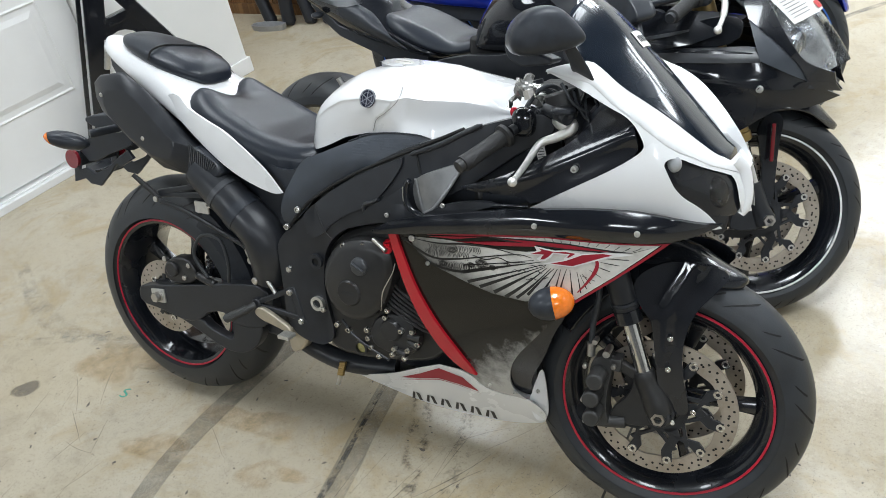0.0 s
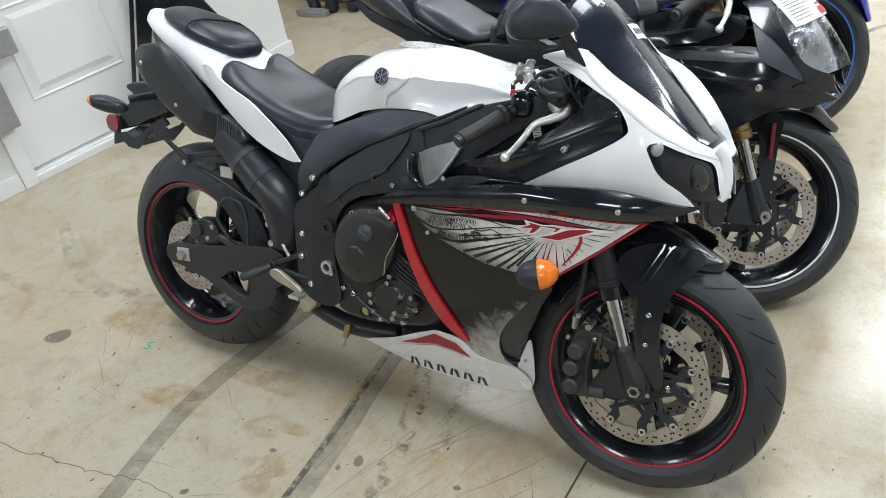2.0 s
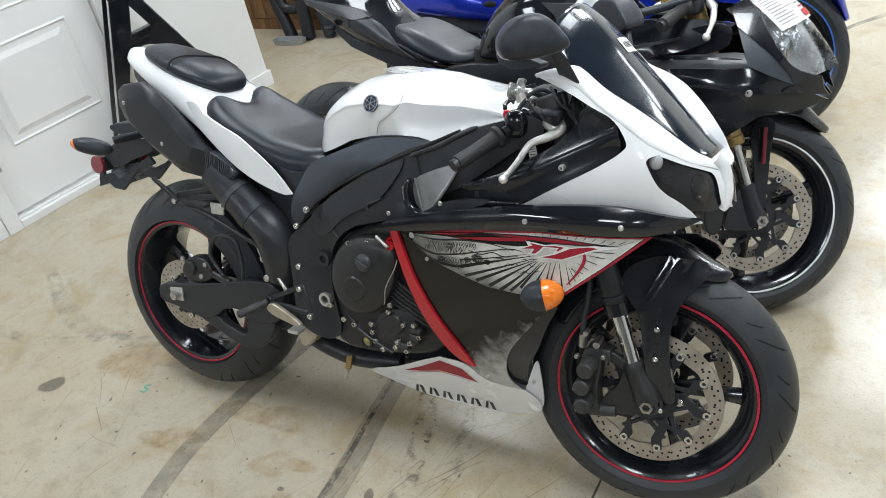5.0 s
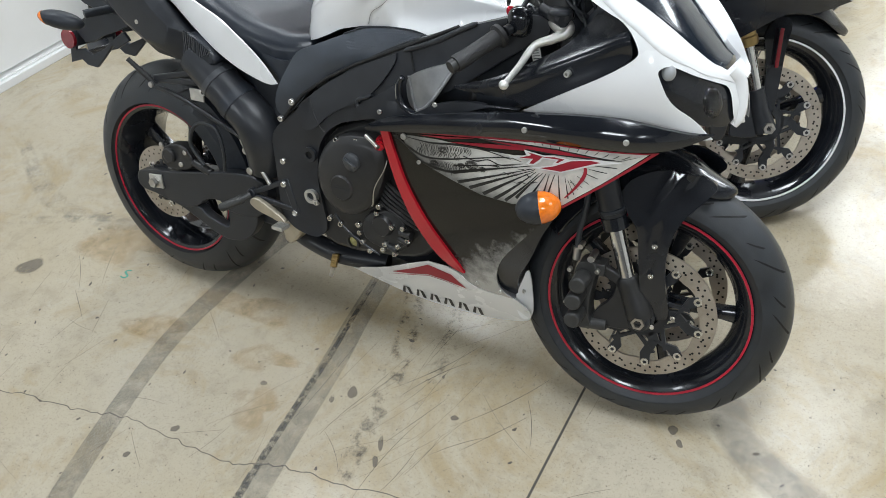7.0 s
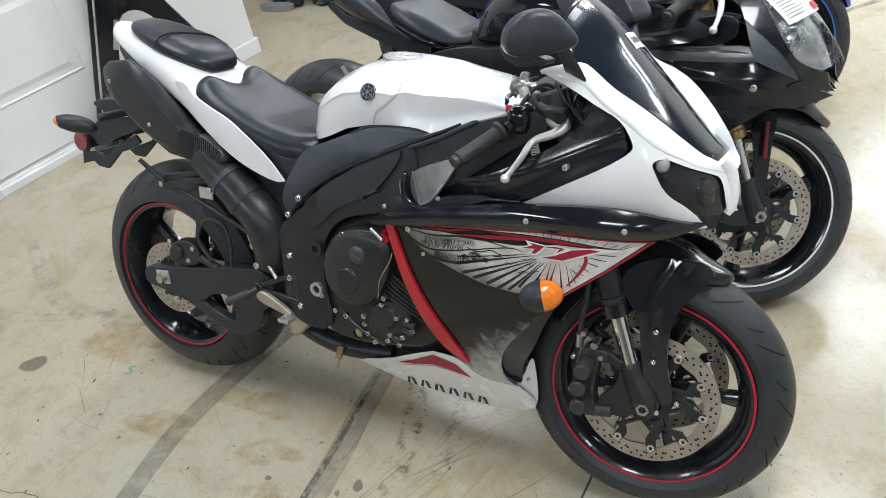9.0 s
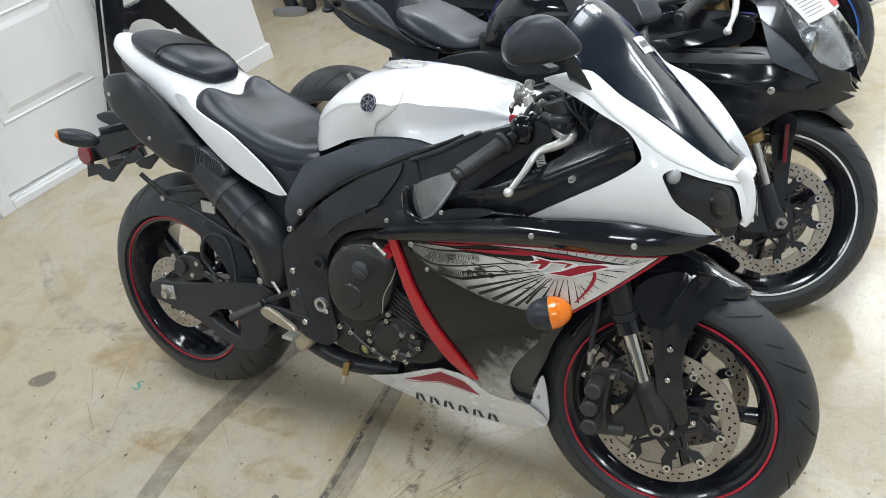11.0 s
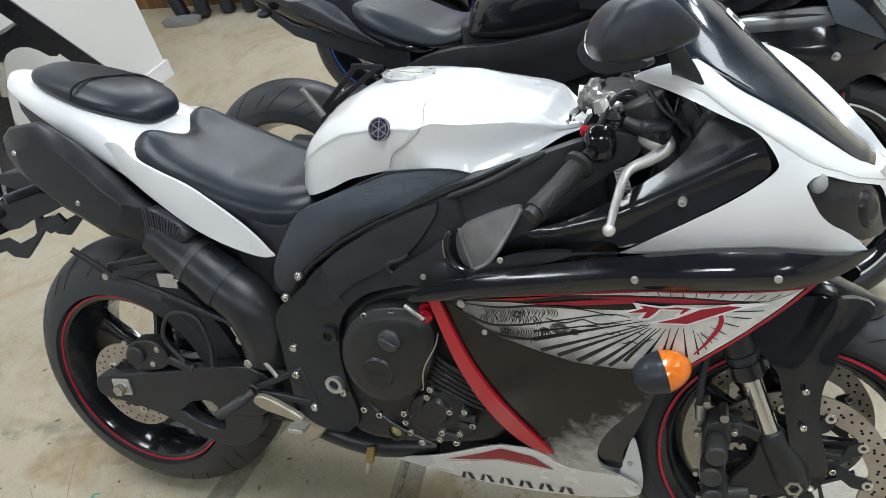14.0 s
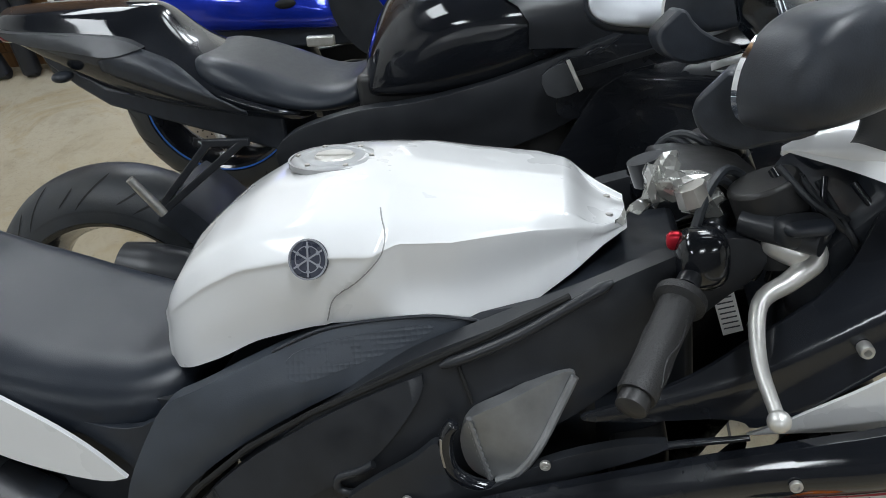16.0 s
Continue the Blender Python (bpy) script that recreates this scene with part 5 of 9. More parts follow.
def shoulder(s):
    """The nose's upper face, from the fold to the screen's edge."""
    rows = []
    for x in np.linspace(1.18, 1.534, 30):
        ye, ze, yf, zf = (table(x, NOSE_X, v, 0.012) for v in (NOSE_EDGE_Y, NOSE_EDGE_Z, NOSE_FOLD_Y, NOSE_FOLD_Z))
        yf = -nose_y(x, zf)
        off = 0.030 if s > 0 else 0.0
        tip = float(np.clip((x - 1.176) / 0.085, 0, 1)) ** 0.8
        ye, ze = yf + (ye - yf) * tip, zf + (ze - zf) * tip + 0.001
        ye, yf = ye + off, yf + off
        over = max(0.02, min(1.0, (1.46 - x) / 0.05, (x - 1.19) / 0.05))
        puff = 1 + (4.6 if s > 0 else 0.0) * math.sin(math.pi * float(np.clip((x - 1.30) / 0.25, 0, 1)))
        rows.append([(x, s * (ye - 0.004), ze - 0.008), (x, s * ye, ze), (x, s * (ye * 0.6 + yf * 0.4), ze * 0.6 + zf * 0.4 + 0.007 * puff * tip), (x, s * (ye * 0.2 + yf * 0.8), ze * 0.2 + zf * 0.8 + 0.006 * puff * tip), (x, s * (yf + 0.0012), zf + 0.0012)] + ([] if s > 0 else [(x, s * (off - nose_y(x, zf - 0.010 * over) + 0.0014), zf - 0.010 * over + 0.0004), (x, s * (off - nose_y(x, zf - 0.015 * over) - 0.003 * over + 0.0014 * (1 - over)), zf - 0.015 * over)]))
    return loft(rows, caps=False, closed=False)


for s in (-1, 1):
    top = part("nose_shoulder", shoulder(s), WHITE, nose, smooth=60)
    top.modifiers.new("solidify", "SOLIDIFY").thickness = 0.003
rings = []
for x in (1.440, 1.455, 1.470, 1.485, 1.500, 1.511, 1.522, 1.530, 1.536, 1.5395):
    zf = table(x, NOSE_X, NOSE_FOLD_Z, 0.012)
    wide = 0.016 - nose_y(x, zf)
    rings.append([(x, 0.015 + u * wide, zf + 0.0015 + 0.0125 * (1 - abs(u) ** 2.4)) for u in np.linspace(-1, 1, 15)])
part("nose_cap", loft(rings, caps=False, closed=False), WHITE, nose, smooth=80)
for s in (-1, 1):
    spine = bend([(1.516, s * 0.040, 0.846), (1.531, s * 0.030, 0.830), (1.539, s * 0.028, 0.804), (1.543, s * 0.029, 0.775), (1.541, s * 0.032, 0.752), (1.535, s * 0.035, 0.740)], 5)
    spine = [Vector((p.x - (0.035 if s > 0 else 0.0), p.y, p.z)) for p in spine]
    rings = []
    for i, p in enumerate(spine):
        d = (spine[min(i + 1, len(spine) - 1)] - spine[max(i - 1, 0)]).normalized()
        out = Vector((0.45, s * 0.85, 0.1))
        out = (out - d * out.dot(d)).normalized()
        w = d.cross(out)
        wide = float(np.interp(i, [0, 8, 18, 25], [0.013, 0.0125, 0.011, 0.008]))
        rings.append([p + w * (wide * math.cos(a)) + out * (0.0065 * math.sin(a)) for a in (2 * math.pi * k / 12 for k in range(12))])
    part("nose_blade", loft(rings), WHITE, nose, "white frame in front of the headlight", smooth=70)


def light_y(x, z):
    return nose_y(x, z) + 0.014


part("headlight_backing", loft([mirrored_ring(x, [(0, t), (w * 0.8, t), (w, (t + b_) / 2), (w * 0.8, b_), (0, b_)]) for x, w, b_, t in ((1.42, 0.120, 0.770, 0.850), (1.46, 0.100, 0.760, 0.840), (1.50, 0.070, 0.748, 0.815), (1.53, 0.030, 0.743, 0.797), (1.546, 0.010, 0.742, 0.785))]), BLACK, nose, "black inner headlight housing")
lamp_pts = [(1.404, 0.872), (1.430, 0.882), (1.478, 0.858), (1.510, 0.838), (1.530, 0.818), (1.540, 0.738), (1.484, 0.752), (1.432, 0.785), (1.411, 0.837)]
headlight = both("headlight", lamp_pts, light_y, BLACK, "black recessed headlight unit", thick=0.02, times=1, step=0.015)
for s in (-1, 1):
    part("headlight_lens", blob((1.494, s * 0.084, 0.792), (0.025, 0.018, 0.033), Euler((0, radians(-20), radians(-s * 35))).to_matrix().to_4x4()), CLEAR, headlight, "clear projector lens", m=None)
    part("projector", blob((1.472, s * 0.072, 0.797), (0.028, 0.019, 0.030)), REFLECTOR, headlight, "bright projector bowl")
    # pale plastic blob in place of the bright crescent reflected in the lens
    part("bulb_lens", blob((1.486, s * 0.080, 0.792), (0.016, 0.012, 0.020)), HAZEPLASTIC, headlight, "pale blob standing in for light caught in the lens")
    part("position_light", blob((1.428, s * 0.150, 0.857), (0.014, 0.010, 0.016)), HAZEPLASTIC, headlight, "small frosted position light")

# screen
SCREEN_EDGE = [(1.517, 0.037, 0.832), (1.488, 0.060, 0.850), (1.44, 0.077, 0.894), (1.40, 0.093, 0.926), (1.36, 0.107, 0.955), (1.315, 0.122, 0.981), (1.275, 0.137, 1.004), (1.235, 0.148, 1.032), (1.208, 0.138, 1.064), (1.193, 0.095, 1.112)]
SCREEN_CROWN = [(1.521, 0.836), (1.493, 0.858), (1.446, 0.907), (1.406, 0.949), (1.367, 0.988), (1.324, 1.032), (1.284, 1.076), (1.244, 1.112), (1.211, 1.135), (1.196, 1.143)]


SCREEN_EDGE = [(lifted(x, z)[0], y, lifted(x, z)[1]) for x, y, z in SCREEN_EDGE]
SCREEN_CROWN = [lifted(x, z) for x, z in SCREEN_CROWN]


def screen_at(row, u, lift=0.0):
    """A point of the windscreen: row along it from the nose, u from its right edge (-1) to its left (1)."""
    ex, ey, ez = (float(np.interp(row, range(10), [p[k] for p in SCREEN_EDGE])) for k in range(3))
    cx, cz = (float(np.interp(row, range(10), [p[k] for p in SCREEN_CROWN])) for k in range(2))
    k = 1 - abs(u) ** 2.1
    return (ex + (cx - ex) * k + lift * 0.7, ey * u + 0.016 * (1 + u), ez + (cz - ez) * k + lift)


rings = [[screen_at(r / 2, -1 + q / 8) for q in range(17)] for r in range(19)]
screen = part("windscreen", loft(rings, caps=False, closed=False), SMOKE, bike, "dark smoked windscreen", smooth=70)
sol = screen.modifiers.new("solidify", "SOLIDIFY")
sol.thickness = 0.003
part("price_sticker", loft([[screen_at(r, u, 0.0012) for u in (-0.10, 0.0, 0.1, 0.2, 0.3)] for r in (5.25, 5.6, 5.9)], caps=False, closed=False), PAPER, screen, "small white paper sticker with faint writing")
part("sticker_writing", join(*[loft([[screen_at(r, u, 0.0018) for u in (-0.04 + 0.06 * k, -0.005 + 0.06 * k)] for r in (5.45, 5.7)], caps=False, closed=False) for k in range(5)]), INK, screen, smooth=0)

# cockpit
def inner_y(x, z):
    """The cockpit panel: a rounded shoulder that rolls over a ridge into a hollow."""
    low = 0.752 + 0.60 * max(0.0, x - 1.16) + 0.004
    ridge = float(np.interp(x, [1.0, 1.06, 1.15, 1.25, 1.35], [0.774, 0.783, 0.812, 0.862, 0.912]))
    d = z - ridge - 0.004
    roll = 0.5 * (d + math.sqrt(d * d + 0.00012))
    return -0.186 + 0.16 * max(0.0, z - low) - 0.010 * math.exp(-((z - ridge) / 0.020) ** 2) + 0.55 * roll - 0.005 * math.sin(9.0 * (x - 1.0) + 18.0 * (z - 0.8))


both("inner_panel", [(0.985, 0.770), (1.072, 0.765), (1.148, 0.768), (1.160, 0.752), (1.246, 0.800), (1.322, 0.844), (1.366, 0.876), (1.368, 0.895), (1.356, 0.928), (1.318, 0.958), (1.285, 0.962), (1.270, 0.930), (1.235, 0.884), (1.18, 0.850), (1.13, 0.822), (1.09, 0.803), (1.05, 0.788)], inner_y, BLACK, "gloss black inner cockpit panel", thick=0.005, step=0.007)
bolt("fairing_screw", 1.25, -0.186, 0.838, 0.0085, bike, ALUMINIUM, h=0.012)
part("cockpit_shell", loft([mirrored_ring(x, [(0, zt), (w, zt - 0.03), (w, zb + 0.03), (0, zb)]) for x, w, zt, zb in ((1.20, 0.10, 0.90, 0.74), (1.28, 0.13, 0.99, 0.74), (1.36, 0.125, 0.975, 0.75), (1.42, 0.10, 0.93, 0.76), (1.48, 0.05, 0.86, 0.77))]), PLASTIC, bike, "black instrument cowl behind the screen", bevel=0.01)
part("instrument_panel", join(slab(rounded([(1.20, 0.99), (1.235, 1.03), (1.27, 1.0), (1.24, 0.96)], 1), -0.09, 0.09)), PLASTIC, bike, "black instrument cluster", bevel=0.006)
for i in range(3):
    part("cable", tube(bend([(1.19 + 0.02 * i, -0.115 + 0.01 * i, 0.985 - 0.012 * i), (1.22 + 0.015 * i, -0.125, 0.95 - 0.014 * i), (1.25 + 0.01 * i, -0.115, 0.93 - 0.02 * i), (1.28 + 0.008 * i, -0.08, 0.90 - 0.01 * i)], 5), 0.0035, 8), RUBBER, bike, "black cable")
rnd = random.Random(21)
for i in range(4):
    x0, z0 = 1.19 + 0.022 * i, 0.975 - 0.004 * i
    part("cable", tube(bend([(x0, -0.09 - rnd.uniform(0, 0.02), z0), (x0 + rnd.uniform(-0.01, 0.03), -0.108 - rnd.uniform(0, 0.015), z0 - 0.035), (x0 + rnd.uniform(-0.03, 0.03), -0.105, z0 - 0.075), (x0 + rnd.uniform(-0.02, 0.02), -0.08, z0 - 0.115)], 6), rnd.uniform(0.003, 0.0052), 10), BLACK, bike)
part("white_connector", blob((1.283, -0.128, 0.976), (0.006, 0.004, 0.006)), PAPER, bike)

# handlebars, levers, clamp: turned with the fork
for s in (-1, 1):
    end, inner = Vector((1.022, s * 0.262, 0.832)), Vector((1.098, s * 0.145, 0.893))
    d = (inner - end).normalized()
    bar = part("handlebar", tube([inner - d * 0.02, inner + d * 0.075], 0.011, 16), SATIN, bike, "black clip-on handlebar", m=STEER)
    part("clip_clamp", tube([(fork_at(0.905), s * 0.104, 0.888), (fork_at(0.905) - 0.012, s * 0.104, 0.925)], 0.036, 20), SATIN, bar, m=STEER)
    grip = tube([end + d * t for t in (0.006, 0.010, 0.03, 0.06, 0.09, 0.108, 0.112, 0.120, 0.122)], [0.0165, 0.0175, 0.0165, 0.0165, 0.017, 0.0175, 0.024, 0.024, 0.018], 20)
    part("grip", grip, GRIP, bar, "ribbed black rubber grip", m=STEER)
    ribs = [tube(bend([end + d * (0.02 + 0.01 * k) + (d.cross(Vector((0, 0, 1))).normalized() * math.cos(q) + Vector((0, 0, 1)) * math.sin(q)) * 0.0168 for k, q in ((0, a), (2, a + 0.5), (5, a + 0.1), (8, a + 0.6))], 4), 0.0011, 6) for a in (0, 0.9, 1.8, 2.7, 3.6, 4.5, 5.4)]
    part("grip_ribs", join(*ribs), GRIP, bar, m=STEER)
    part("bar_end", tube([end - d * 0.008, end - d * 0.006, end + d * 0.008], [0.010, 0.0135, 0.0135], 16), ENGINE, bar, "dark metal bar end", m=STEER)
    part("switch_box", blob(inner + d * 0.012 + Vector((0.004, 0, 0.004)), (0.025, 0.022, 0.030), power=0.72), BLACK, bar, "gloss black switch housing", m=STEER)
    for q in (0.030, 0.040, 0.050):
        part("housing_rib", tube([inner + d * (q - 0.006), inner + d * (q - 0.003), inner + d * (q - 0.001), inner + d * q], [0.017, 0.020, 0.020, 0.017], 18), BLACK, bar, m=STEER)
    if s < 0:
        part("kill_switch", blob(inner + d * 0.018 + Vector((-0.022, 0.0, 0.020)), (0.008, 0.006, 0.009), power=0.7), REDANO, bar, "red engine stop switch", m=STEER)
        lev = bend([(1.190, -0.118, 0.918), (1.214, -0.124, 0.912), (1.220, -0.134, 0.900), (1.196, -0.148, 0.886), (1.167, -0.165, 0.873), (1.158, -0.212, 0.843), (1.160, -0.278, 0.826)], 5)
        lev = [STEER.inverted() @ p for p in lev]
        lever = part("brake_lever", tube(lev, list(np.interp(range(len(lev)), [0, 5, 10, 16, 24, 30], [0.011, 0.0125, 0.0115, 0.0092, 0.0068, 0.0056])), 14), LEVER, bar, "silver brake lever with a ball end", m=STEER)
        part("lever_root", blob((1.198, -0.124, 0.909), (0.024, 0.016, 0.013), Euler((0, radians(20), radians(-30))).to_matrix().to_4x4(), power=0.75), LEVER, bar, "broad silver root of the brake lever")
    else:
        lev = bend([(1.195, 0.158, 0.912), (1.205, 0.182, 0.900), (1.150, 0.25, 0.83)], 5)
        lever = part("clutch_lever", tube(lev, [0.011, 0.011, 0.01, 0.009, 0.009, 0.008, 0.008, 0.007, 0.006, 0.006, 0.006], 14), LEVER, bar, "silver clutch lever", m=STEER)
    part("lever_ball", blob(lev[-1], (0.0095, 0.0095, 0.0095)), LEVER, bar, m=STEER)
    master = part("master_cylinder", join(tube([(1.150, s * 0.118, 0.928), (1.205, s * 0.165, 0.918)], 0.013, 14), blob((1.192, s * 0.150, 0.926), (0.024, 0.016, 0.014), power=0.6)), SATIN, bar, "black brake master cylinder", m=STEER)
    part("lever_cover", blob((1.194, s * 0.158, 0.932), (0.022, 0.018, 0.007), power=0.7), PLASTIC, bar, m=STEER)
    part("throttle_cable", join(*[tube(bend([inner + d * 0.02 + Vector((-0.01, 0, 0.01)), inner + d * 0.06 + Vector((0.0, 0, 0.045)), Vector((1.16, s * 0.07, 0.96 - 0.02 * i)), Vector((1.20, s * 0.09, 0.90)), Vector((1.17, s * 0.08, 0.80))], 5), 0.0048, 8) for i in range(2)]), RUBBER, bar, m=STEER)
part("top_clamp", join(slab(rounded([(1.09, 0.945), (1.10, 0.968), (1.20, 0.948), (1.195, 0.925)], 1), -0.07, 0.07), tube([(fork_at(0.95), -0.104, 0.925), (fork_at(0.95) - 0.012, -0.104, 0.962)], 0.034, 20), tube([(fork_at(0.95), 0.104, 0.925), (fork_at(0.95) - 0.012, 0.104, 0.962)], 0.034, 20)), ENGINE, bike, "dark cast top fork clamp", bevel=0.004, m=STEER)
part("ignition_lock", tube([(1.09, 0, 0.94), (1.083, 0, 0.966)], 0.020, 18), SATIN, bike, "black ignition lock", m=STEER)
part("fork_cap", tube([(1.112, -0.100, 0.945), (1.106, -0.100, 0.962)], [0.017, 0.015], 8), STEEL, bike, "steel fork cap", m=STEER)


def crumpled(c, radii, seed):
    """A crushed scrap of film with sharp folds."""
    rnd = random.Random(seed)
    bm = bmesh.new()
    bmesh.ops.create_icosphere(bm, subdivisions=2, radius=1)
    for v in bm.verts:
        k = rnd.uniform(0.55, 1.15)
        v.co = Vector((c[0] + v.co.x * radii[0] * k, c[1] + v.co.y * radii[1] * k, c[2] + v.co.z * radii[2] * k))
    return bm


part("key_wrap", join(crumpled((1.106, -0.080, 0.962), (0.030, 0.022, 0.016), 3), crumpled((1.086, -0.076, 0.960), (0.014, 0.018, 0.026), 5), crumpled((1.10, -0.066, 0.978), (0.014, 0.010, 0.016), 11), crumpled((1.128, -0.09, 0.945), (0.022, 0.018, 0.018), 8), loft([[Vector((1.085, -0.088, 0.955)).lerp(Vector((1.046, -0.05, 0.915)), t) + Vector((0.004 * math.sin(9 * t), 0.010 * u, 0.006 * math.cos(14 * t + 2 * u))) for u in (-1, -0.3, 0.4, 1)] for t in np.linspace(0, 1, 9)], caps=False, closed=False)), FOIL, bike, "crumpled clear film round the fork cap", smooth=0)
lab = part("warning_label", sheet([(1.134, 0.858), (1.154, 0.862), (1.164, 0.818), (1.145, 0.813)], lambda x, z: -0.112, 0.0008, 0.05), PAPER, bike, "white caution label with small print")
part("label_lines", join(*[sheet([(1.1370 + 0.0014 * i, 0.8540 - 0.0054 * i), (1.1520 + 0.0014 * i, 0.8570 - 0.0054 * i), (1.1520 + 0.0014 * i, 0.8554 - 0.0054 * i), (1.1370 + 0.0014 * i, 0.8524 - 0.0054 * i)], lambda x, z: -0.1128, 0, 0.05) for i in range(7)]), INK, lab, smooth=0)

# mirrors
for s in (-1, 1):
    rim = rounded([(1.131, 1.090), (1.138, 1.114), (1.158, 1.138), (1.194, 1.149), (1.222, 1.141), (1.246, 1.115), (1.267, 1.087), (1.260, 1.070), (1.219, 1.057), (1.174, 1.050), (1.142, 1.052), (1.131, 1.070)], 2)
    mid_x, mid_z, lean = 1.196, 1.096, Vector((0.55, -0.82, 0.10)).normalized()
    rings = []
    for k, d in ((0.86, -0.030), (0.90, -0.029), (0.91, -0.020), (0.92, 0.006), (0.89, 0.022), (0.82, 0.030), (0.66, 0.036), (0.36, 0.039), (0.10, 0.040)):
        ring = []
        for x, z in rim:
            px, pz = mid_x + (x - mid_x) * k, mid_z + (z - mid_z) * k
            p = Vector((px + 0.006, -0.232 + 0.52 * (px - mid_x), pz)) + lean * d
            ring.append((p.x, -s * p.y, p.z))
        rings.append(ring)
    mir = part("mirror", loft(rings), PLASTIC, bike, "matt black wing mirror housing", subsurf=1)
    glass_rim = [(mid_x + (x - mid_x) * 0.80, mid_z + (z - mid_z) * 0.80) for x, z in rim]
    part("mirror_glass", loft([[((Vector((x, -0.238 + 0.52 * (x - mid_x), z)) - lean * d).x, -s * (Vector((x, -0.238 + 0.52 * (x - mid_x), z)) - lean * d).y, (Vector((x, -0.238 + 0.52 * (x - mid_x), z)) - lean * d).z) for x, z in glass_rim] for d in (0.026, 0.0315)]), MIRROR, mir)
    fin = rounded([(1.103, 1.066), (1.118, 1.080), (1.136, 1.096), (1.150, 1.070), (1.175, 1.052), (1.205, 1.042), (1.196, 1.032), (1.160, 1.028), (1.142, 1.025), (1.120, 1.034), (1.108, 1.046)], 1)
    part("mirror_skirt", loft([[(x + (0.010 if k else 0), s * (0.196 - 0.03 * k), z) for x, z in fin] for k in (0, 1)]), PLASTIC, mir, "black skirt under the mirror housing", bevel=0.006)
    rings = []
    for k in np.linspace(0, 1, 9):
        c = Vector((1.238, s * 0.205, 1.068)).lerp(Vector((1.256, s * 0.162, 1.004)), k)
        along, across = Vector((0.72, 0.0, 0.69)).lerp(Vector((0.90, 0.0, -0.43)), k ** 1.5).normalized(), Vector((0.25, s * 0.80, 0.50)).normalized()
        la, lw = 0.012 + 0.013 * k ** 2.2, 0.013
        rings.append([tuple(c + along * (la * math.cos(q)) + across * (lw * math.sin(q))) for q in np.linspace(0, 2 * math.pi, 16, endpoint=False)])
    part("mirror_stalk", loft(rings), PLASTIC, mir)

# front indicators
for s in (-1, 1):
    turn = Euler((0, radians(-12), radians(-s * 22))).to_matrix().to_4x4()
    ind = part("indicator", blob((1.224, s * 0.232, 0.569), (0.0465, 0.032, 0.034), turn), PLASTIC, bike, "black indicator body")
    lens = blob((0, 0, 0), (0.0475, 0.0325, 0.0345), None, segments=28, rings=20)
    bmesh.ops.bisect_plane(lens, geom=lens.verts[:] + lens.edges[:] + lens.faces[:], plane_co=(0.004, 0, 0), plane_no=(1, 0, 0), clear_inner=True)
    part("indicator_lens", lens, AMBER, ind, "orange indicator lens", m=Matrix.Translation((1.224, s * 0.232, 0.569)) @ turn)
    part("lens_seam", weld(lathe([(0.0320, 0), (0.0338, 0), (0.0338, 0.0016), (0.0320, 0.0016)], (0, 0, 0), 28, axis="z", closed=True)), PLASTIC, ind, m=Matrix.Translation((1.224, s * 0.232, 0.569)) @ turn @ Matrix.Translation((0.0030, 0, 0)) @ Matrix.Rotation(radians(90), 4, "Y") @ Matrix.Diagonal((1.04, 0.98, 1, 1)))

# tank
TANK = [  # x, top, half width at the shoulder, shoulder height, widest, its height, bottom half width, bottom
    (0.553, 0.852, 0.070, 0.848, 0.096, 0.838, 0.104, 0.792), (0.566, 0.892, 0.080, 0.882, 0.116, 0.856, 0.122, 0.794), (0.592, 0.928, 0.086, 0.916, 0.134, 0.876, 0.138, 0.802),
    (0.632, 0.957, 0.090, 0.946, 0.150, 0.902, 0.149, 0.818), (0.682, 0.980, 0.094, 0.970, 0.162, 0.926, 0.157, 0.842), (0.755, 0.992, 0.096, 0.982, 0.170, 0.938, 0.162, 0.860),
    (0.81, 0.989, 0.100, 0.978, 0.172, 0.938, 0.164, 0.862), (0.87, 0.977, 0.102, 0.966, 0.166, 0.926, 0.160, 0.862), (0.93, 0.964, 0.102, 0.955, 0.156, 0.914, 0.152, 0.862),
    (0.985, 0.953, 0.100, 0.945, 0.142, 0.908, 0.142, 0.880), (1.018, 0.947, 0.094, 0.938, 0.128, 0.910, 0.130, 0.892), (1.030, 0.930, 0.088, 0.920, 0.116, 0.908, 0.118, 0.897), (1.048, 0.915, 0.08, 0.907, 0.100, 0.903, 0.104, 0.899), (1.076, 0.909, 0.08, 0.907, 0.100, 0.903, 0.104, 0.899)]
SEAM_Z = [0.860, 0.893, 0.910, 0.932, 0.952, 0.972, 1.0]
SEAM_X = [0.765, 0.778, 0.804, 0.829, 0.837, 0.838, 0.832]
RIDGE_X = [0.56, 0.70, 0.80, 0.84, 0.90, 0.98, 1.02, 1.05, 1.076]
RIDGE_Y = [0.0, 0.0, 0.0, 0.164, 0.157, 0.132, 0.106, 0.076, 0.040]
RIDGE_Z = [0.0, 0.0, 0.0, 0.944, 0.938, 0.936, 0.927, 0.912, 0.906]


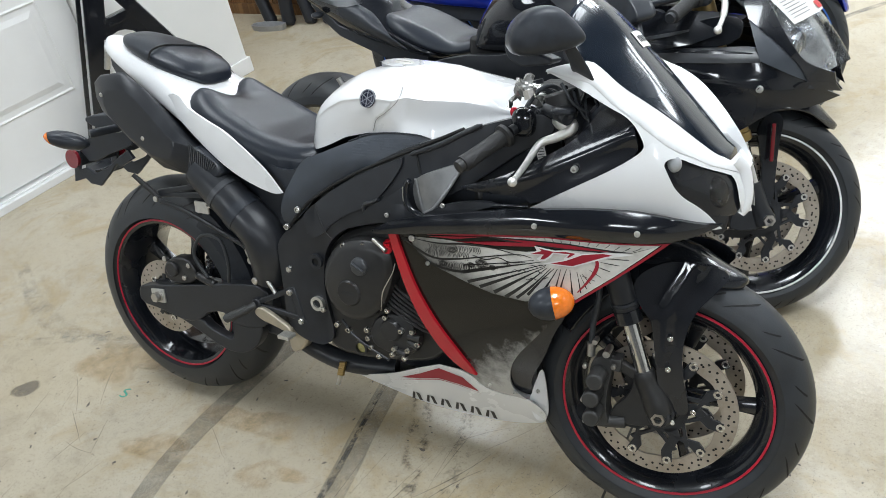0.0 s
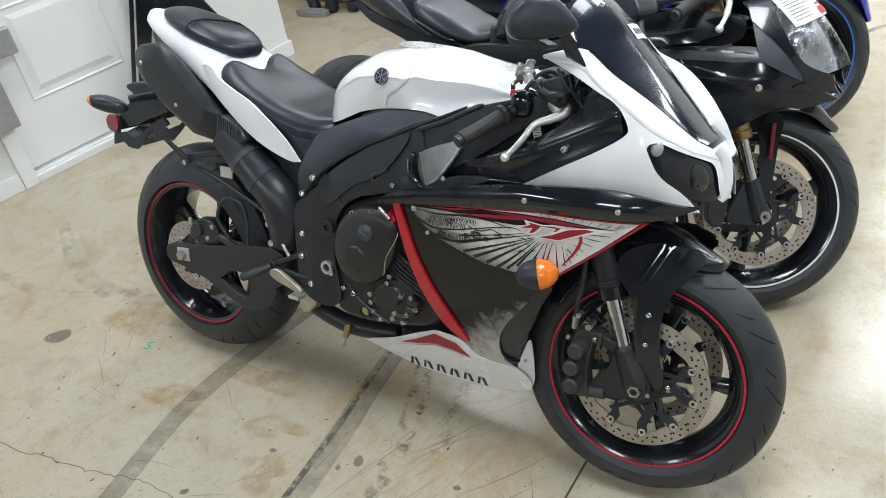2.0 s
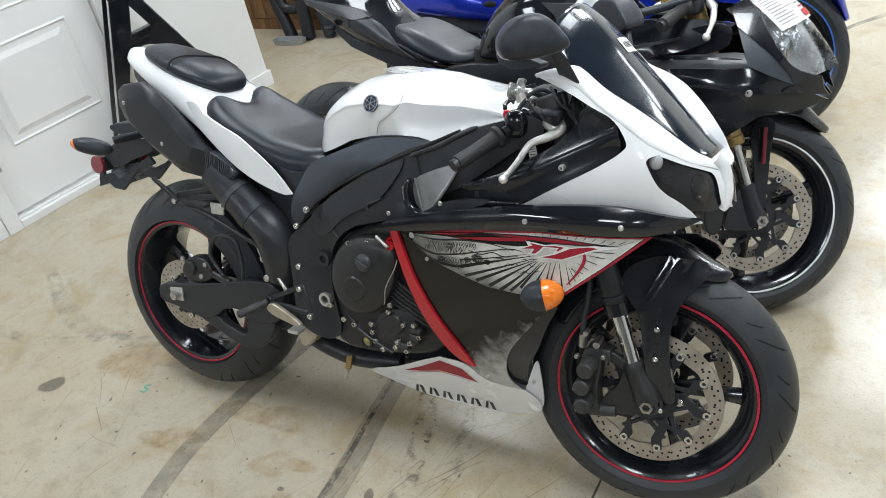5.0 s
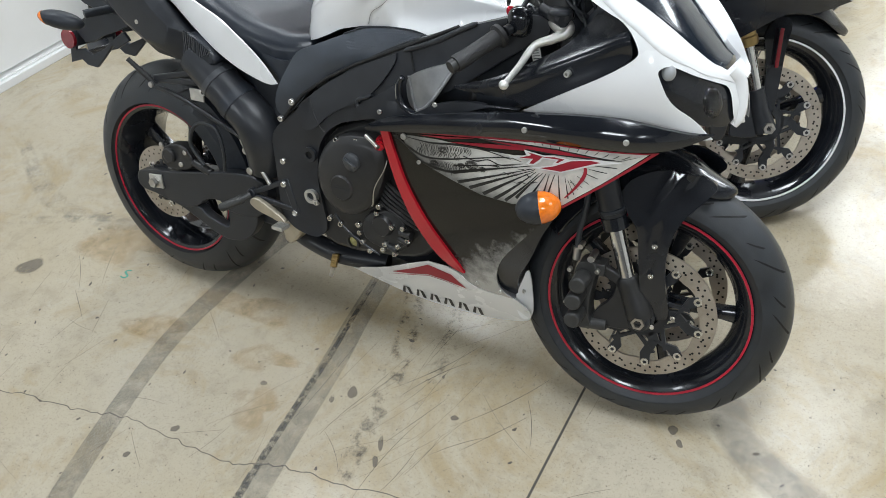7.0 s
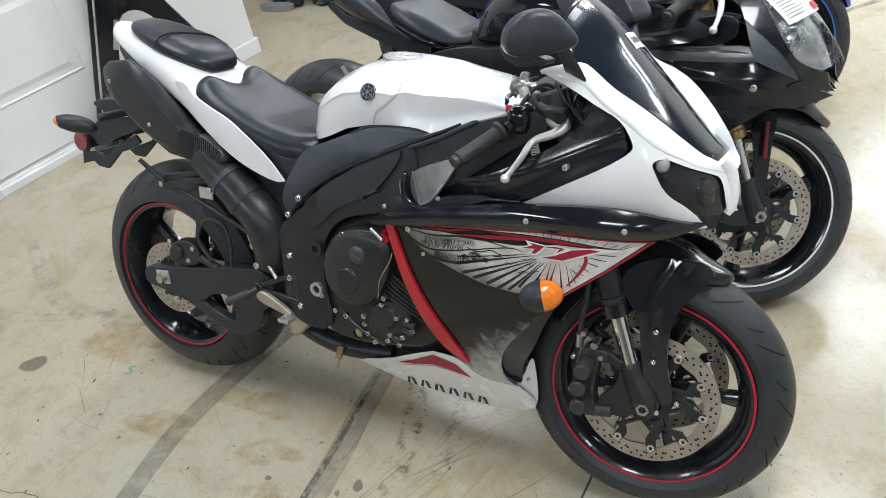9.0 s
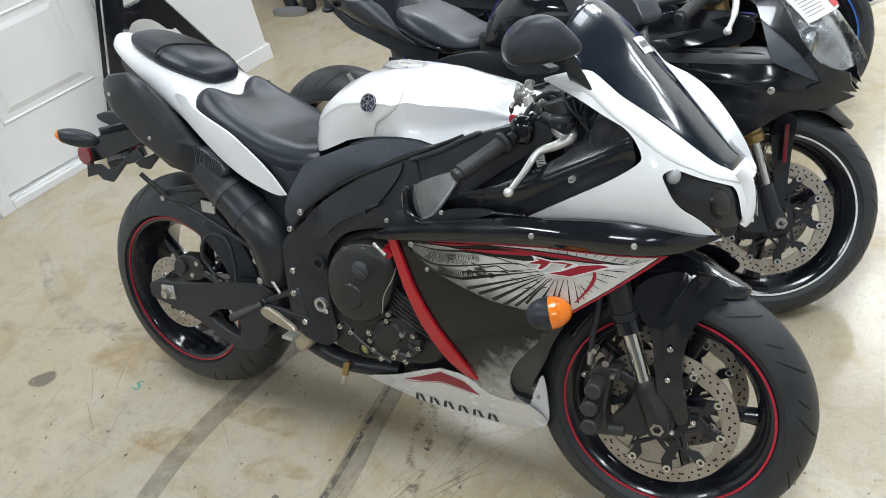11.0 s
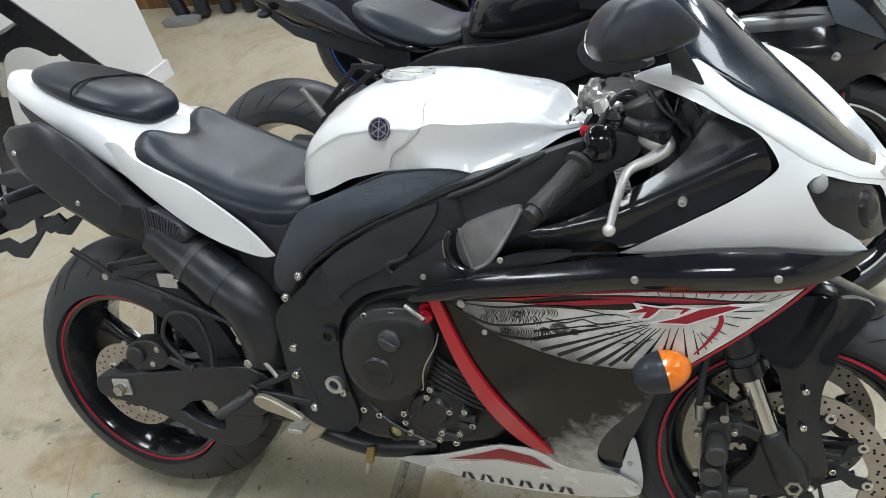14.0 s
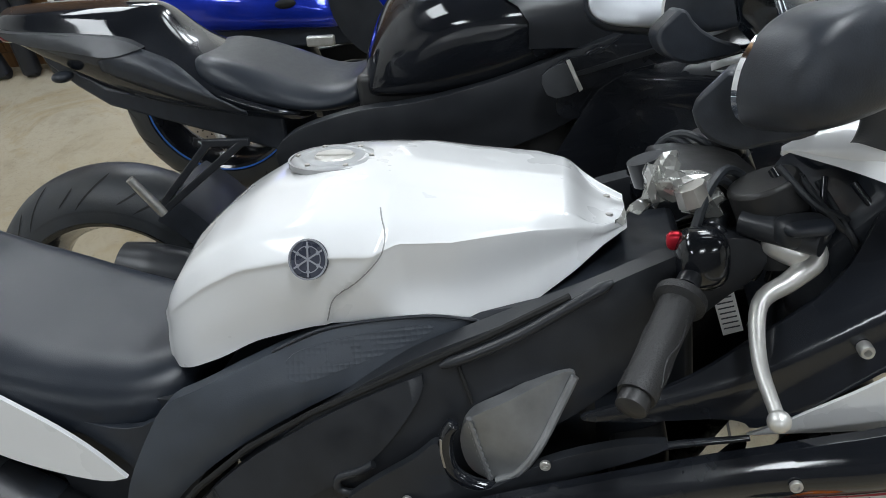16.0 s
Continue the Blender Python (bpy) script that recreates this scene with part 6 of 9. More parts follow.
def tank_section(x):
    """Right half of the tank at x, from the top middle down, as (y, z)."""
    xs = [r[0] for r in TANK]
    t, w, sh, m_, mh, bw, bz = (table(x, xs, [r[k] for r in TANK], 0.008) for k in (1, 2, 3, 4, 5, 6, 7))
    rear = [(0, t), (w * 0.6, t - 0.002), (w, sh), ((w + m_) / 2 + 0.008, (sh + mh) / 2 + 0.007), (m_, mh + 0.005), (m_ + 0.001, mh - 0.006), ((m_ + bw) / 2 + 0.003, (mh + bz) / 2), (bw, bz)]
    ry, rz = np.interp(x, RIDGE_X[3:], RIDGE_Y[3:]), np.interp(x, RIDGE_X[3:], RIDGE_Z[3:])
    zb = float(np.interp(x, [0.76, 0.83, 0.88, 0.92, 0.965, 1.007, 1.049, 1.076], [0.855, 0.860, 0.854, 0.845, 0.858, 0.877, 0.897, 0.900]))
    top = t - 0.003
    low = zb + 0.45 * (rz - zb)
    e = float(np.clip((x - 0.90) / 0.10, 0, 1))
    front = [(0, t), (ry * (0.45 + 0.17 * e), top), (ry * (0.60 + 0.20 * e), top - 0.002), (ry * (0.84 + 0.06 * e), (top + rz) / 2 + 0.003), (ry - 0.002, rz + 0.003), (ry, rz - 0.003), (ry - 0.005 * min(1.0, (1.076 - x) / 0.1), low), (ry + 0.004, zb)]
    k = float(np.clip((x - 0.815) / 0.04, 0, 1))
    k = k * k * (3 - 2 * k)
    line = [Vector((a[0] * (1 - k) + b[0] * k, 0, a[1] * (1 - k) + b[1] * k)) for a, b in zip(rear, front)]
    out = []
    for p in bend(line, 6):
        y, z = p.x, p.z
        if y > 0.05:
            step = float(np.clip((np.interp(z, SEAM_Z, SEAM_X) - x) / 0.006 + 0.5, 0, 1))
            y += 0.004 * step * min(1.0, (y - 0.05) / 0.04)
            dip = float(np.clip((np.interp(x, [0.60, 0.668, 0.709, 0.76], [0.936, 0.950, 0.930, 0.890]) - z) / 0.06, 0, 1))
            dip = dip * dip * (3 - 2 * dip)
            y -= 0.0025 * dip * float(np.clip((0.80 - x) / 0.06, 0, 1)) * float(np.clip((z - 0.80) / 0.04, 0, 1))
        out.append((y, z))
    return out


stations = [0.553, 0.557, 0.563, 0.570, 0.578, 0.585] + list(np.arange(0.592, 0.74, 0.010)) + list(np.arange(0.74, 0.86, 0.0025)) + list(np.arange(0.86, 1.01, 0.010)) + list(np.arange(1.01, 1.075, 0.004)) + [1.076]
rings = []
for x in stations:
    half = tank_section(x)
    rings.append(mirrored_ring(x, [(0, half[0][1])] + [(max(y, 0.0005), z) for y, z in half[1:]] + [(half[-1][0] * 0.5, half[-1][1] - 0.002), (0, half[-1][1] - 0.002)]))
tank = part("fuel_tank", loft(rings), WHITE, bike, "pearl white fuel tank with creased flanks", smooth=30)
tank.location = (-0.014, 0.038, -0.009)


def tank_y(x, z):
    """The tank's right flank, for things set on it."""
    half = [p for p in tank_section(x) if p[0] > 0.05]
    return -float(np.interp(z, [p[1] for p in reversed(half)], [p[0] for p in reversed(half)]))


def on_tank(points, width, lift):
    """A thin bead along the tank's flank."""
    line = bend([(x, 0, z) for x, z in points], 8)
    return tube([(p.x, tank_y(p.x, p.z) - lift, p.z) for p in line], width, 6)


part("tank_seam", on_tank([(0.766, 0.866), (0.779, 0.893), (0.805, 0.910), (0.830, 0.932), (0.837, 0.946), (0.836, 0.958), (0.829, 0.970)], 0.0008, 0.0), PALESEAM, tank, "fine grey seam on the tank")
for y in (-0.030, 0.030):
    part("tank_screw", weld(lathe([(0.0001, 0.004), (0.004, 0.004), (0.0048, 0.0)], (1.058, y, 0.9085), 12, axis="z")), STEEL, tank)
slope = math.atan2(tank_y(0.762, 0.955) - tank_y(0.762, 0.923), 0.032)
swing = math.atan2(tank_y(0.780, 0.939) - tank_y(0.744, 0.939), 0.036)
seat_on = Matrix.Translation((0.762, tank_y(0.762, 0.939), 0.939)) @ Matrix.Rotation(swing, 4, "Z") @ Matrix.Rotation(-slope, 4, "X")
badge = part("tank_badge", disc_y(0, 0.003, 0, 0.0205, 0.0042, 32, 0.12), BADGEBLUE, tank, "round dark badge with a silver star", m=seat_on)
part("badge_ring", join(ring_mesh((0, 0, 0), 0.0188, 0.0205, -0.0010, -0.0022, 40), ring_mesh((0, 0, 0), 0.0128, 0.0136, -0.0010, -0.0020, 40)), BADGEGREY, tank, m=seat_on)
part("badge_star", join(*[beam((-0.0175 * math.cos(a), -0.0017, -0.0175 * math.sin(a)), (0.0175 * math.cos(a), -0.0017, 0.0175 * math.sin(a)), 0.0017, 0.0008, up=(0, 1, 0)) for a in (math.pi / 2, math.pi / 6, 5 * math.pi / 6)],
                       *[beam((0.012 * math.cos(a - 0.16), -0.0017, 0.012 * math.sin(a - 0.16)), (0.012 * math.cos(a + 0.16), -0.0017, 0.012 * math.sin(a + 0.16)), 0.0014, 0.0008, up=(0, 1, 0)) for a in (k * math.pi / 3 + math.pi / 6 for k in range(6))]), BADGEGREY, tank, smooth=0, m=seat_on)
tilt = Matrix.Translation((0.752, 0, 0.9895)) @ Matrix.Rotation(radians(4), 4, "Y")
cap = part("fuel_cap", weld(lathe([(0.0001, 0.0030), (0.034, 0.0034), (0.037, 0.0024), (0.039, 0.0034), (0.048, 0.0028), (0.051, 0.0004), (0.051, -0.006)], (0, 0, 0), 48, axis="z")), GREYTIN, tank, "flush round silver fuel filler cap", m=tilt)
part("cap_well", weld(lathe([(0.051, 0.0022), (0.0535, 0.0022), (0.0535, -0.004)], (0, 0, 0), 48, axis="z")), PALESEAM, tank, m=tilt)
part("cap_flap", join(weld(lathe([(0.0001, 0.0050), (0.022, 0.0050), (0.024, 0.0030)], (0, 0, 0), 32, axis="z")), beam((-0.021, 0, 0.0054), (0.021, 0, 0.0054), 0.010, 0.0016)), ALUMINIUM, tank, m=tilt)
for k in range(6):
    a = 2 * math.pi * k / 6
    part("cap_screw", weld(lathe([(0.0001, 0.0048), (0.003, 0.0048), (0.0035, 0.002)], (0.0435 * math.cos(a), 0.0435 * math.sin(a), 0), 10, axis="z")), STEEL, tank, m=tilt)
part("tank_sticker", sheet([(0.655, 0.955), (0.668, 0.962), (0.672, 0.952), (0.660, 0.945)], lambda x, z: 0.02, 0.001, 0.05), INKRED, tank, "small red and white sticker on the tank")
# seats and tail
TAIL = [(-0.212, 1.022, 0.018, 1.004, 0.022, 0.990), (-0.19, 1.024, 0.040, 1.006, 0.048, 0.985), (-0.12, 1.010, 0.072, 0.990, 0.080, 0.955), (-0.03, 0.990, 0.096, 0.965, 0.102, 0.915), (0.06, 0.965, 0.114, 0.935, 0.122, 0.870),
        (0.14, 0.940, 0.128, 0.905, 0.138, 0.832), (0.20, 0.895, 0.138, 0.872, 0.148, 0.806), (0.27, 0.850, 0.146, 0.842, 0.156, 0.780)]
rings = [mirrored_ring(x, [(0, t), (w * 0.7, t - 0.004), (w, sh), (lw, (sh + lz) / 2), (lw * 0.98, lz), (lw * 0.6, lz - 0.004), (0, lz - 0.004)]) for x, t, w, sh, lw, lz in TAIL]
tail = part("tail_cowl", loft(rings), WHITE, bike, "pearl white tail cowl", subsurf=2)
both("tail_side", [(0.12, 0.900), (0.12, 0.856), (0.179, 0.832), (0.251, 0.780), (0.324, 0.734), (0.385, 0.707), (0.47, 0.682), (0.499, 0.688), (0.499, 0.688), (0.457, 0.738), (0.395, 0.786), (0.33, 0.824), (0.27, 0.846), (0.206, 0.872), (0.17, 0.90)], lambda x, z: -table(x, [0.1, 0.15, 0.2, 0.3, 0.4, 0.5], [0.120, 0.137, 0.149, 0.159, 0.163, 0.162]) + 0.55 * max(0.0, z - (0.905 - 0.42 * (x - 0.12))), WHITE, "pearl white tail side spear", thick=0.006, bevel=0.003)
part("seat_lock", join(tube([(0.128, -0.024, 0.930), (0.146, -0.024, 0.948)], 0.016, 20), ), STEEL, tail, "round steel seat lock", bevel=0.002)
part("lock_core", tube([(0.146, -0.024, 0.947), (0.149, -0.024, 0.951)], [0.010, 0.009], 16), SATIN, tail)
PILLION = [(-0.118, 1.028, 0.030, 1.018, 1.006), (-0.10, 1.034, 0.060, 1.016, 0.998), (-0.045, 1.029, 0.080, 1.002, 0.975), (0.03, 1.013, 0.094, 0.983, 0.948), (0.09, 0.997, 0.095, 0.965, 0.930), (0.145, 0.977, 0.085, 0.948, 0.918), (0.178, 0.953, 0.062, 0.934, 0.908), (0.188, 0.938, 0.035, 0.926, 0.908)]
rings = [mirrored_ring(x, [(0, t), (w * 0.55, t - 0.001), (w * 0.9, sh + 0.01), (w, sh), (w * 0.95, lz), (0, lz)]) for x, t, w, sh, lz in PILLION]
pill = part("pillion_seat", loft(rings), LEATHER, bike, "black vinyl pillion seat with a stitched strap", subsurf=2)
strap = [[(x, y * w, z) for x, w, z in ((0.075, 1, 0), )] for y in (1,)]
part("seat_seam", tube(bend([(0.035, -0.096, 0.975), (0.040, -0.084, 0.999), (0.050, -0.045, 1.0075), (0.072, 0.0, 1.0025), (0.098, 0.045, 0.993), (0.118, 0.088, 0.960)], 6), 0.0025, 8), GROOVE, pill, "curved seam across the pillion seat")
SEAT_LINE = [(0.212, 0.0), (0.190, 0.030), (0.168, 0.065), (0.163, 0.095), (0.178, 0.124), (0.215, 0.141), (0.28, 0.149), (0.36, 0.153), (0.44, 0.150), (0.50, 0.139), (0.545, 0.118), (0.570, 0.085), (0.580, 0.045), (0.582, 0.0)]


def seat_mesh():
    """A puffed cushion over a heart-shaped plan."""
    full = rounded(SEAT_LINE + [(x, -y) for x, y in reversed(SEAT_LINE[1:-1])], 2)
    bm = bmesh.new()
    bm.faces.new([bm.verts.new((x, y, 0)) for x, y in full])
    for axis, lo, hi in ((0, 0.16, 0.59), (1, -0.165, 0.165)):
        for k in range(1, int((hi - lo) / 0.011)):
            co, no = Vector((0, 0, 0)), Vector((0, 0, 0))
            co[axis], no[axis] = lo + k * 0.011, 1
            bmesh.ops.bisect_plane(bm, geom=bm.verts[:] + bm.edges[:] + bm.faces[:], plane_co=co, plane_no=no, dist=1e-5)
    a = np.array(full)
    b = np.roll(a, -1, axis=0)
    span = b - a
    border = [e for e in bm.edges if len(e.link_faces) == 1]
    for v in bm.verts:
        p = np.array((v.co.x, v.co.y))
        t = np.clip(((p - a) * span).sum(1) / (span * span).sum(1), 0, 1)
        d = float(np.sqrt((((a + span * t[:, None]) - p) ** 2).sum(1)).min())
        x, y = v.co.x, abs(v.co.y)
        rim = float(np.interp(x, [0.16, 0.20, 0.30, 0.38, 0.46, 0.54, 0.58], [0.860, 0.850, 0.815, 0.786, 0.758, 0.750, 0.764]))
        mid = table(x, [0.16, 0.21, 0.25, 0.30, 0.40, 0.50, 0.55, 0.58], [0.893, 0.890, 0.882, 0.864, 0.822, 0.797, 0.797, 0.806])
        lobe = 0.024 * math.exp(-((x - 0.20) / 0.05) ** 2 - ((y - 0.085) / 0.05) ** 2)
        t = min(1.0, d / 0.055)
        v.co.z = rim + (mid + lobe - rim) * (0.15 + 0.85 * math.sqrt(max(0.0, 1 - (1 - t) ** 2)))
    skirt = bmesh.ops.extrude_edge_only(bm, edges=border)
    for v in skirt["geom"]:
        if isinstance(v, bmesh.types.BMVert):
            v.co.z -= 0.034
            v.co.y *= 0.97
    return bm


part("rider_seat", seat_mesh(), LEATHER, bike, "black vinyl rider's seat with a heart-shaped rear", smooth=70)
both("seat_rail_cover", [(0.40, 0.775), (0.50, 0.735), (0.56, 0.76), (0.60, 0.79), (0.62, 0.74), (0.57, 0.66), (0.50, 0.60), (0.46, 0.60), (0.50, 0.66), (0.50, 0.695), (0.44, 0.745)], lambda x, z: -0.145, PLASTIC, "black side cover under the seat", thick=0.01)

# number plate hanger, rear lights
hanger_plate = part("plate_hanger", slab(rounded([(-0.10, 0.80), (-0.20, 0.805), (-0.315, 0.792), (-0.32, 0.770), (-0.24, 0.752), (-0.10, 0.765)], 1), -0.05, 0.05), PLASTIC, bike, "black bent-metal number plate hanger", bevel=0.004)
for s in (-1, 1):
    part("hanger_cheek", slab([(-0.345, 0.700), (-0.265, 0.745), (-0.120, 0.765), (-0.105, 0.730), (-0.150, 0.712), (-0.215, 0.690), (-0.262, 0.668), (-0.300, 0.660)], s * 0.072, s * 0.064), PLASTIC, hanger_plate, bevel=0.002)
    part("hanger_fret", slab([(-0.362, 0.690), (-0.335, 0.690), (-0.350, 0.632), (-0.315, 0.640), (-0.284, 0.626), (-0.225, 0.650), (-0.165, 0.692), (-0.128, 0.712), (-0.108, 0.690), (-0.165, 0.660), (-0.182, 0.668), (-0.222, 0.630), (-0.268, 0.590), (-0.310, 0.592), (-0.330, 0.606), (-0.382, 0.590)], s * 0.074, s * 0.064), PLASTIC, hanger_plate, "black zigzag lower edge of the hanger", bevel=0.002)
part("hanger_bar", block(-0.366, -0.350, -0.07, 0.07, 0.64, 0.69), PLASTIC, hanger_plate, bevel=0.003)
part("under_tail", loft([mirrored_ring(x, [(0, z1), (w, z1), (w, z0), (0, z0)]) for x, w, z0, z1 in ((-0.19, 0.03, 0.94, 0.985), (-0.05, 0.075, 0.80, 0.925), (0.10, 0.09, 0.72, 0.86), (0.30, 0.10, 0.66, 0.79), (0.45, 0.11, 0.62, 0.74))]), PLASTIC, bike, "black under-tail tray", bevel=0.008)
for s in (-1, 1):
    turn = Euler((0, radians(14), radians(-s * 33))).to_matrix().to_4x4()
    at = Matrix.Translation((-0.248, s * 0.172, 0.752)) @ turn
    ri = part("rear_indicator", blob((0, 0, 0), (0.062, 0.027, 0.025), None), PLASTIC, bike, "black rear indicator with an amber tip", m=at)
    lens = blob((0, 0, 0), (0.0633, 0.028, 0.026), None, segments=28, rings=20)
    bmesh.ops.bisect_plane(lens, geom=lens.verts[:] + lens.edges[:] + lens.faces[:], plane_co=(-0.046, 0, -0.0), plane_no=(-0.85, 0.0, -0.5), clear_inner=True)
    part("indicator_tip", lens, AMBER, ri, m=at)
    part("indicator_stalk", tube([(-0.15, s * 0.06, 0.775), (-0.19, s * 0.14, 0.768)], 0.012, 12), PLASTIC, ri)
    part("side_reflector", join(tube([(-0.354, s * 0.082, 0.667), (-0.354, s * 0.091, 0.667)], [0.028, 0.028], 28)), REDLENS, bike, "round red side reflector")

# exhaust
for s in (-1, 1):
    muf = [(-0.103, 0.885), (-0.100, 0.922), (-0.075, 0.941), (0.008, 0.953), (0.060, 0.924), (0.122, 0.872), (0.192, 0.806), (0.236, 0.776), (0.226, 0.732), (0.206, 0.700), (0.118, 0.710), (0.01, 0.771), (-0.088, 0.850)]
    outer = muf
    mid_x, mid_z = 0.06, 0.83
    def hull(k, drop, y):
        return [(mid_x + (x - mid_x) * k, y, mid_z + (z - mid_z) * k - drop * max(0.0, 0.6 * (x - 0.06) + 0.9 * (z - 0.80))) for x, z in outer]
    muffler = part("muffler", loft([hull(0.66, 0.0, s * 0.1875), hull(0.69, 0.0, s * 0.187), hull(0.72, 0.0, s * 0.1855), hull(0.95, 0.0, s * 0.172), hull(0.985, 0.0, s * 0.168), hull(1.0, 0.0, s * 0.160), hull(1.0, 0.25, s * 0.13), hull(0.95, 0.5, s * 0.10)]), SATIN, bike, "matt black under-seat muffler", bevel=0.003)
    for x, z in ((-0.055, 0.894), (0.075, 0.790)):
        part("muffler_bolt", disc_y(x, -0.188, z, 0.006, 0.003, 12, 0.3) if s < 0 else disc_y(x, 0.192, z, 0.008, 0.004, 12, 0.3), STEEL, muffler)
    shield = part("heat_shield", slab(rounded([(0.200, 0.708), (0.215, 0.765), (0.240, 0.784), (0.318, 0.735), (0.314, 0.704), (0.25, 0.698)], 1), s * 0.175, s * 0.12), PLASTIC, bike, "ribbed black heat shield", bevel=0.008)
    part("shield_ribs", join(*[beam((0.222 + 0.012 * i, s * 0.1765, 0.712 + 0.003 * i), (0.225 + 0.014 * i, s * 0.1765, 0.786 - 0.0068 * i), 0.0028, 0.003, up=(0, 1, 0)) for i in range(7)], *[beam((0.228 + 0.012 * i, s * 0.1766, 0.716 + 0.003 * i), (0.231 + 0.014 * i, s * 0.1766, 0.782 - 0.0068 * i), 0.0028, 0.003, up=(0, 1, 0)) for i in range(6)]), GREYPANEL, shield)
    path = bend([(0.22, s * 0.145, 0.715), (0.29, s * 0.148, 0.665), (0.35, s * 0.148, 0.617), (0.40, s * 0.145, 0.575), (0.42, s * 0.138, 0.52), (0.405, s * 0.12, 0.44)], 5)
    pipe = part("exhaust_pipe", tube(path, list(np.interp(range(len(path)), [0, 5, 10, 15, 20, 25], [0.046, 0.050, 0.052, 0.056, 0.058, 0.05])), 24), SATIN, bike, "matt black exhaust pipe cover")
    part("pipe_band", tube([path[9], path[10], path[11]], [0.0535, 0.0545, 0.055], 24), PLASTIC, pipe)
    part("pipe_band", tube([path[5], path[6]], [0.0515, 0.0525], 24), GREYPANEL, pipe, "worn grey band on the pipe cover")

# passenger and rider foot controls
for s in (-1, 1):
    hanger = part("passenger_peg_hanger", join(beam((0.09, s * 0.175, 0.645), (0.262, s * 0.165, 0.682), 0.011, 0.014), beam((0.09, s * 0.175, 0.640), (0.276, s * 0.165, 0.654), 0.011, 0.014), beam((0.262, s * 0.165, 0.690), (0.278, s * 0.165, 0.648), 0.012, 0.016)), SATIN, bike, "black triangular passenger peg hanger", bevel=0.003)
    part("passenger_peg", tube([(0.098, s * 0.185, 0.628), (0.088, s * 0.190, 0.645), (0.046, s * 0.212, 0.696)], [0.008, 0.0072, 0.0058], 12), GRIP, hanger, "ribbed passenger foot peg")
    part("peg_ridges", join(*[tube([(0.087 - 0.005 * i, s * (0.190 + 0.0026 * i), 0.6465 + 0.0060 * i), (0.085 - 0.005 * i, s * (0.191 + 0.0026 * i), 0.6488 + 0.0060 * i)], 0.0084 - 0.0002 * i, 10) for i in range(9)]), GRIP, hanger)
    part("peg_bolt", disc_y(0.098, s * 0.19 - (0.004 if s < 0 else -0.002), 0.632, 0.008, 0.006, 10), STEEL, hanger)
    plate = part("footrest_plate", join(beam((0.386, s * 0.170, 0.380), (0.500, s * 0.165, 0.436), 0.012, 0.014), beam((0.392, s * 0.170, 0.374), (0.535, s * 0.165, 0.362), 0.012, 0.014), beam((0.503, s * 0.165, 0.445), (0.534, s * 0.165, 0.352), 0.014, 0.022), tube([(0.388, s * 0.160, 0.380), (0.388, s * 0.180, 0.380)], 0.014, 16)), SATIN, bike, "black forged footrest bracket", bevel=0.003)
    part("foot_peg", tube([(0.388, s * 0.180, 0.378), (0.378, s * 0.194, 0.372), (0.376, s * 0.197, 0.371), (0.338, s * 0.240, 0.353), (0.335, s * 0.243, 0.351)], [0.009, 0.009, 0.0115, 0.0115, 0.008], 14), CASTGREY, plate, "ribbed black rider foot peg")
    a, b_ = Vector((0.374, s * 0.199, 0.370)), Vector((0.340, s * 0.238, 0.354))
    part("peg_knurls", join(*[tube([a.lerp(b_, t), a.lerp(b_, t + 0.035)], 0.0126, 8) for t in np.arange(0.02, 0.95, 0.085)]), CASTGREY, plate)
    for x, z in ((0.501, 0.432), (0.530, 0.358), (0.388, 0.381)):
        bolt("footrest_bolt", x, -0.171 if s < 0 else 0.178, z, 0.0105, plate, h=0.008)
pedal = part("brake_pedal", slab(rounded([(0.388, 0.358), (0.396, 0.374), (0.416, 0.379), (0.450, 0.366), (0.508, 0.337), (0.500, 0.322), (0.455, 0.334), (0.410, 0.343)], 2), -0.190, -0.176), PALETIN, bike, "pale worn metal rear brake pedal", bevel=0.003)
part("pedal_pad", join(block(0.488, 0.522, -0.222, -0.190, 0.322, 0.331), *[block(0.490 + 0.0055 * i, 0.4930 + 0.0055 * i, -0.221, -0.191, 0.331, 0.333) for i in range(6)]), ALUMINIUM, pedal, "serrated silver pedal pad", bevel=0.0015, smooth=0)
part("brake_cylinder", join(tube([(0.380, -0.166, 0.512), (0.450, -0.168, 0.416)], 0.0055, 12), slab(rounded([(0.360, 0.528), (0.388, 0.520), (0.404, 0.494), (0.392, 0.482), (0.368, 0.505)], 1), -0.170, -0.158)), STEEL, bike, "steel rear brake rod and cylinder")
for x, z in ((0.382, 0.497), (0.388, 0.442)):
    part("rod_bolt", disc_y(x, -0.165, z, 0.010, 0.012, 12, 0.25), STEEL, bike)
part("cable_guide", join(tube(bend([(0.075, -0.16, 0.612), (0.13, -0.162, 0.606), (0.20, -0.160, 0.585), (0.31, -0.160, 0.545), (0.355, -0.160, 0.528), (0.372, -0.158, 0.50)], 5), 0.0065, 10)), SATIN, bike, "black brake line")
part("exhaust_joint", slab(rounded([(0.450, 0.312), (0.474, 0.296), (0.478, 0.258), (0.502, 0.256), (0.540, 0.298), (0.530, 0.325)], 1), -0.166, -0.120), PALETIN, bike, "pale heat-tinted exhaust joint", bevel=0.006)
part("seat_bracket", block(0.205, 0.252, -0.168, -0.162, 0.601, 0.633), ALUMINIUM, bike, "bare metal bracket", bevel=0.002)
bolt("bracket_bolt", 0.260, -0.166, 0.630, 0.0105, bike, h=0.010)
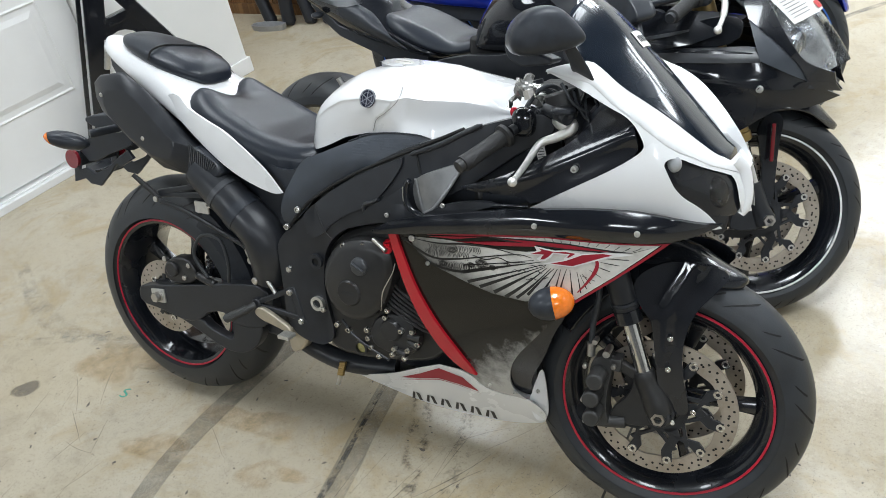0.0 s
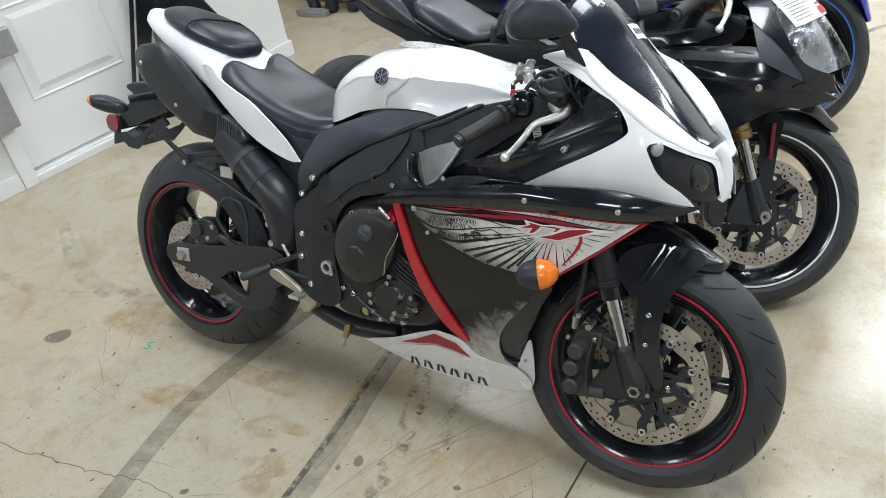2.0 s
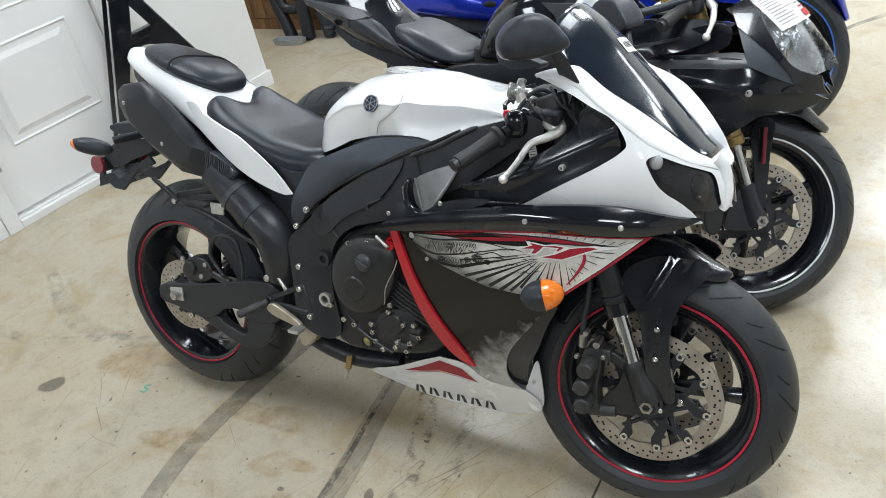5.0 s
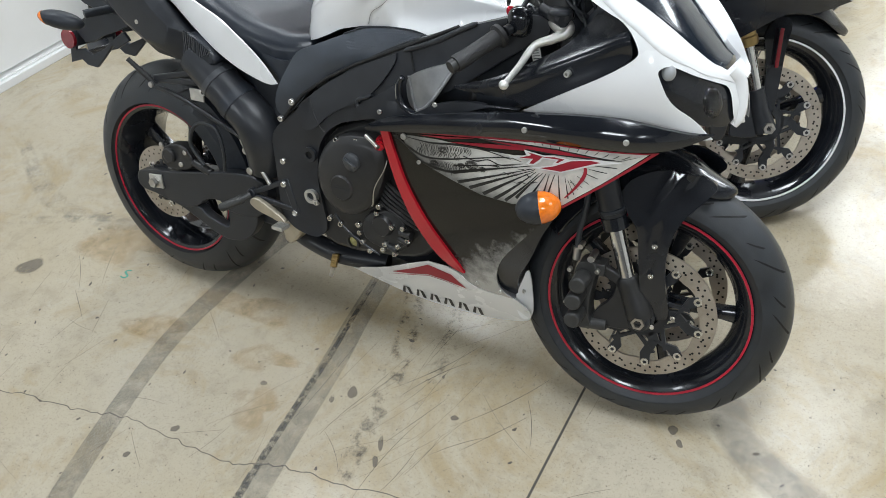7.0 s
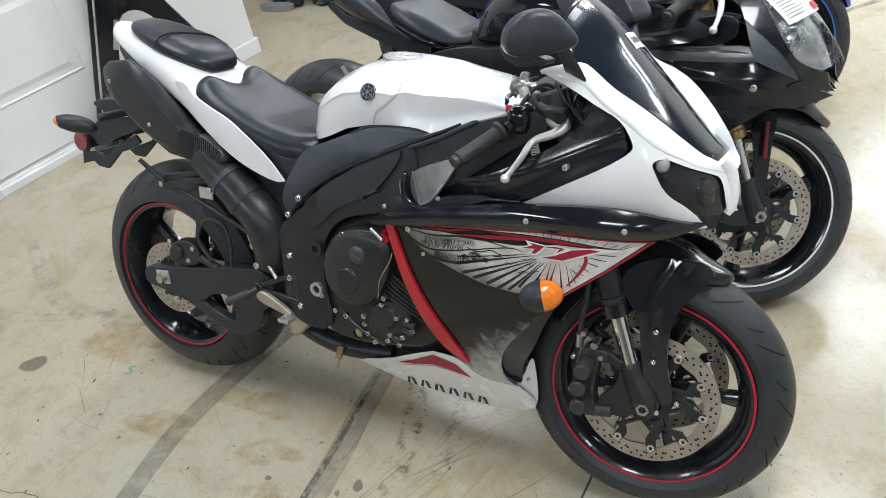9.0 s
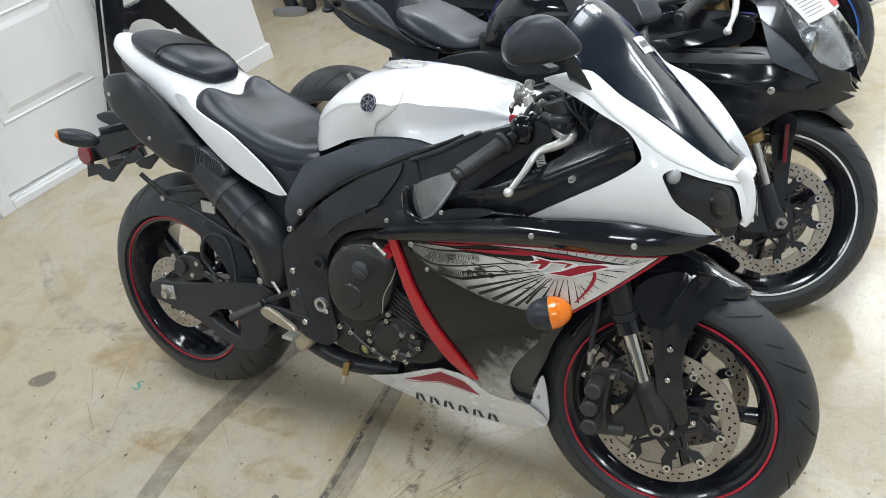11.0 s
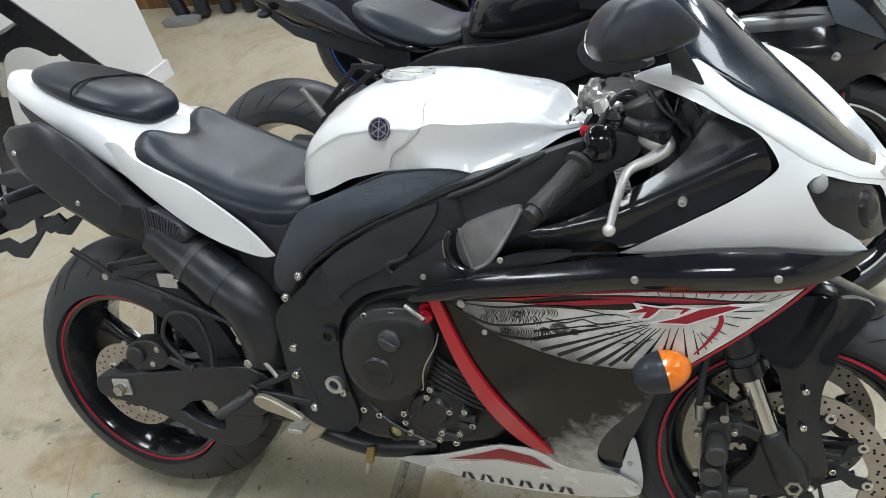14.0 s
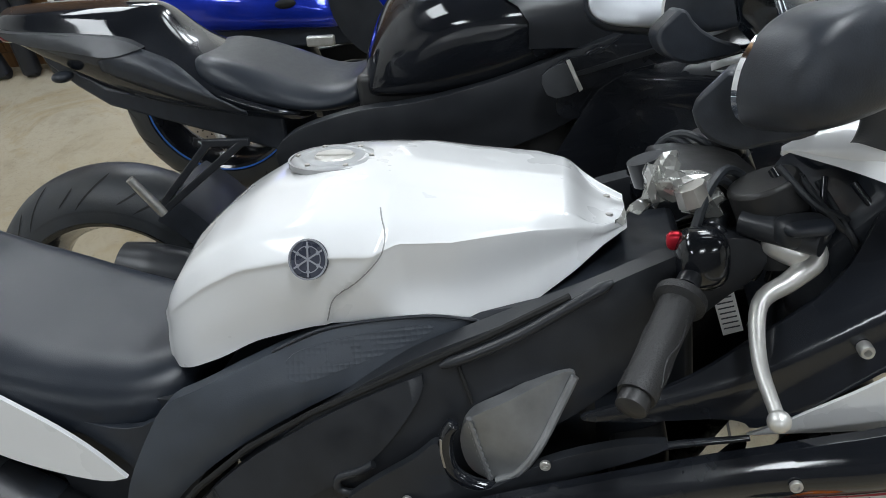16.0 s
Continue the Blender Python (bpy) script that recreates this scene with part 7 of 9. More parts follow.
part("wheel_hugger", loft([[(RW[0] + r * math.cos(radians(a)), y, RW[2] + r * math.sin(radians(a))) for y, r in ((-0.11, 0.27), (-0.10, 0.325), (0, 0.342), (0.10, 0.325), (0.11, 0.27), (0.10, 0.32), (0, 0.336), (-0.10, 0.32))] for a in range(10, 66, 7)]), PLASTIC, bike, "black rear wheel hugger")
part("hose_loop", tube(bend([(0.20, -0.15, 0.41), (0.165, -0.155, 0.47), (0.20, -0.155, 0.53), (0.265, -0.155, 0.53), (0.285, -0.155, 0.47), (0.275, -0.15, 0.41)], 6), 0.005, 10), RUBBER, bike, "black looped brake hose")

# swing arm and rear brake
for s in (-1, 1):
    upper = slab(rounded([(-0.085, 0.328), (-0.06, 0.340), (0.10, 0.366), (0.347, 0.420), (0.42, 0.40), (0.42, 0.33), (0.36, 0.285), (0.272, 0.285), (0.255, 0.298), (0.236, 0.315), (0.179, 0.301), (0.158, 0.278), (0.10, 0.253), (0.0, 0.273), (-0.085, 0.280)], 1), s * 0.150, s * 0.115)
    lower = slab(rounded([(0.03, 0.266), (0.10, 0.276), (0.157, 0.272), (0.172, 0.252), (0.245, 0.231), (0.264, 0.240), (0.264, 0.300), (0.36, 0.315), (0.375, 0.285), (0.350, 0.235), (0.308, 0.203), (0.255, 0.192), (0.21, 0.200), (0.15, 0.225), (0.093, 0.250)], 1), s * 0.1475, s * 0.117)
    arm = part("swing_arm", join(upper, lower), SATIN, bike, "matt black aluminium swing arm", bevel=0.005)
    part("axle_block", slab([(-0.028, 0.336), (0.022, 0.342), (0.025, 0.300), (-0.025, 0.296)], s * 0.156, s * 0.149), ALUMINIUM, arm, "bare metal axle block", bevel=0.002)
    part("rear_axle_nut", weld(lathe([(0.0001, 0), (0.014, 0), (0.014, 0.010), (0.007, 0.011), (0.007, 0.015), (0.0001, 0.015)], (0.0, s * 0.156 - (0.016 if s < 0 else 0), 0.318), 6)), STEEL, arm)
    part("axle_washer", disc_y(0.0, -0.156 if s < 0 else 0.160, 0.318, 0.017, 0.004, 20), STEEL, arm)
part("swing_arm_cross", block(0.36, 0.44, -0.12, 0.12, 0.26, 0.40), SATIN, bike, bevel=0.01)
rc = part("rear_caliper", join(slab(rounded([(0.02, 0.395), (0.05, 0.44), (0.12, 0.45), (0.155, 0.415), (0.14, 0.38), (0.08, 0.365), (0.04, 0.37)], 1), -0.145, -0.108), tube([(0.065, -0.155, 0.410), (0.065, -0.13, 0.410)], 0.022, 20), tube([(0.15, -0.14, 0.405), (0.215, -0.14, 0.385)], 0.012, 12)), ENGINE, bike, "dark grey rear brake caliper", bevel=0.004)
for x, z in ((0.038, 0.436), (0.105, 0.39), (0.128, 0.43)):
    part("caliper_bolt", disc_y(x, -0.145, z, 0.0075, 0.006, 10, 0.25), STEEL, rc)

# frame and engine


def spar_y(x, z):
    base = table(x, [0.45, 0.60, 0.75, 0.90, 1.02, 1.16], [0.158, 0.160, 0.162, 0.168, 0.160, 0.115])
    mid = 0.60 + 0.53 * (x - 0.60) if x > 0.60 else z
    return -(base + 0.010 * max(0.0, 1 - ((z - mid) / 0.085) ** 2))


frame_pts = [(1.165, 0.930), (1.06, 0.905), (0.93, 0.862), (0.83, 0.825), (0.72, 0.762), (0.62, 0.685), (0.54, 0.62), (0.47, 0.565), (0.475, 0.50), (0.478, 0.42), (0.480, 0.345), (0.520, 0.305), (0.60, 0.300), (0.625, 0.335), (0.605, 0.42), (0.600, 0.50), (0.625, 0.575), (0.68, 0.628), (0.76, 0.650), (0.83, 0.668), (0.92, 0.72), (1.02, 0.775), (1.12, 0.85), (1.19, 0.89)]
spar = both("frame_spar", frame_pts, spar_y, SATIN, "satin black aluminium frame spar", thick=0.03, step=0.04, bevel=0.006)
both("frame_rib", [(0.56, 0.640), (0.60, 0.678), (0.66, 0.722), (0.74, 0.766), (0.81, 0.798), (0.852, 0.815), (0.852, 0.815), (0.853, 0.800), (0.832, 0.768), (0.805, 0.735), (0.775, 0.707), (0.745, 0.688), (0.70, 0.668), (0.655, 0.640), (0.615, 0.60), (0.58, 0.59)], lambda x, z: spar_y(x, z) - 0.006, SATIN, "", thick=0.010, step=0.03, bevel=0.0055, parent=spar)
part("frame_groove", tube([(x, spar_y(x, z) - 0.001, z) for x, z in ((1.0, 0.889), (0.92, 0.853), (0.84, 0.818), (0.73, 0.769), (0.65, 0.726), (0.587, 0.682), (0.544, 0.640), (0.515, 0.602))], 0.0038, 8), GROOVE, spar, "dark gap under the knee cover")
part("frame_edge", tube(bend([(x, spar_y(x, z) - 0.003, z) for x, z in ((0.872, 0.824), (0.91, 0.838), (0.955, 0.857), (1.0, 0.881), (1.04, 0.900))], 4), [0.003] + [0.0058] * 15 + [0.003], 10), SATIN, spar, "rounded upper edge of the spar")
part("frame_lip", tube(bend([(x, spar_y(x, z) - 0.006, z) for x, z in ((0.790, 0.716), (0.772, 0.706), (0.750, 0.698), (0.748, 0.684), (0.764, 0.679), (0.790, 0.684))], 4), 0.0045, 10), SATIN, spar, "rolled casting lip on the frame")
part("frame_weld", tube([(x, spar_y(x, z) - 0.0062, z) for x, z in ((0.602, 0.677), (0.612, 0.652), (0.622, 0.630), (0.634, 0.610), (0.647, 0.597))], 0.0015, 6), ENGINE, spar, "weld bead on the frame")
part("frame_weld", tube([(x, spar_y(x, z) - 0.001, z) for x, z in ((0.888, 0.828), (0.894, 0.805), (0.899, 0.785))], 0.0022, 8), GROOVE, spar)
KNEE = [(0.492, 0.670), (0.525, 0.728), (0.556, 0.774), (0.60, 0.790), (0.648, 0.811), (0.742, 0.847), (0.80, 0.855), (0.862, 0.855), (0.908, 0.846), (0.908, 0.846), (0.832, 0.817), (0.722, 0.770), (0.642, 0.727), (0.579, 0.683), (0.536, 0.641), (0.507, 0.601), (0.482, 0.615)]


def knee_y(x, z):
    low = float(np.interp(x, [0.50, 0.60, 0.677, 0.772, 0.846, 0.93], [0.60, 0.672, 0.727, 0.781, 0.822, 0.86]))
    return -0.148 - 0.012 * math.sin(math.pi * min(1, max(0, (z - low) / 0.12))) + 0.45 * max(0, z - 0.79)


knee = both("knee_cover", KNEE, knee_y, KNEEPLASTIC, "satin black knee cover", thick=0.024, step=0.02, bevel=0.004)
both("knee_pad", [(0.70, 0.825), (0.76, 0.840), (0.82, 0.847), (0.868, 0.848), (0.85, 0.833), (0.78, 0.814), (0.71, 0.795)], lambda x, z: knee_y(x, z) - 0.0006, DIMPLED, "dimpled grip pad", thick=0.003, step=0.03, bevel=0.0, parent=knee)
part("knee_welt", tube(bend([(x, knee_y(x, z) - 0.001, z) for x, z in ((0.69, 0.829), (0.742, 0.848), (0.80, 0.856), (0.862, 0.856), (0.905, 0.847))], 5), 0.0018, 8), PLASTIC, knee, "rubber welt along the tank")
both("subframe_cover", [(0.379, 0.730), (0.427, 0.742), (0.486, 0.755), (0.540, 0.768), (0.600, 0.745), (0.554, 0.662), (0.495, 0.560), (0.455, 0.550), (0.412, 0.600), (0.385, 0.660)], lambda x, z: -0.120, SATIN, "black cover between the seat and the frame", thick=0.030, step=0.05, bevel=0.006, times=1)
for x, z in ((0.558, 0.660), (0.520, 0.612), (0.514, 0.500)):
    bolt("frame_bolt", x, -0.178, z, 0.0105, spar, h=0.008)
part("frame_hole", ring_mesh((0.592, 0, 0.53), 0.010, 0.019, spar_y(0.592, 0.53) + 0.002, spar_y(0.592, 0.53) - 0.006, 24), SATIN, spar)
part("frame_hole_floor", disc_y(0.592, spar_y(0.592, 0.53) + 0.001, 0.53, 0.011, 0.002, 16), GROOVE, spar)
part("pivot_nut", join(ring_mesh((0.582, 0, 0.415), 0.011, 0.019, -0.158, -0.172, 14), weld(lathe([(0.0001, -0.160), (0.012, -0.160)], (0.582, 0, 0.415), 14))), ALUMINIUM, spar, "castellated silver pivot nut")
def duct_y(x, z):
    """A rounded casting, deepest towards its front."""
    return -0.176 - 0.022 * math.sin(math.pi * min(1, max(0, (x - 0.862 + 0.35 * (z - 0.75)) / 0.15)))


duct = both("air_duct", [(0.883, 0.752), (0.895, 0.780), (0.938, 0.800), (0.992, 0.818), (1.002, 0.814), (0.996, 0.800), (0.979, 0.776), (0.962, 0.748), (0.944, 0.722), (0.922, 0.706), (0.902, 0.703), (0.886, 0.716)], duct_y, DUCT, "dull grey cast metal air duct", thick=0.02, step=0.008, bevel=0.003)
part("duct_edge", tube(bend([(x, duct_y(x, z) - 0.002, z) for x, z in ((1.0, 0.812), (0.984, 0.783), (0.962, 0.746), (0.940, 0.719), (0.918, 0.706))], 5), 0.0042, 8), DUCT, duct, "rolled front edge of the duct")
part("weld_bead", tube([(x + 0.0006 * (-1) ** n, duct_y(x, z) - 0.001, z) for n, (x, z) in enumerate(zip(np.interp(np.linspace(0, 1, 22), [0, 0.5, 1], [0.897, 0.903, 0.911]), np.linspace(0.779, 0.704, 22)))], [0.0026 if n % 2 else 0.0034 for n in range(22)], 8), DUCT, duct, "weld bead on the duct")
part("duct_frame", tube(bend([(x, -0.196, z) for x, z in ((0.884, 0.776), (0.875, 0.764), (0.871, 0.742), (0.876, 0.718), (0.895, 0.703), (0.920, 0.698), (0.950, 0.707), (0.996, 0.728), (1.074, 0.744), (1.155, 0.752))], 5), [0.0035] + [0.0075] * 25 + list(np.linspace(0.0075, 0.003, 20)), 12), BLACK, bike, "black rolled lip round the duct")
# glint on the black lip, set in as a sliver of bright steel
part("duct_glint", tube([(x, -0.2015, z) for x, z in ((0.8685, 0.760), (0.8675, 0.745), (0.869, 0.728))], 0.0018, 6), STEEL, bike, "pale sliver standing in for a glint on the lip")
both("duct_hook", [(0.765, 0.676), (0.760, 0.690), (0.80, 0.716), (0.840, 0.738), (0.866, 0.760), (0.866, 0.735), (0.872, 0.712), (0.90, 0.697), (0.93, 0.712), (0.97, 0.735), (1.05, 0.752), (1.10, 0.748), (0.97, 0.708), (0.87, 0.678), (0.82, 0.668)], lambda x, z: side_y(x, z) + 0.012, SATIN, "black fairing bracket", thick=0.012, step=0.03, bevel=0.004)
bolt("fairing_screw", 0.967, side_y(0.967, 0.732) + 0.010, 0.732, 0.0068, bike, ALUMINIUM)
bolt("fairing_screw", 0.827, side_y(0.827, 0.69) + 0.010, 0.692, 0.0070, bike, ALUMINIUM)
part("engine_block", join(slab(rounded([(0.58, 0.30), (0.60, 0.55), (0.68, 0.62), (0.84, 0.66), (0.98, 0.60), (0.98, 0.42), (0.92, 0.33), (0.86, 0.305), (0.66, 0.275)], 1), -0.150, 0.150), block(0.70, 1.02, -0.12, 0.12, 0.55, 0.80)), ENGINE, bike, "dark painted engine block", bevel=0.012)
part("air_box", loft([mirrored_ring(x, [(0, z1), (w, z1), (w, z0), (0, z0)]) for x, w, z0, z1 in ((0.60, 0.10, 0.60, 0.78), (0.80, 0.125, 0.62, 0.84), (1.0, 0.12, 0.65, 0.86), (1.12, 0.09, 0.72, 0.88))]), PLASTIC, bike, "black air box under the tank", bevel=0.01)
part("radiator", block(1.03, 1.09, -0.13, 0.13, 0.33, 0.70), ENGINE, bike, "dark radiator behind the fairing", bevel=0.006)
cover_pts = rounded([(0.735, 0.612), (0.675, 0.595), (0.632, 0.545), (0.618, 0.478), (0.645, 0.420), (0.70, 0.398), (0.765, 0.425), (0.806, 0.49), (0.826, 0.570), (0.800, 0.612)], 2)
clutch = part("clutch_cover", loft([[(0.72 + (x - 0.72) * k, y, 0.51 + (z - 0.51) * k) for x, z in cover_pts] for k, y in ((1.03, -0.150), (1.03, -0.172), (1.0, -0.184), (0.965, -0.186), (0.90, -0.193), (0.80, -0.197))]), ENGINE, bike, "dark round clutch cover", bevel=0.002)
part("cover_boss", weld(lathe([(0.0001, -0.2025), (0.029, -0.2025), (0.0315, -0.200), (0.034, -0.194)], (0.703, 0, 0.478), 36)), ENGINE, clutch)
part("boss_lines", join(block(0.685, 0.721, -0.2032, -0.2020, 0.476, 0.4785), block(0.688, 0.718, -0.2032, -0.2020, 0.482, 0.4838)), SATIN, clutch, smooth=0)
part("oil_cap", join(weld(lathe([(0.0001, -0.206), (0.018, -0.206), (0.022, -0.203), (0.023, -0.192)], (0.738, 0, 0.552), 28)), beam((0.722, -0.209, 0.560), (0.754, -0.209, 0.544), 0.007, 0.006, up=(0, 1, 0))), GREYPANEL, clutch, "black oil filler cap with a grip bar", bevel=0.001)
for x, z in ((0.687, 0.592), (0.744, 0.601), (0.799, 0.540), (0.800, 0.447), (0.738, 0.384), (0.684, 0.372), (0.652, 0.380), (0.612, 0.412)):
    bolt("cover_bolt", x, -0.180, z, 0.0092, clutch, h=0.010)
pump = part("pickup_cover", loft([[(0.80 + (x - 0.80) * k, y, 0.385 + (z - 0.385) * k) for x, z in rounded([(0.735, 0.345), (0.745, 0.405), (0.80, 0.435), (0.845, 0.43), (0.875, 0.385), (0.855, 0.335), (0.79, 0.325)], 2)] for k, y in ((1.05, -0.145), (1.05, -0.162), (1.0, -0.170), (0.93, -0.172))]), ENGINE, bike, "dark crankcase side cover", bevel=0.002)
part("pickup_boss", weld(lathe([(0.0001, -0.182), (0.024, -0.182), (0.027, -0.178), (0.030, -0.170)], (0.80, 0, 0.392), 28)), ENGINE, pump)
for x, z in ((0.788, 0.424), (0.830, 0.397), (0.861, 0.402), (0.846, 0.350), (0.809, 0.346), (0.803, 0.330), (0.836, 0.327), (0.764, 0.316), (0.742, 0.335), (0.735, 0.358), (0.874, 0.372)):
    bolt("case_bolt", x, -0.172, z, 0.0088, pump, h=0.011)
for x0, z0, x1, z1 in ((0.848, 0.384, 0.882, 0.386), (0.846, 0.370, 0.876, 0.364), (0.812, 0.340, 0.842, 0.336)):
    part("case_boss", tube([(x0, -0.172, z0), (x1, -0.176, z1)], [0.008, 0.0085], 12), ENGINE, pump)
part("oil_window", ring_mesh((0.698, 0, 0.314), 0.014, 0.020, -0.150, -0.162, 24), ENGINE, bike, "dark rim of the oil sight glass")
part("sight_lens", weld(lathe([(0.0001, -0.158), (0.010, -0.157), (0.0145, -0.154)], (0.698, 0, 0.314), 20)), OILGLASS, bike, "yellowish oil sight glass")
for i in range(6):
    part("coolant_pipe", tube(bend([(0.770 + 0.004 * i, -0.150, 0.455 + 0.012 * i), (0.800 + 0.004 * i, -0.168, 0.447 + 0.011 * i), (0.840 + 0.004 * i, -0.174, 0.432 + 0.010 * i), (0.885 + 0.004 * i, -0.168, 0.408 + 0.010 * i), (0.90 + 0.004 * i, -0.15, 0.395 + 0.010 * i)], 4), 0.0042, 8), ENGINE, bike, "dark ribbed pipe over the crankcase" if i == 0 else "")
part("engine_wire", tube(bend([(0.835, -0.195, 0.575), (0.828, -0.20, 0.55), (0.800, -0.20, 0.50), (0.792, -0.198, 0.455), (0.782, -0.19, 0.448)], 6), 0.0014, 8), STEEL, bike, "thin silver cable over the engine")
part("drain_hose", tube(bend([(0.66, -0.175, 0.39), (0.70, -0.185, 0.36), (0.75, -0.18, 0.33), (0.79, -0.175, 0.31)], 5), 0.003, 8), RUBBER, bike)
part("frame_bolt_bush", join(tube([(0.805, -0.165, 0.612), (0.818, -0.200, 0.606)], [0.010, 0.010], 16), tube([(0.807, -0.172, 0.611), (0.809, -0.178, 0.610)], 0.013, 16), tube([(0.813, -0.19, 0.608), (0.815, -0.196, 0.607)], 0.013, 16)), REDANO, bike, "red anodised bush")
part("bush_pin", tube([(0.776, -0.190, 0.622), (0.818, -0.205, 0.606)], 0.0052, 12), STEEL, bike, "short steel pin")
part("oil_pan", loft([mirrored_ring(x, [(0, 0.30), (w, 0.30), (w, z0 + 0.03), (w * 0.7, z0), (0, z0)]) for x, w, z0 in ((0.52, 0.05, 0.262), (0.62, 0.07, 0.240), (0.80, 0.07, 0.225), (0.95, 0.06, 0.222))]), SATIN, bike, "black exhaust collector and sump", bevel=0.01)
part("collector_pipe", tube(bend([(0.44, -0.098, 0.275), (0.50, -0.100, 0.246), (0.61, -0.098, 0.224), (0.74, -0.065, 0.220)], 5), 0.026, 18), SATIN, bike, "black exhaust collector pipe")
part("spring", join(*[tube([(0.608 - 0.002 * i, -0.130, 0.236 - 0.007 * i), (0.626 - 0.002 * i, -0.130, 0.240 - 0.007 * i)], 0.0042, 10) for i in range(6)]), GOLD, bike, "small brass-coloured spring")
part("spring_hook", tube([(0.606, -0.13, 0.200), (0.598, -0.132, 0.172)], 0.006, 8), STEEL, bike)

# side stand on the far side
stand_foot = tube(bend([(0.60, 0.13, 0.28), (0.58, 0.20, 0.18), (0.56, 0.245, 0.090)], 5), 0.012, 12)
part("side_stand", join(stand_foot, block(0.53, 0.60, 0.228, 0.258, 0.080, 0.090)), SATIN, bike, "black side stand", bevel=0.003)

# ---- the black motorcycle beside it ----


def fork_set(owner, m, wheel_at, upper, upper_label, ring=None):
    """Two fork legs with stanchions, feet and calipers, turned by m."""
    dx = wheel_at[0] - 1.415

    def at(z):
        return 1.378 - 0.339 * (z - 0.376) + dx

    for s in (-1, 1):
        y = s * 0.104
        leg = part("fork_leg", tube([(at(z), y, z) for z in (0.50, 0.505, 0.56, 0.60, 0.80, 0.90)], [0.020, 0.027, 0.027, 0.0265, 0.0265, 0.0265], 20), upper, owner, upper_label, m=m)
        part("fork_ring", tube([(at(z), y, z) for z in (0.50, 0.504, 0.522, 0.526)], [0.026, 0.030, 0.030, 0.026], 20), upper, leg, m=m)
        part("stanchion", tube([(at(z), y, z) for z in (0.33, 0.43, 0.50)], 0.0185, 20), CHROME, leg, "bright chrome fork stanchion", m=m)
        part("fork_foot", join(tube([(at(0.39), y, 0.39), (at(0.33), y, 0.33), (1.416 + dx, y, 0.28)], [0.024, 0.026, 0.03], 18), slab(rounded([(1.36 + dx, 0.40), (1.388 + dx, 0.39), (1.418 + dx, 0.31), (1.40 + dx, 0.262), (1.345 + dx, 0.258), (1.308 + dx, 0.27)], 2), y - 0.010, y + 0.010)), SATIN, leg, bevel=0.002, m=m)
        part("brake_caliper", slab(rounded([(1.272 + dx, 0.41), (1.305 + dx, 0.418), (1.318 + dx, 0.40), (1.312 + dx, 0.29), (1.30 + dx, 0.25), (1.268 + dx, 0.252), (1.256 + dx, 0.30), (1.262 + dx, 0.39)], 2), y - 0.026, y + 0.026), ENGINE, owner, "dark radial brake caliper", bevel=0.005, m=m)
        part("axle_nut", join(weld(lathe([(0.008, 0), (0.016, 0), (0.016, -0.010), (0.008, -0.010)], (wheel_at[0], y + s * 0.028 + (0.0 if s < 0 else 0.01), wheel_at[2]), 6, closed=True)), disc_y(wheel_at[0], y + s * 0.024, wheel_at[2], 0.011, 0.004, 12)), STEEL, owner, m=m)


def swing_set(owner, c, x1):
    """A plain swing arm each side of a rear wheel."""
    for s in (-1, 1):
        part("swing_arm", slab(rounded([(c[0] - 0.07, c[2] + 0.03), (x1 - 0.1, c[2] + 0.07), (x1, c[2] + 0.06), (x1, c[2] - 0.02), (c[0] + 0.15, c[2] - 0.05), (c[0] - 0.07, c[2] - 0.04)], 1), s * 0.15, s * 0.12), SATIN, owner, "black swing arm", bevel=0.006)


def steer_by(deg):
    return Matrix.Translation(HEAD) @ Matrix.Rotation(radians(deg), 4, RAKE) @ Matrix.Translation(-HEAD)


bike2 = thing("motorcycle", pose(0.035, 0.765, 0.004, -13.0), "gloss and matt black sport motorcycle with a white front rim stripe", "motorcycle")
TURN2 = steer_by(30)
wheel("front_wheel", bike2, FW, 0.297, 0.122, 0.106, WHITESTRIPE, TURN2, 3, 0.4, discs=((-0.074, 0.155, 0.118, 1), (0.079, 0.155, 0.118, 1)), label="black front wheel with a white rim stripe", wide=0.024)
wheel("rear_wheel", bike2, RW, 0.314, 0.19, 0.182, BLACK, None, 3, 0.9, discs=((-0.108, 0.11, 0.065, 1),), label="black rear wheel", wide=0.03, hub=0.05)
fork_set(bike2, TURN2, FW, GOLD, "gold-coloured upper fork tube")
swing_set(bike2, RW, 0.50)
part("red_reflector", block(1.404, 1.414, -0.136, -0.128, 0.45, 0.55), REDLENS, bike2, "thin red fork reflector", bevel=0.002, m=TURN2)
part("front_fender", fender_mesh(), BLACK, bike2, "gloss black front mudguard", subsurf=1, m=TURN2 @ Matrix.Translation(FW) @ Matrix.Rotation(radians(15), 4, "Y") @ Matrix.Translation(-Vector(FW)))
fl = [(1.37, 0.53), (1.40, 0.58), (1.445, 0.57), (1.432, 0.50), (1.430, 0.40), (1.425, 0.31), (1.40, 0.30), (1.395, 0.40), (1.385, 0.48)]
for s in (-1, 1):
    part("fender_leg", sheet(rounded(fl, 2), lambda x, z: -0.115 + 0.10 * max(0, z - 0.52), 0.012, 0.04, -s), BLACK, bike2, bevel=0.003, m=TURN2)


def both2(owner, name, pts, f, mat, label="", thick=0.006, step=0.03, bevel=0.003, times=2):
    pts = rounded(pts, times) if times else pts
    r = part(name, sheet(pts, f, thick, step), mat, owner, label, bevel=bevel)
    part(name, sheet(pts, f, thick, step, -1), mat, owner, label, bevel=bevel)
    return r


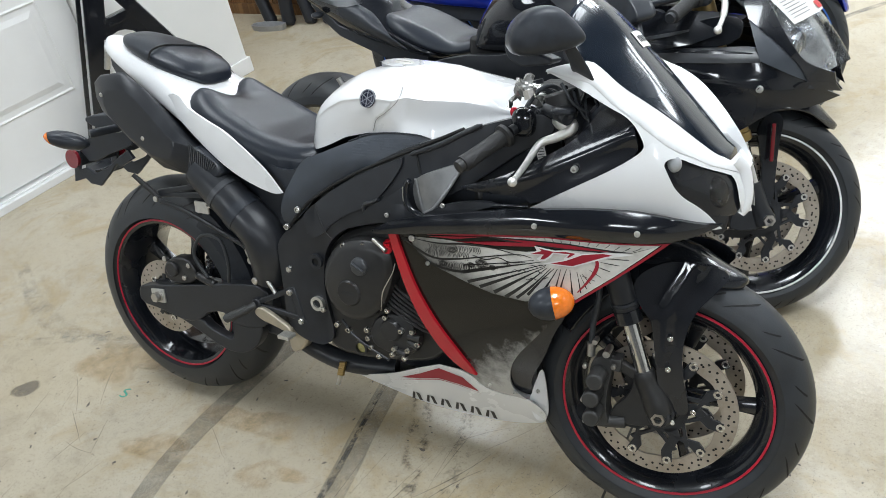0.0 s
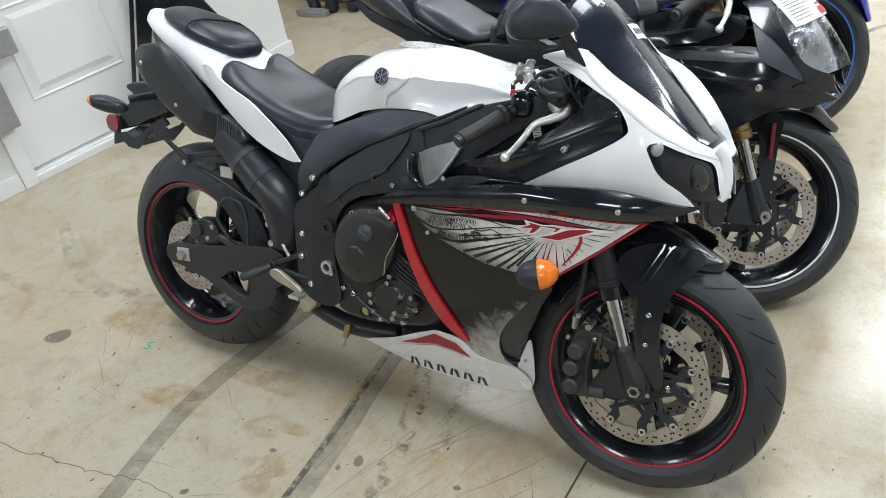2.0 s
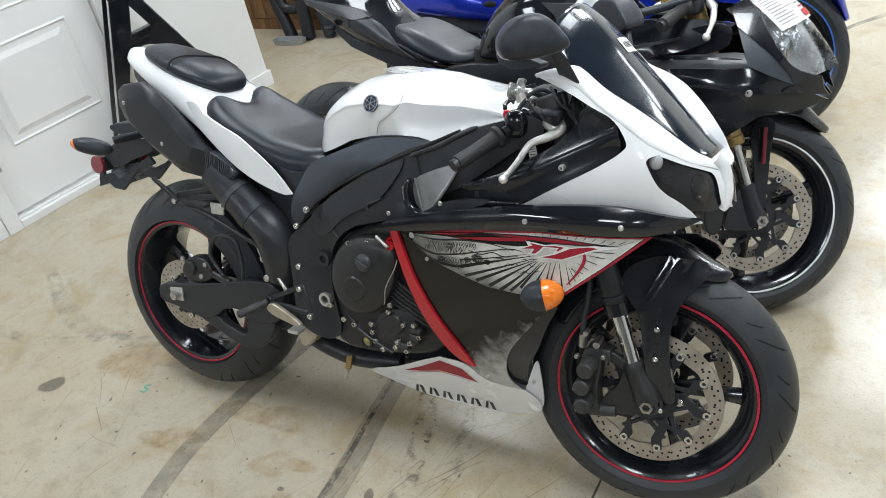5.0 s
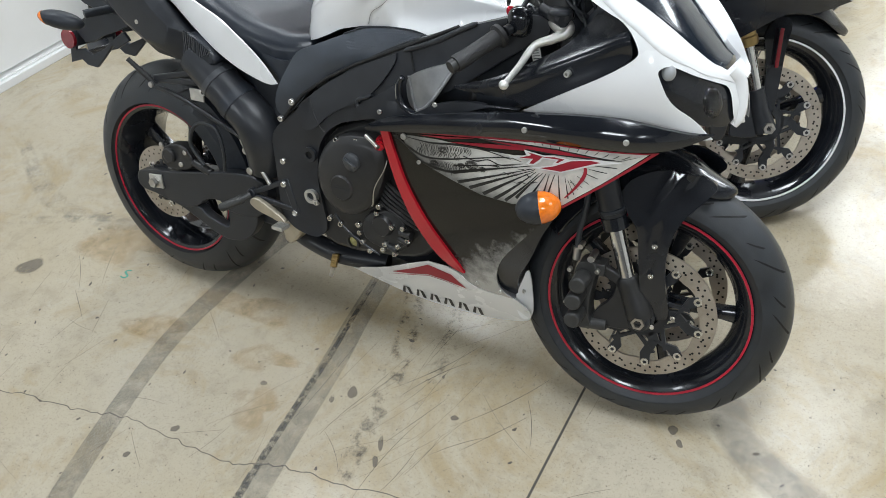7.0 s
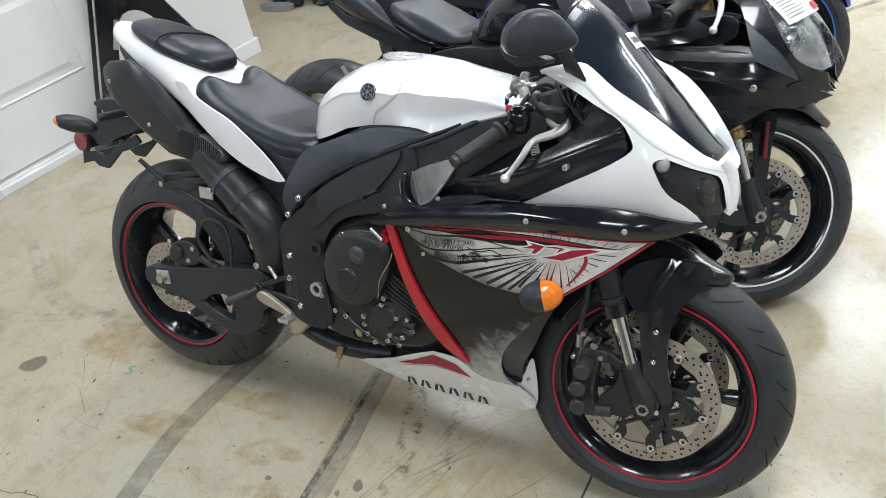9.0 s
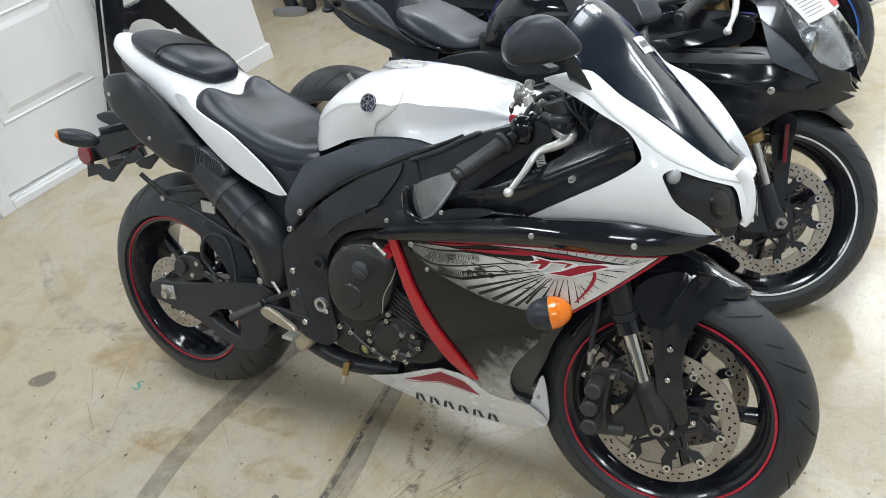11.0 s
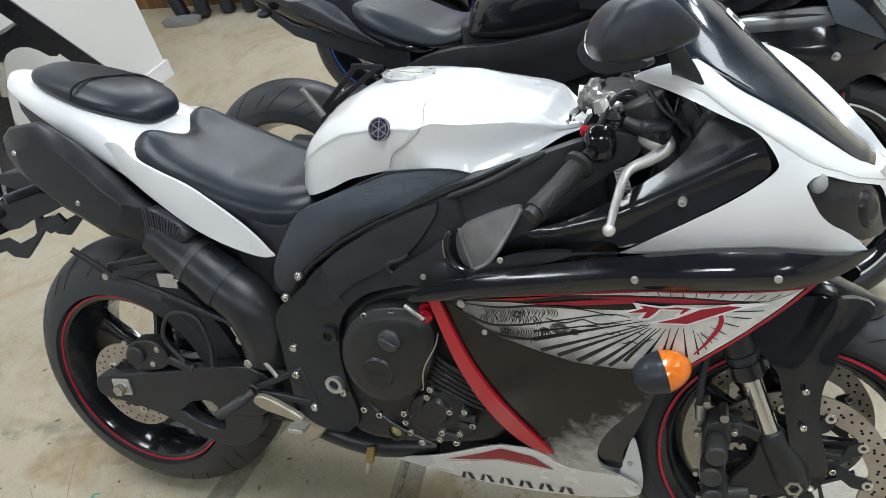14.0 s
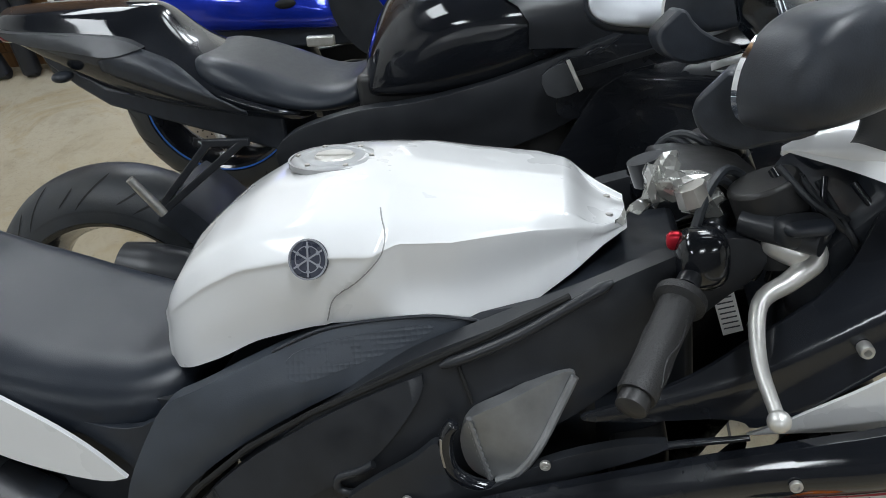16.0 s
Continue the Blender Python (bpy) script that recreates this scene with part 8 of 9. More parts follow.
def flank2(x, z):
    w = table(z, [0.2, 0.35, 0.5, 0.62, 0.72, 0.80, 0.90], [0.12, 0.17, 0.20, 0.215, 0.21, 0.195, 0.16])
    k = table(x, [1.2, 1.32, 1.42, 1.50, 1.56, 1.60, 1.63], [1, 0.97, 0.88, 0.70, 0.42, 0.16, 0.0])
    return -w * k


both2(bike2, "side_fairing", [(0.98, 0.70), (1.04, 0.772), (1.204, 0.782), (1.36, 0.782), (1.43, 0.772), (1.48, 0.735), (1.545, 0.690), (1.60, 0.650), (1.60, 0.650), (1.525, 0.630), (1.485, 0.648), (1.40, 0.590), (1.302, 0.518), (1.246, 0.47), (1.20, 0.36), (1.15, 0.28), (0.80, 0.24), (0.78, 0.35), (0.88, 0.55)], lambda x, z: flank2(x, z) - 0.012 * math.exp(-((z - 0.735 + 0.16 * (x - 1.2)) / 0.022) ** 2) * min(1.0, max(0.0, (1.58 - x) / 0.2)), BLACK, "gloss black side fairing", step=0.02)
def cheek2(x, z):
    return flank2(x, z) - 0.006 + 0.22 * max(0, z - 0.77)


both2(bike2, "fairing_wing", [(1.15, 0.748), (1.27, 0.752), (1.425, 0.755), (1.425, 0.755), (1.424, 0.774), (1.415, 0.790), (1.30, 0.786), (1.18, 0.778), (1.14, 0.765)], lambda x, z: flank2(x, z) - 0.007 + 0.75 * max(0, z - 0.765), SATIN, "matt black fairing wing with a hollow", times=1, thick=0.008, bevel=0.003, step=0.012)
both2(bike2, "cheek_panel", [(1.365, 0.890), (1.384, 0.853), (1.425, 0.758), (1.425, 0.758), (1.480, 0.730), (1.534, 0.700), (1.534, 0.700), (1.512, 0.748), (1.456, 0.808), (1.404, 0.850)], cheek2, KNEEPLASTIC, "matt black cheek panel", times=1, step=0.012)
both2(bike2, "lamp_surround", [(1.360, 0.900), (1.384, 0.853), (1.384, 0.853), (1.454, 0.803), (1.511, 0.745), (1.532, 0.700), (1.532, 0.700), (1.590, 0.682), (1.590, 0.682), (1.584, 0.714), (1.584, 0.714), (1.528, 0.744), (1.508, 0.766), (1.456, 0.839), (1.430, 0.880), (1.40, 0.918)], lambda x, z: cheek2(x, z) - 0.004, BLACK, "gloss black headlight surround", times=1, step=0.012)
both2(bike2, "chin_panel", [(1.525, 0.706), (1.587, 0.690), (1.602, 0.664), (1.602, 0.664), (1.540, 0.684), (1.50, 0.690)], lambda x, z: flank2(x, z) - 0.012, BLACK, "gloss black chin beak", times=1, step=0.012)
bolt("fairing_screw", 1.43, flank2(1.43, 0.69) - 0.006, 0.692, 0.012, bike2, ALUMINIUM)
HL2 = [(1.405, 0.905, 0.092), (1.447, 0.872, 0.100), (1.492, 0.830, 0.100), (1.534, 0.780, 0.092), (1.568, 0.733, 0.072), (1.582, 0.706, 0.050)]
rings = [[(x - 0.03 * (abs(u)) ** 2.0 + 0.030 * (1 - u * u), u * w, z + 0.030 * (1 - u * u)) for u in (-1, -0.8, -0.55, -0.28, 0, 0.28, 0.55, 0.8, 1)] for x, z, w in HL2]
part("headlight_lens", loft(rings, caps=False, closed=False), CLEAR, bike2, "large clear headlight lens", subsurf=1).visible_shadow = False
part("headlight_shell", loft([[(x - 0.035, y * 0.97, z - 0.02) for x, y, z in r] for r in rings], caps=False, closed=False), REFLECTOR, bike2, "bright faceted headlight reflector")
for s in (-1, 1):
    part("headlight_bowl", blob((1.475, s * 0.05, 0.775), (0.03, 0.036, 0.04), power=0.9), REFLECTOR, bike2, "round headlight bowl")


def on_lens2(row, u, lift=0.004):
    """A point over the headlight lens: row down it, u across it."""
    x, z, w = (float(np.interp(row, range(6), [r[k] for r in HL2])) for k in range(3))
    k = 1 - u * u
    return (x - 0.03 * u * u + 0.03 * k + lift, u * w, z + 0.03 * k + lift)


def lens_patch(r0, r1, u0, u1, lift=0.004):
    return loft([[on_lens2(r, u, lift) for u in np.linspace(u0, u1, 6)] for r in np.linspace(r0, r1, 5)], caps=False, closed=False)


tag2 = part("sales_label", lens_patch(0.15, 2.15, -0.92, 0.30), PAPER, bike2, "white paper sales label on the headlight")
rnd = random.Random(8)
part("label_lines", join(*[lens_patch(0.3 + 0.16 * i, 0.325 + 0.16 * i, -0.86, -0.86 + rnd.uniform(0.25, 0.5), 0.0052) for i in range(11)], *[lens_patch(0.3 + 0.2 * i, 0.35 + 0.2 * i, -0.28, rnd.uniform(-0.1, 0.22), 0.0052) for i in range(6)]), INK, tag2, smooth=0)
part("label_lines", join(lens_patch(1.7, 2.05, -0.25, 0.22, 0.0053), lens_patch(1.5, 1.58, -0.25, 0.1, 0.0053)), INKRED, tag2, smooth=0)
# screen and cockpit
rings = []
for x, z, w, h in ((1.400, 0.905, 0.115, 0.024), (1.36, 0.95, 0.135, 0.045), (1.30, 1.00, 0.145, 0.055), (1.24, 1.04, 0.13, 0.055), (1.20, 1.07, 0.09, 0.045)):
    rings.append([(x + 0.02 * (1 - u * u), u * w, z + h * (1 - u * u)) for u in (-1, -0.7, -0.35, 0, 0.35, 0.7, 1)])
scr = part("windscreen", loft(rings, caps=False, closed=False), SMOKE, bike2, "dark smoked windscreen", subsurf=1)
scr.modifiers.new("solidify", "SOLIDIFY").thickness = 0.003
both2(bike2, "cockpit_side", [(1.10, 0.77), (1.36, 0.78), (1.385, 0.86), (1.30, 0.86), (1.20, 0.82)], lambda x, z: -0.165, BLACK, "black inner cockpit panel")
for s in (-1, 1):
    e, i_ = Vector((1.215, s * 0.30, 0.868)), Vector((1.255, s * 0.15, 0.905))
    bar = part("handlebar", tube([e, e.lerp(i_, 0.02), e.lerp(i_, 0.72), e.lerp(i_, 0.78), i_, i_ + (i_ - e) * 0.4], [0.012, 0.0175, 0.0165, 0.024, 0.012, 0.012], 16), GRIP, bike2, "black handlebar grip", m=steer_by(4))
    part("bar_end", tube([e + (e - i_) * 0.06, e], [0.012, 0.013], 14), SATIN, bar, m=steer_by(4))
    part("brake_lever" if s < 0 else "clutch_lever", tube(bend([(1.30, s * 0.15, 0.905), (1.318, s * 0.19, 0.895), (1.325, s * 0.24, 0.868), (1.322, s * 0.285, 0.842)], 5), [0.011] * 5 + [0.008] * 6 + [0.006] * 5, 12), LEVER, bar, "silver hand lever", m=steer_by(4))
    part("lever_ball", blob((1.321, s * 0.288, 0.839), (0.010, 0.010, 0.010)), LEVER, bar, m=steer_by(4))
    part("switch_box", blob(i_, (0.03, 0.03, 0.03), power=0.6), PLASTIC, bar, m=steer_by(4))
    part("fork_cap", tube([(1.20, s * 0.104, 0.88), (1.19, s * 0.104, 0.93)], 0.03, 18), GOLD, bike2, "gold fork top", m=steer_by(4))
part("top_clamp", block(1.16, 1.23, -0.13, 0.13, 0.875, 0.905), ALUMINIUM, bike2, "silver top fork clamp", bevel=0.006)
# mirrors
for s in (-1, 1):
    turn = Euler((radians(0), radians(-12), radians(s * -24))).to_matrix().to_4x4()
    aim = Matrix.Translation((1.075, s * 0.285, 0.893)) @ Euler((s * radians(24), radians(8), 0)).to_matrix().to_4x4()
    mm = part("mirror", blob((0, 0, 0), (0.076, 0.030, 0.048), None, power=0.7, segments=28, rings=18), PLASTIC, bike2, "black folded wing mirror with bright glass", smooth=60, m=aim)
    part("mirror_glass", blob((0, s * 0.024, 0.0), (0.072, 0.010, 0.044), None, power=0.66, segments=28, rings=16), HAZEGLASS, mm, m=aim)
    part("mirror_stalk", tube(bend([(1.11, s * 0.265, 0.89), (1.20, s * 0.22, 0.905), (1.29, s * 0.155, 0.93)], 4), 0.011, 12), PLASTIC, mm)
# tank, seat, tail
T2 = [(0.612, 0.80, 0.05, 0.795, 0.10, 0.78, 0.12, 0.742), (0.635, 0.862, 0.07, 0.85, 0.13, 0.80, 0.14, 0.738), (0.68, 0.915, 0.09, 0.90, 0.16, 0.83, 0.15, 0.735), (0.75, 0.950, 0.10, 0.938, 0.178, 0.86, 0.155, 0.735), (0.83, 0.962, 0.11, 0.948, 0.186, 0.872, 0.158, 0.745),
      (0.91, 0.955, 0.11, 0.940, 0.180, 0.868, 0.155, 0.765), (0.99, 0.935, 0.10, 0.922, 0.160, 0.865, 0.145, 0.80), (1.06, 0.912, 0.09, 0.90, 0.14, 0.86, 0.13, 0.82)]
rings = [mirrored_ring(x, [(0, t), (w * 0.6, t - 0.002), (w, sh), ((w + m_) / 2 + 0.008, (sh + mh) / 2 + 0.006), (m_, mh), ((m_ + bw) / 2 + 0.004, (mh + bz) / 2), (bw, bz), (bw * 0.5, bz), (0, bz)]) for x, t, w, sh, m_, mh, bw, bz in T2]
part("fuel_tank", loft(rings), BLACK, bike2, "gloss black fuel tank", subsurf=2)
part("fuel_cap", weld(lathe([(0.0001, 0.010), (0.040, 0.009), (0.046, 0.004), (0.048, -0.006)], (0.79, 0, 0.960), 36, axis="z")), ALUMINIUM, bike2, "silver fuel cap")
both2(bike2, "tank_shoulder", [(0.849, 0.912), (0.849, 0.912), (0.95, 0.908), (0.95, 0.908), (1.02, 0.880), (1.07, 0.845), (1.07, 0.845), (1.03, 0.795), (0.91, 0.812), (0.91, 0.812), (0.915, 0.870)], lambda x, z: -0.007 - table(x, [0.83, 0.87, 0.91, 0.95, 0.99, 1.05], [0.186, 0.184, 0.180, 0.172, 0.160, 0.142]) + 0.85 * max(0, z - 0.872) + 0.25 * max(0, 0.850 - z), SATIN, "satin black angular tank shoulder cover", thick=0.014, step=0.02, bevel=0.005, times=1)
both2(bike2, "upper_fairing", [(0.93, 0.752), (0.95, 0.795), (1.02, 0.800), (1.09, 0.842), (1.20, 0.872), (1.30, 0.868), (1.38, 0.858), (1.38, 0.858), (1.30, 0.802), (1.15, 0.772), (1.0, 0.742)], lambda x, z: -0.200 + 0.45 * max(0, z - 0.80) + 0.2 * max(0, x - 1.2), BLACK, "gloss black upper fairing panel", thick=0.008, step=0.03, bevel=0.004, times=1)
both2(bike2, "fairing_seam", [(0.96, 0.770), (1.10, 0.800), (1.25, 0.830), (1.25, 0.822), (1.10, 0.792), (0.96, 0.762)], lambda x, z: -0.204 + 0.45 * max(0, z - 0.80) + 0.2 * max(0, x - 1.2), SATIN, "raised edge of the fairing panel", thick=0.008, step=0.04, bevel=0.003, times=1)
both2(bike2, "frame_spar", [(0.46, 0.700), (0.60, 0.735), (0.72, 0.738), (0.86, 0.765), (0.98, 0.80), (1.10, 0.83), (1.10, 0.76), (0.98, 0.68), (0.80, 0.62), (0.66, 0.50), (0.62, 0.38), (0.50, 0.36), (0.50, 0.50), (0.44, 0.64)], lambda x, z: -0.162 - 0.012 * math.sin(math.pi * min(1, max(0, (z - 0.62 - 0.16 * (x - 0.5)) / 0.14))), SATIN, "black frame spar", thick=0.03, bevel=0.008)
both2(bike2, "air_pocket", [(0.924, 0.770), (0.945, 0.787), (0.972, 0.792), (0.985, 0.752), (0.980, 0.740), (0.938, 0.733)], lambda x, z: -0.206, GREYPANEL, "grey pocket in the frame cover", thick=0.006, step=0.02, bevel=0.002, times=1)
# highlight on the plastic edge, put in as a bright metal strip
both2(bike2, "pocket_edge", [(0.968, 0.796), (0.974, 0.797), (0.992, 0.748), (0.986, 0.744)], lambda x, z: -0.211, ALUMINIUM, "pocket edge brightened for the light it catches", thick=0.004, step=0.02, bevel=0.001, times=0)
both2(bike2, "side_cover", [(0.94, 0.70), (0.96, 0.755), (1.01, 0.812), (1.04, 0.80), (1.03, 0.72), (0.99, 0.69)], lambda x, z: -0.19, BLACK, "gloss black side cover", thick=0.012)
S2 = [(0.285, 0.828, 0.06, 0.832, 0.085, 0.812, 0.79), (0.315, 0.836, 0.08, 0.838, 0.118, 0.812, 0.775), (0.37, 0.822, 0.09, 0.825, 0.138, 0.790, 0.755), (0.45, 0.790, 0.09, 0.790, 0.145, 0.762, 0.732), (0.52, 0.755, 0.085, 0.754, 0.135, 0.738, 0.712), (0.58, 0.760, 0.075, 0.758, 0.118, 0.742, 0.715), (0.625, 0.785, 0.06, 0.782, 0.10, 0.76, 0.725)]
rings = [mirrored_ring(x, [(0, t), (w * 0.8, t), (w * 1.2, ez), (ew, sz), (ew * 0.97, bz), (0, bz)]) for x, t, w, ez, ew, sz, bz in S2]
part("rider_seat", loft(rings), LEATHER, bike2, "black vinyl rider's seat", subsurf=2)
L2 = [(-0.098, 0.944, 0.015, 0.938, 0.03, 0.915), (-0.085, 0.950, 0.045, 0.938, 0.060, 0.900), (-0.02, 0.950, 0.056, 0.936, 0.076, 0.862), (0.07, 0.946, 0.064, 0.926, 0.090, 0.812), (0.16, 0.938, 0.066, 0.905, 0.106, 0.770), (0.225, 0.930, 0.060, 0.884, 0.118, 0.752), (0.250, 0.900, 0.062, 0.868, 0.124, 0.746), (0.285, 0.856, 0.075, 0.842, 0.130, 0.740), (0.335, 0.825, 0.085, 0.815, 0.136, 0.730), (0.42, 0.775, 0.10, 0.765, 0.142, 0.714), (0.52, 0.735, 0.11, 0.730, 0.150, 0.700)]
rings = [mirrored_ring(x, [(0, t), (w * 0.7, t - 0.007), (w, sh), (lw, sh - (sh - lz) * 0.42), (lw * 0.86, lz), (lw * 0.5, lz - 0.004), (0, lz - 0.004)]) for x, t, w, sh, lw, lz in L2]
part("tail_cowl", crease(loft(rings), 12, (2, 3, 9, 10), 0.7), BLACK, bike2, "gloss black angular tail cowl with a seat hump", subsurf=2)


def tail2_y(x, z):
    xs = [r[0] for r in L2]
    w, sh, lw, lz = (float(np.interp(x, xs, [r[k] for r in L2])) for k in (2, 3, 4, 5))
    zm = sh - (sh - lz) * 0.42
    return -float(np.interp(z, [lz, zm, sh], [lw * 0.86, lw, w]))


both2(bike2, "tail_flash", [(-0.075, 0.914), (-0.075, 0.914), (0.06, 0.900), (0.175, 0.884), (0.215, 0.862), (0.215, 0.862), (0.159, 0.852), (0.092, 0.866), (-0.055, 0.892)], lambda x, z: tail2_y(x, z) - 0.017, GREYPANEL, "grey flash along the tail", thick=0.022, step=0.008)
for s in (-1, 1):
    rows = []
    for x in np.linspace(0.13, 0.40, 24):
        hi, lo = table(x, [0.13, 0.16, 0.205, 0.265, 0.33, 0.40], [0.846, 0.862, 0.866, 0.838, 0.790, 0.738], 0.012), table(x, [0.13, 0.16, 0.24, 0.33, 0.40], [0.832, 0.814, 0.783, 0.752, 0.732], 0.012)
        rows.append([(x, -s * (tail2_y(x, z) - 0.013), z) for z in np.linspace(lo, hi, 7)])
    part("tail_panel", loft(rows, caps=False, closed=False), PLASTIC, bike2, "matt black tail panel", smooth=60).modifiers.new("solidify", "SOLIDIFY").thickness = 0.004
part("tail_light", blob((-0.088, 0, 0.900), (0.02, 0.045, 0.018), power=0.8), REDLENS, bike2, "red tail light")
part("under_tail", loft([mirrored_ring(x, [(0, z1), (w, z1), (w, z0), (0, z0)]) for x, w, z0, z1 in ((-0.02, 0.045, 0.845, 0.87), (0.04, 0.055, 0.792, 0.83), (0.10, 0.065, 0.752, 0.79), (0.22, 0.08, 0.715, 0.76), (0.45, 0.10, 0.64, 0.72))]), PLASTIC, bike2, "black under-tail", bevel=0.006)
for s in (-1, 1):
    part("rear_indicator", blob((0.035, s * 0.085, 0.822), (0.020, 0.022, 0.011)), PLASTIC, bike2, "small black rear indicator")
    hg = part("passenger_peg_hanger", join(beam((0.195, s * 0.168, 0.575), (0.32, s * 0.160, 0.692), 0.010, 0.014), beam((0.205, s * 0.168, 0.572), (0.385, s * 0.160, 0.690), 0.010, 0.014), beam((0.31, s * 0.16, 0.695), (0.40, s * 0.16, 0.69), 0.010, 0.014)), SATIN, bike2, "black passenger peg hanger", bevel=0.002)
    part("passenger_peg", tube([(0.205, s * 0.172, 0.568), (0.168, s * 0.19, 0.648)], [0.010, 0.008], 12), ALUMINIUM, hg, "silver folded passenger peg")
part("muffler", tube(bend([(0.10, -0.19, 0.47), (0.25, -0.185, 0.42), (0.42, -0.16, 0.33)], 4), [0.05, 0.058, 0.06, 0.06, 0.06, 0.058, 0.055, 0.05, 0.045], 20), SATIN, bike2, "black stubby muffler")
part("rear_hugger", loft([[(RW[0] + r * math.cos(radians(a)), y, RW[2] + r * math.sin(radians(a))) for y, r in ((-0.11, 0.27), (-0.10, 0.325), (0, 0.342), (0.10, 0.325), (0.11, 0.27), (0.10, 0.32), (0, 0.336), (-0.10, 0.32))] for a in range(8, 62, 6)]), PLASTIC, bike2, "black rear hugger")
part("engine", join(slab(rounded([(0.58, 0.28), (0.60, 0.55), (0.84, 0.70), (1.05, 0.66), (1.10, 0.40), (0.95, 0.24), (0.68, 0.22)], 1), -0.15, 0.15), block(0.6, 1.1, -0.12, 0.12, 0.6, 0.78)), ENGINE, bike2, "dark engine block", bevel=0.012)
for i in range(3):
    decal("name_block", [(1.165 + 0.030 * i, 0.590 - 0.006 * i), (1.187 + 0.030 * i, 0.586 - 0.006 * i), (1.193 + 0.030 * i, 0.606 - 0.006 * i), (1.171 + 0.030 * i, 0.610 - 0.006 * i)], flank2, DECALPLAIN, bike2, "white block of the maker's mark", proud=0.002)
decal("name_block", [(1.178, 0.640), (1.255, 0.622), (1.235, 0.612), (1.250, 0.605), (1.195, 0.618), (1.215, 0.626)], flank2, GREYPANEL, bike2, "grey maker's emblem", proud=0.002)
part("side_stand", join(tube([(0.60, 0.13, 0.30), (0.56, 0.25, 0.078)], 0.012, 12), block(0.53, 0.60, 0.235, 0.262, 0.062, 0.074)), SATIN, bike2, "black side stand", bevel=0.003)

# ---- the blue motorcycle beyond ----
bike3 = thing("motorcycle", pose(-0.04, 1.685, 0.004, -13.0, 0, 6.0), "metallic blue sport motorcycle with a long rounded tail", "motorcycle")
TURN3 = steer_by(26)
F3 = (1.345, 0, 0.297)
wheel("front_wheel", bike3, F3, 0.299, 0.122, 0.106, BLUESTRIPE, TURN3, 3, 0.2, discs=((-0.074, 0.155, 0.118, 1), (0.079, 0.155, 0.118, 1)), label="black front wheel with a blue rim stripe", wide=0.026, detail=False)
wheel("rear_wheel", bike3, (0, 0, 0.312), 0.318, 0.19, 0.182, BLUESTRIPE, None, 3, 0.5, discs=((-0.108, 0.13, 0.07, 1),), label="black rear wheel with a blue rim stripe", wide=0.03, hub=0.05, detail=False)
fork_set(bike3, TURN3, F3, SATIN, "black upper fork tube")
swing_set(bike3, (0, 0, 0.312), 0.50)
part("front_fender", fender_mesh(), BLUE, bike3, "metallic blue front mudguard", subsurf=1, m=TURN3 @ Matrix.Translation(F3) @ Matrix.Rotation(radians(40), 4, "Y") @ Matrix.Translation(-Vector(FW)))
L3 = [(-0.40, 0.66, 0.03, 0.65, 0.05, 0.61), (-0.37, 0.715, 0.08, 0.69, 0.105, 0.585), (-0.28, 0.765, 0.105, 0.735, 0.14, 0.555), (-0.15, 0.80, 0.115, 0.76, 0.165, 0.535), (0.0, 0.81, 0.12, 0.755, 0.178, 0.515), (0.12, 0.795, 0.12, 0.73, 0.182, 0.50), (0.24, 0.75, 0.12, 0.69, 0.180, 0.49), (0.36, 0.70, 0.12, 0.63, 0.172, 0.475), (0.46, 0.66, 0.12, 0.57, 0.162, 0.46)]
rings = [mirrored_ring(x, [(0, t), (w * 0.7, t - 0.004), (w, sh), ((w + lw) / 2 + 0.01, sh - (sh - lz) * 0.3), (lw, sh - (sh - lz) * 0.62), (lw * 0.92, lz), (lw * 0.5, lz), (0, lz)]) for x, t, w, sh, lw, lz in L3]
part("tail_cowl", crease(loft(rings), 14, (4, 10), 0.5), BLUE, bike3, "metallic blue rounded tail cowl", subsurf=2)
for s in (-1, 1):
    part("tail_light", blob((-0.362, s * 0.060, 0.640), (0.025, 0.035, 0.035), power=0.8), REDLENS, bike3, "red tail light")
    part("tail_scoop", blob((0.280, s * 0.174, 0.566), (0.030, 0.010, 0.013)), GROOVE, bike3, "dark scoop in the tail")
    part("indicator", blob((-0.335, s * 0.105, 0.640), (0.018, 0.018, 0.025), power=0.8), CLEAR, bike3, "clear rear indicator")
decal("side_mark", rounded([(-0.20, 0.69), (-0.10, 0.685), (-0.10, 0.705), (-0.19, 0.71)], 1), lambda x, z: -table(z, [0.62, 0.67, 0.72, 0.76], [0.168, 0.160, 0.145, 0.12]), GOLD, bike3, "gold maker's mark", proud=0.004)
S3 = [(0.02, 0.70, 0.05, 0.70, 0.09, 0.675, 0.655), (0.06, 0.72, 0.09, 0.715, 0.14, 0.67, 0.645), (0.16, 0.715, 0.11, 0.705, 0.165, 0.655, 0.63), (0.30, 0.70, 0.11, 0.695, 0.165, 0.645, 0.62), (0.42, 0.705, 0.10, 0.70, 0.15, 0.655, 0.63), (0.50, 0.74, 0.08, 0.73, 0.12, 0.68, 0.65)]
rings = [mirrored_ring(x, [(0, t + 0.10), (w * 0.8, t + 0.098), (w * 1.2, ez + 0.08), (ew, sz + 0.05), (ew * 0.97, bz), (0, bz)]) for x, t, w, ez, ew, sz, bz in S3]
part("rider_seat", loft(rings), LEATHER, bike3, "black vinyl rider's seat", subsurf=2)
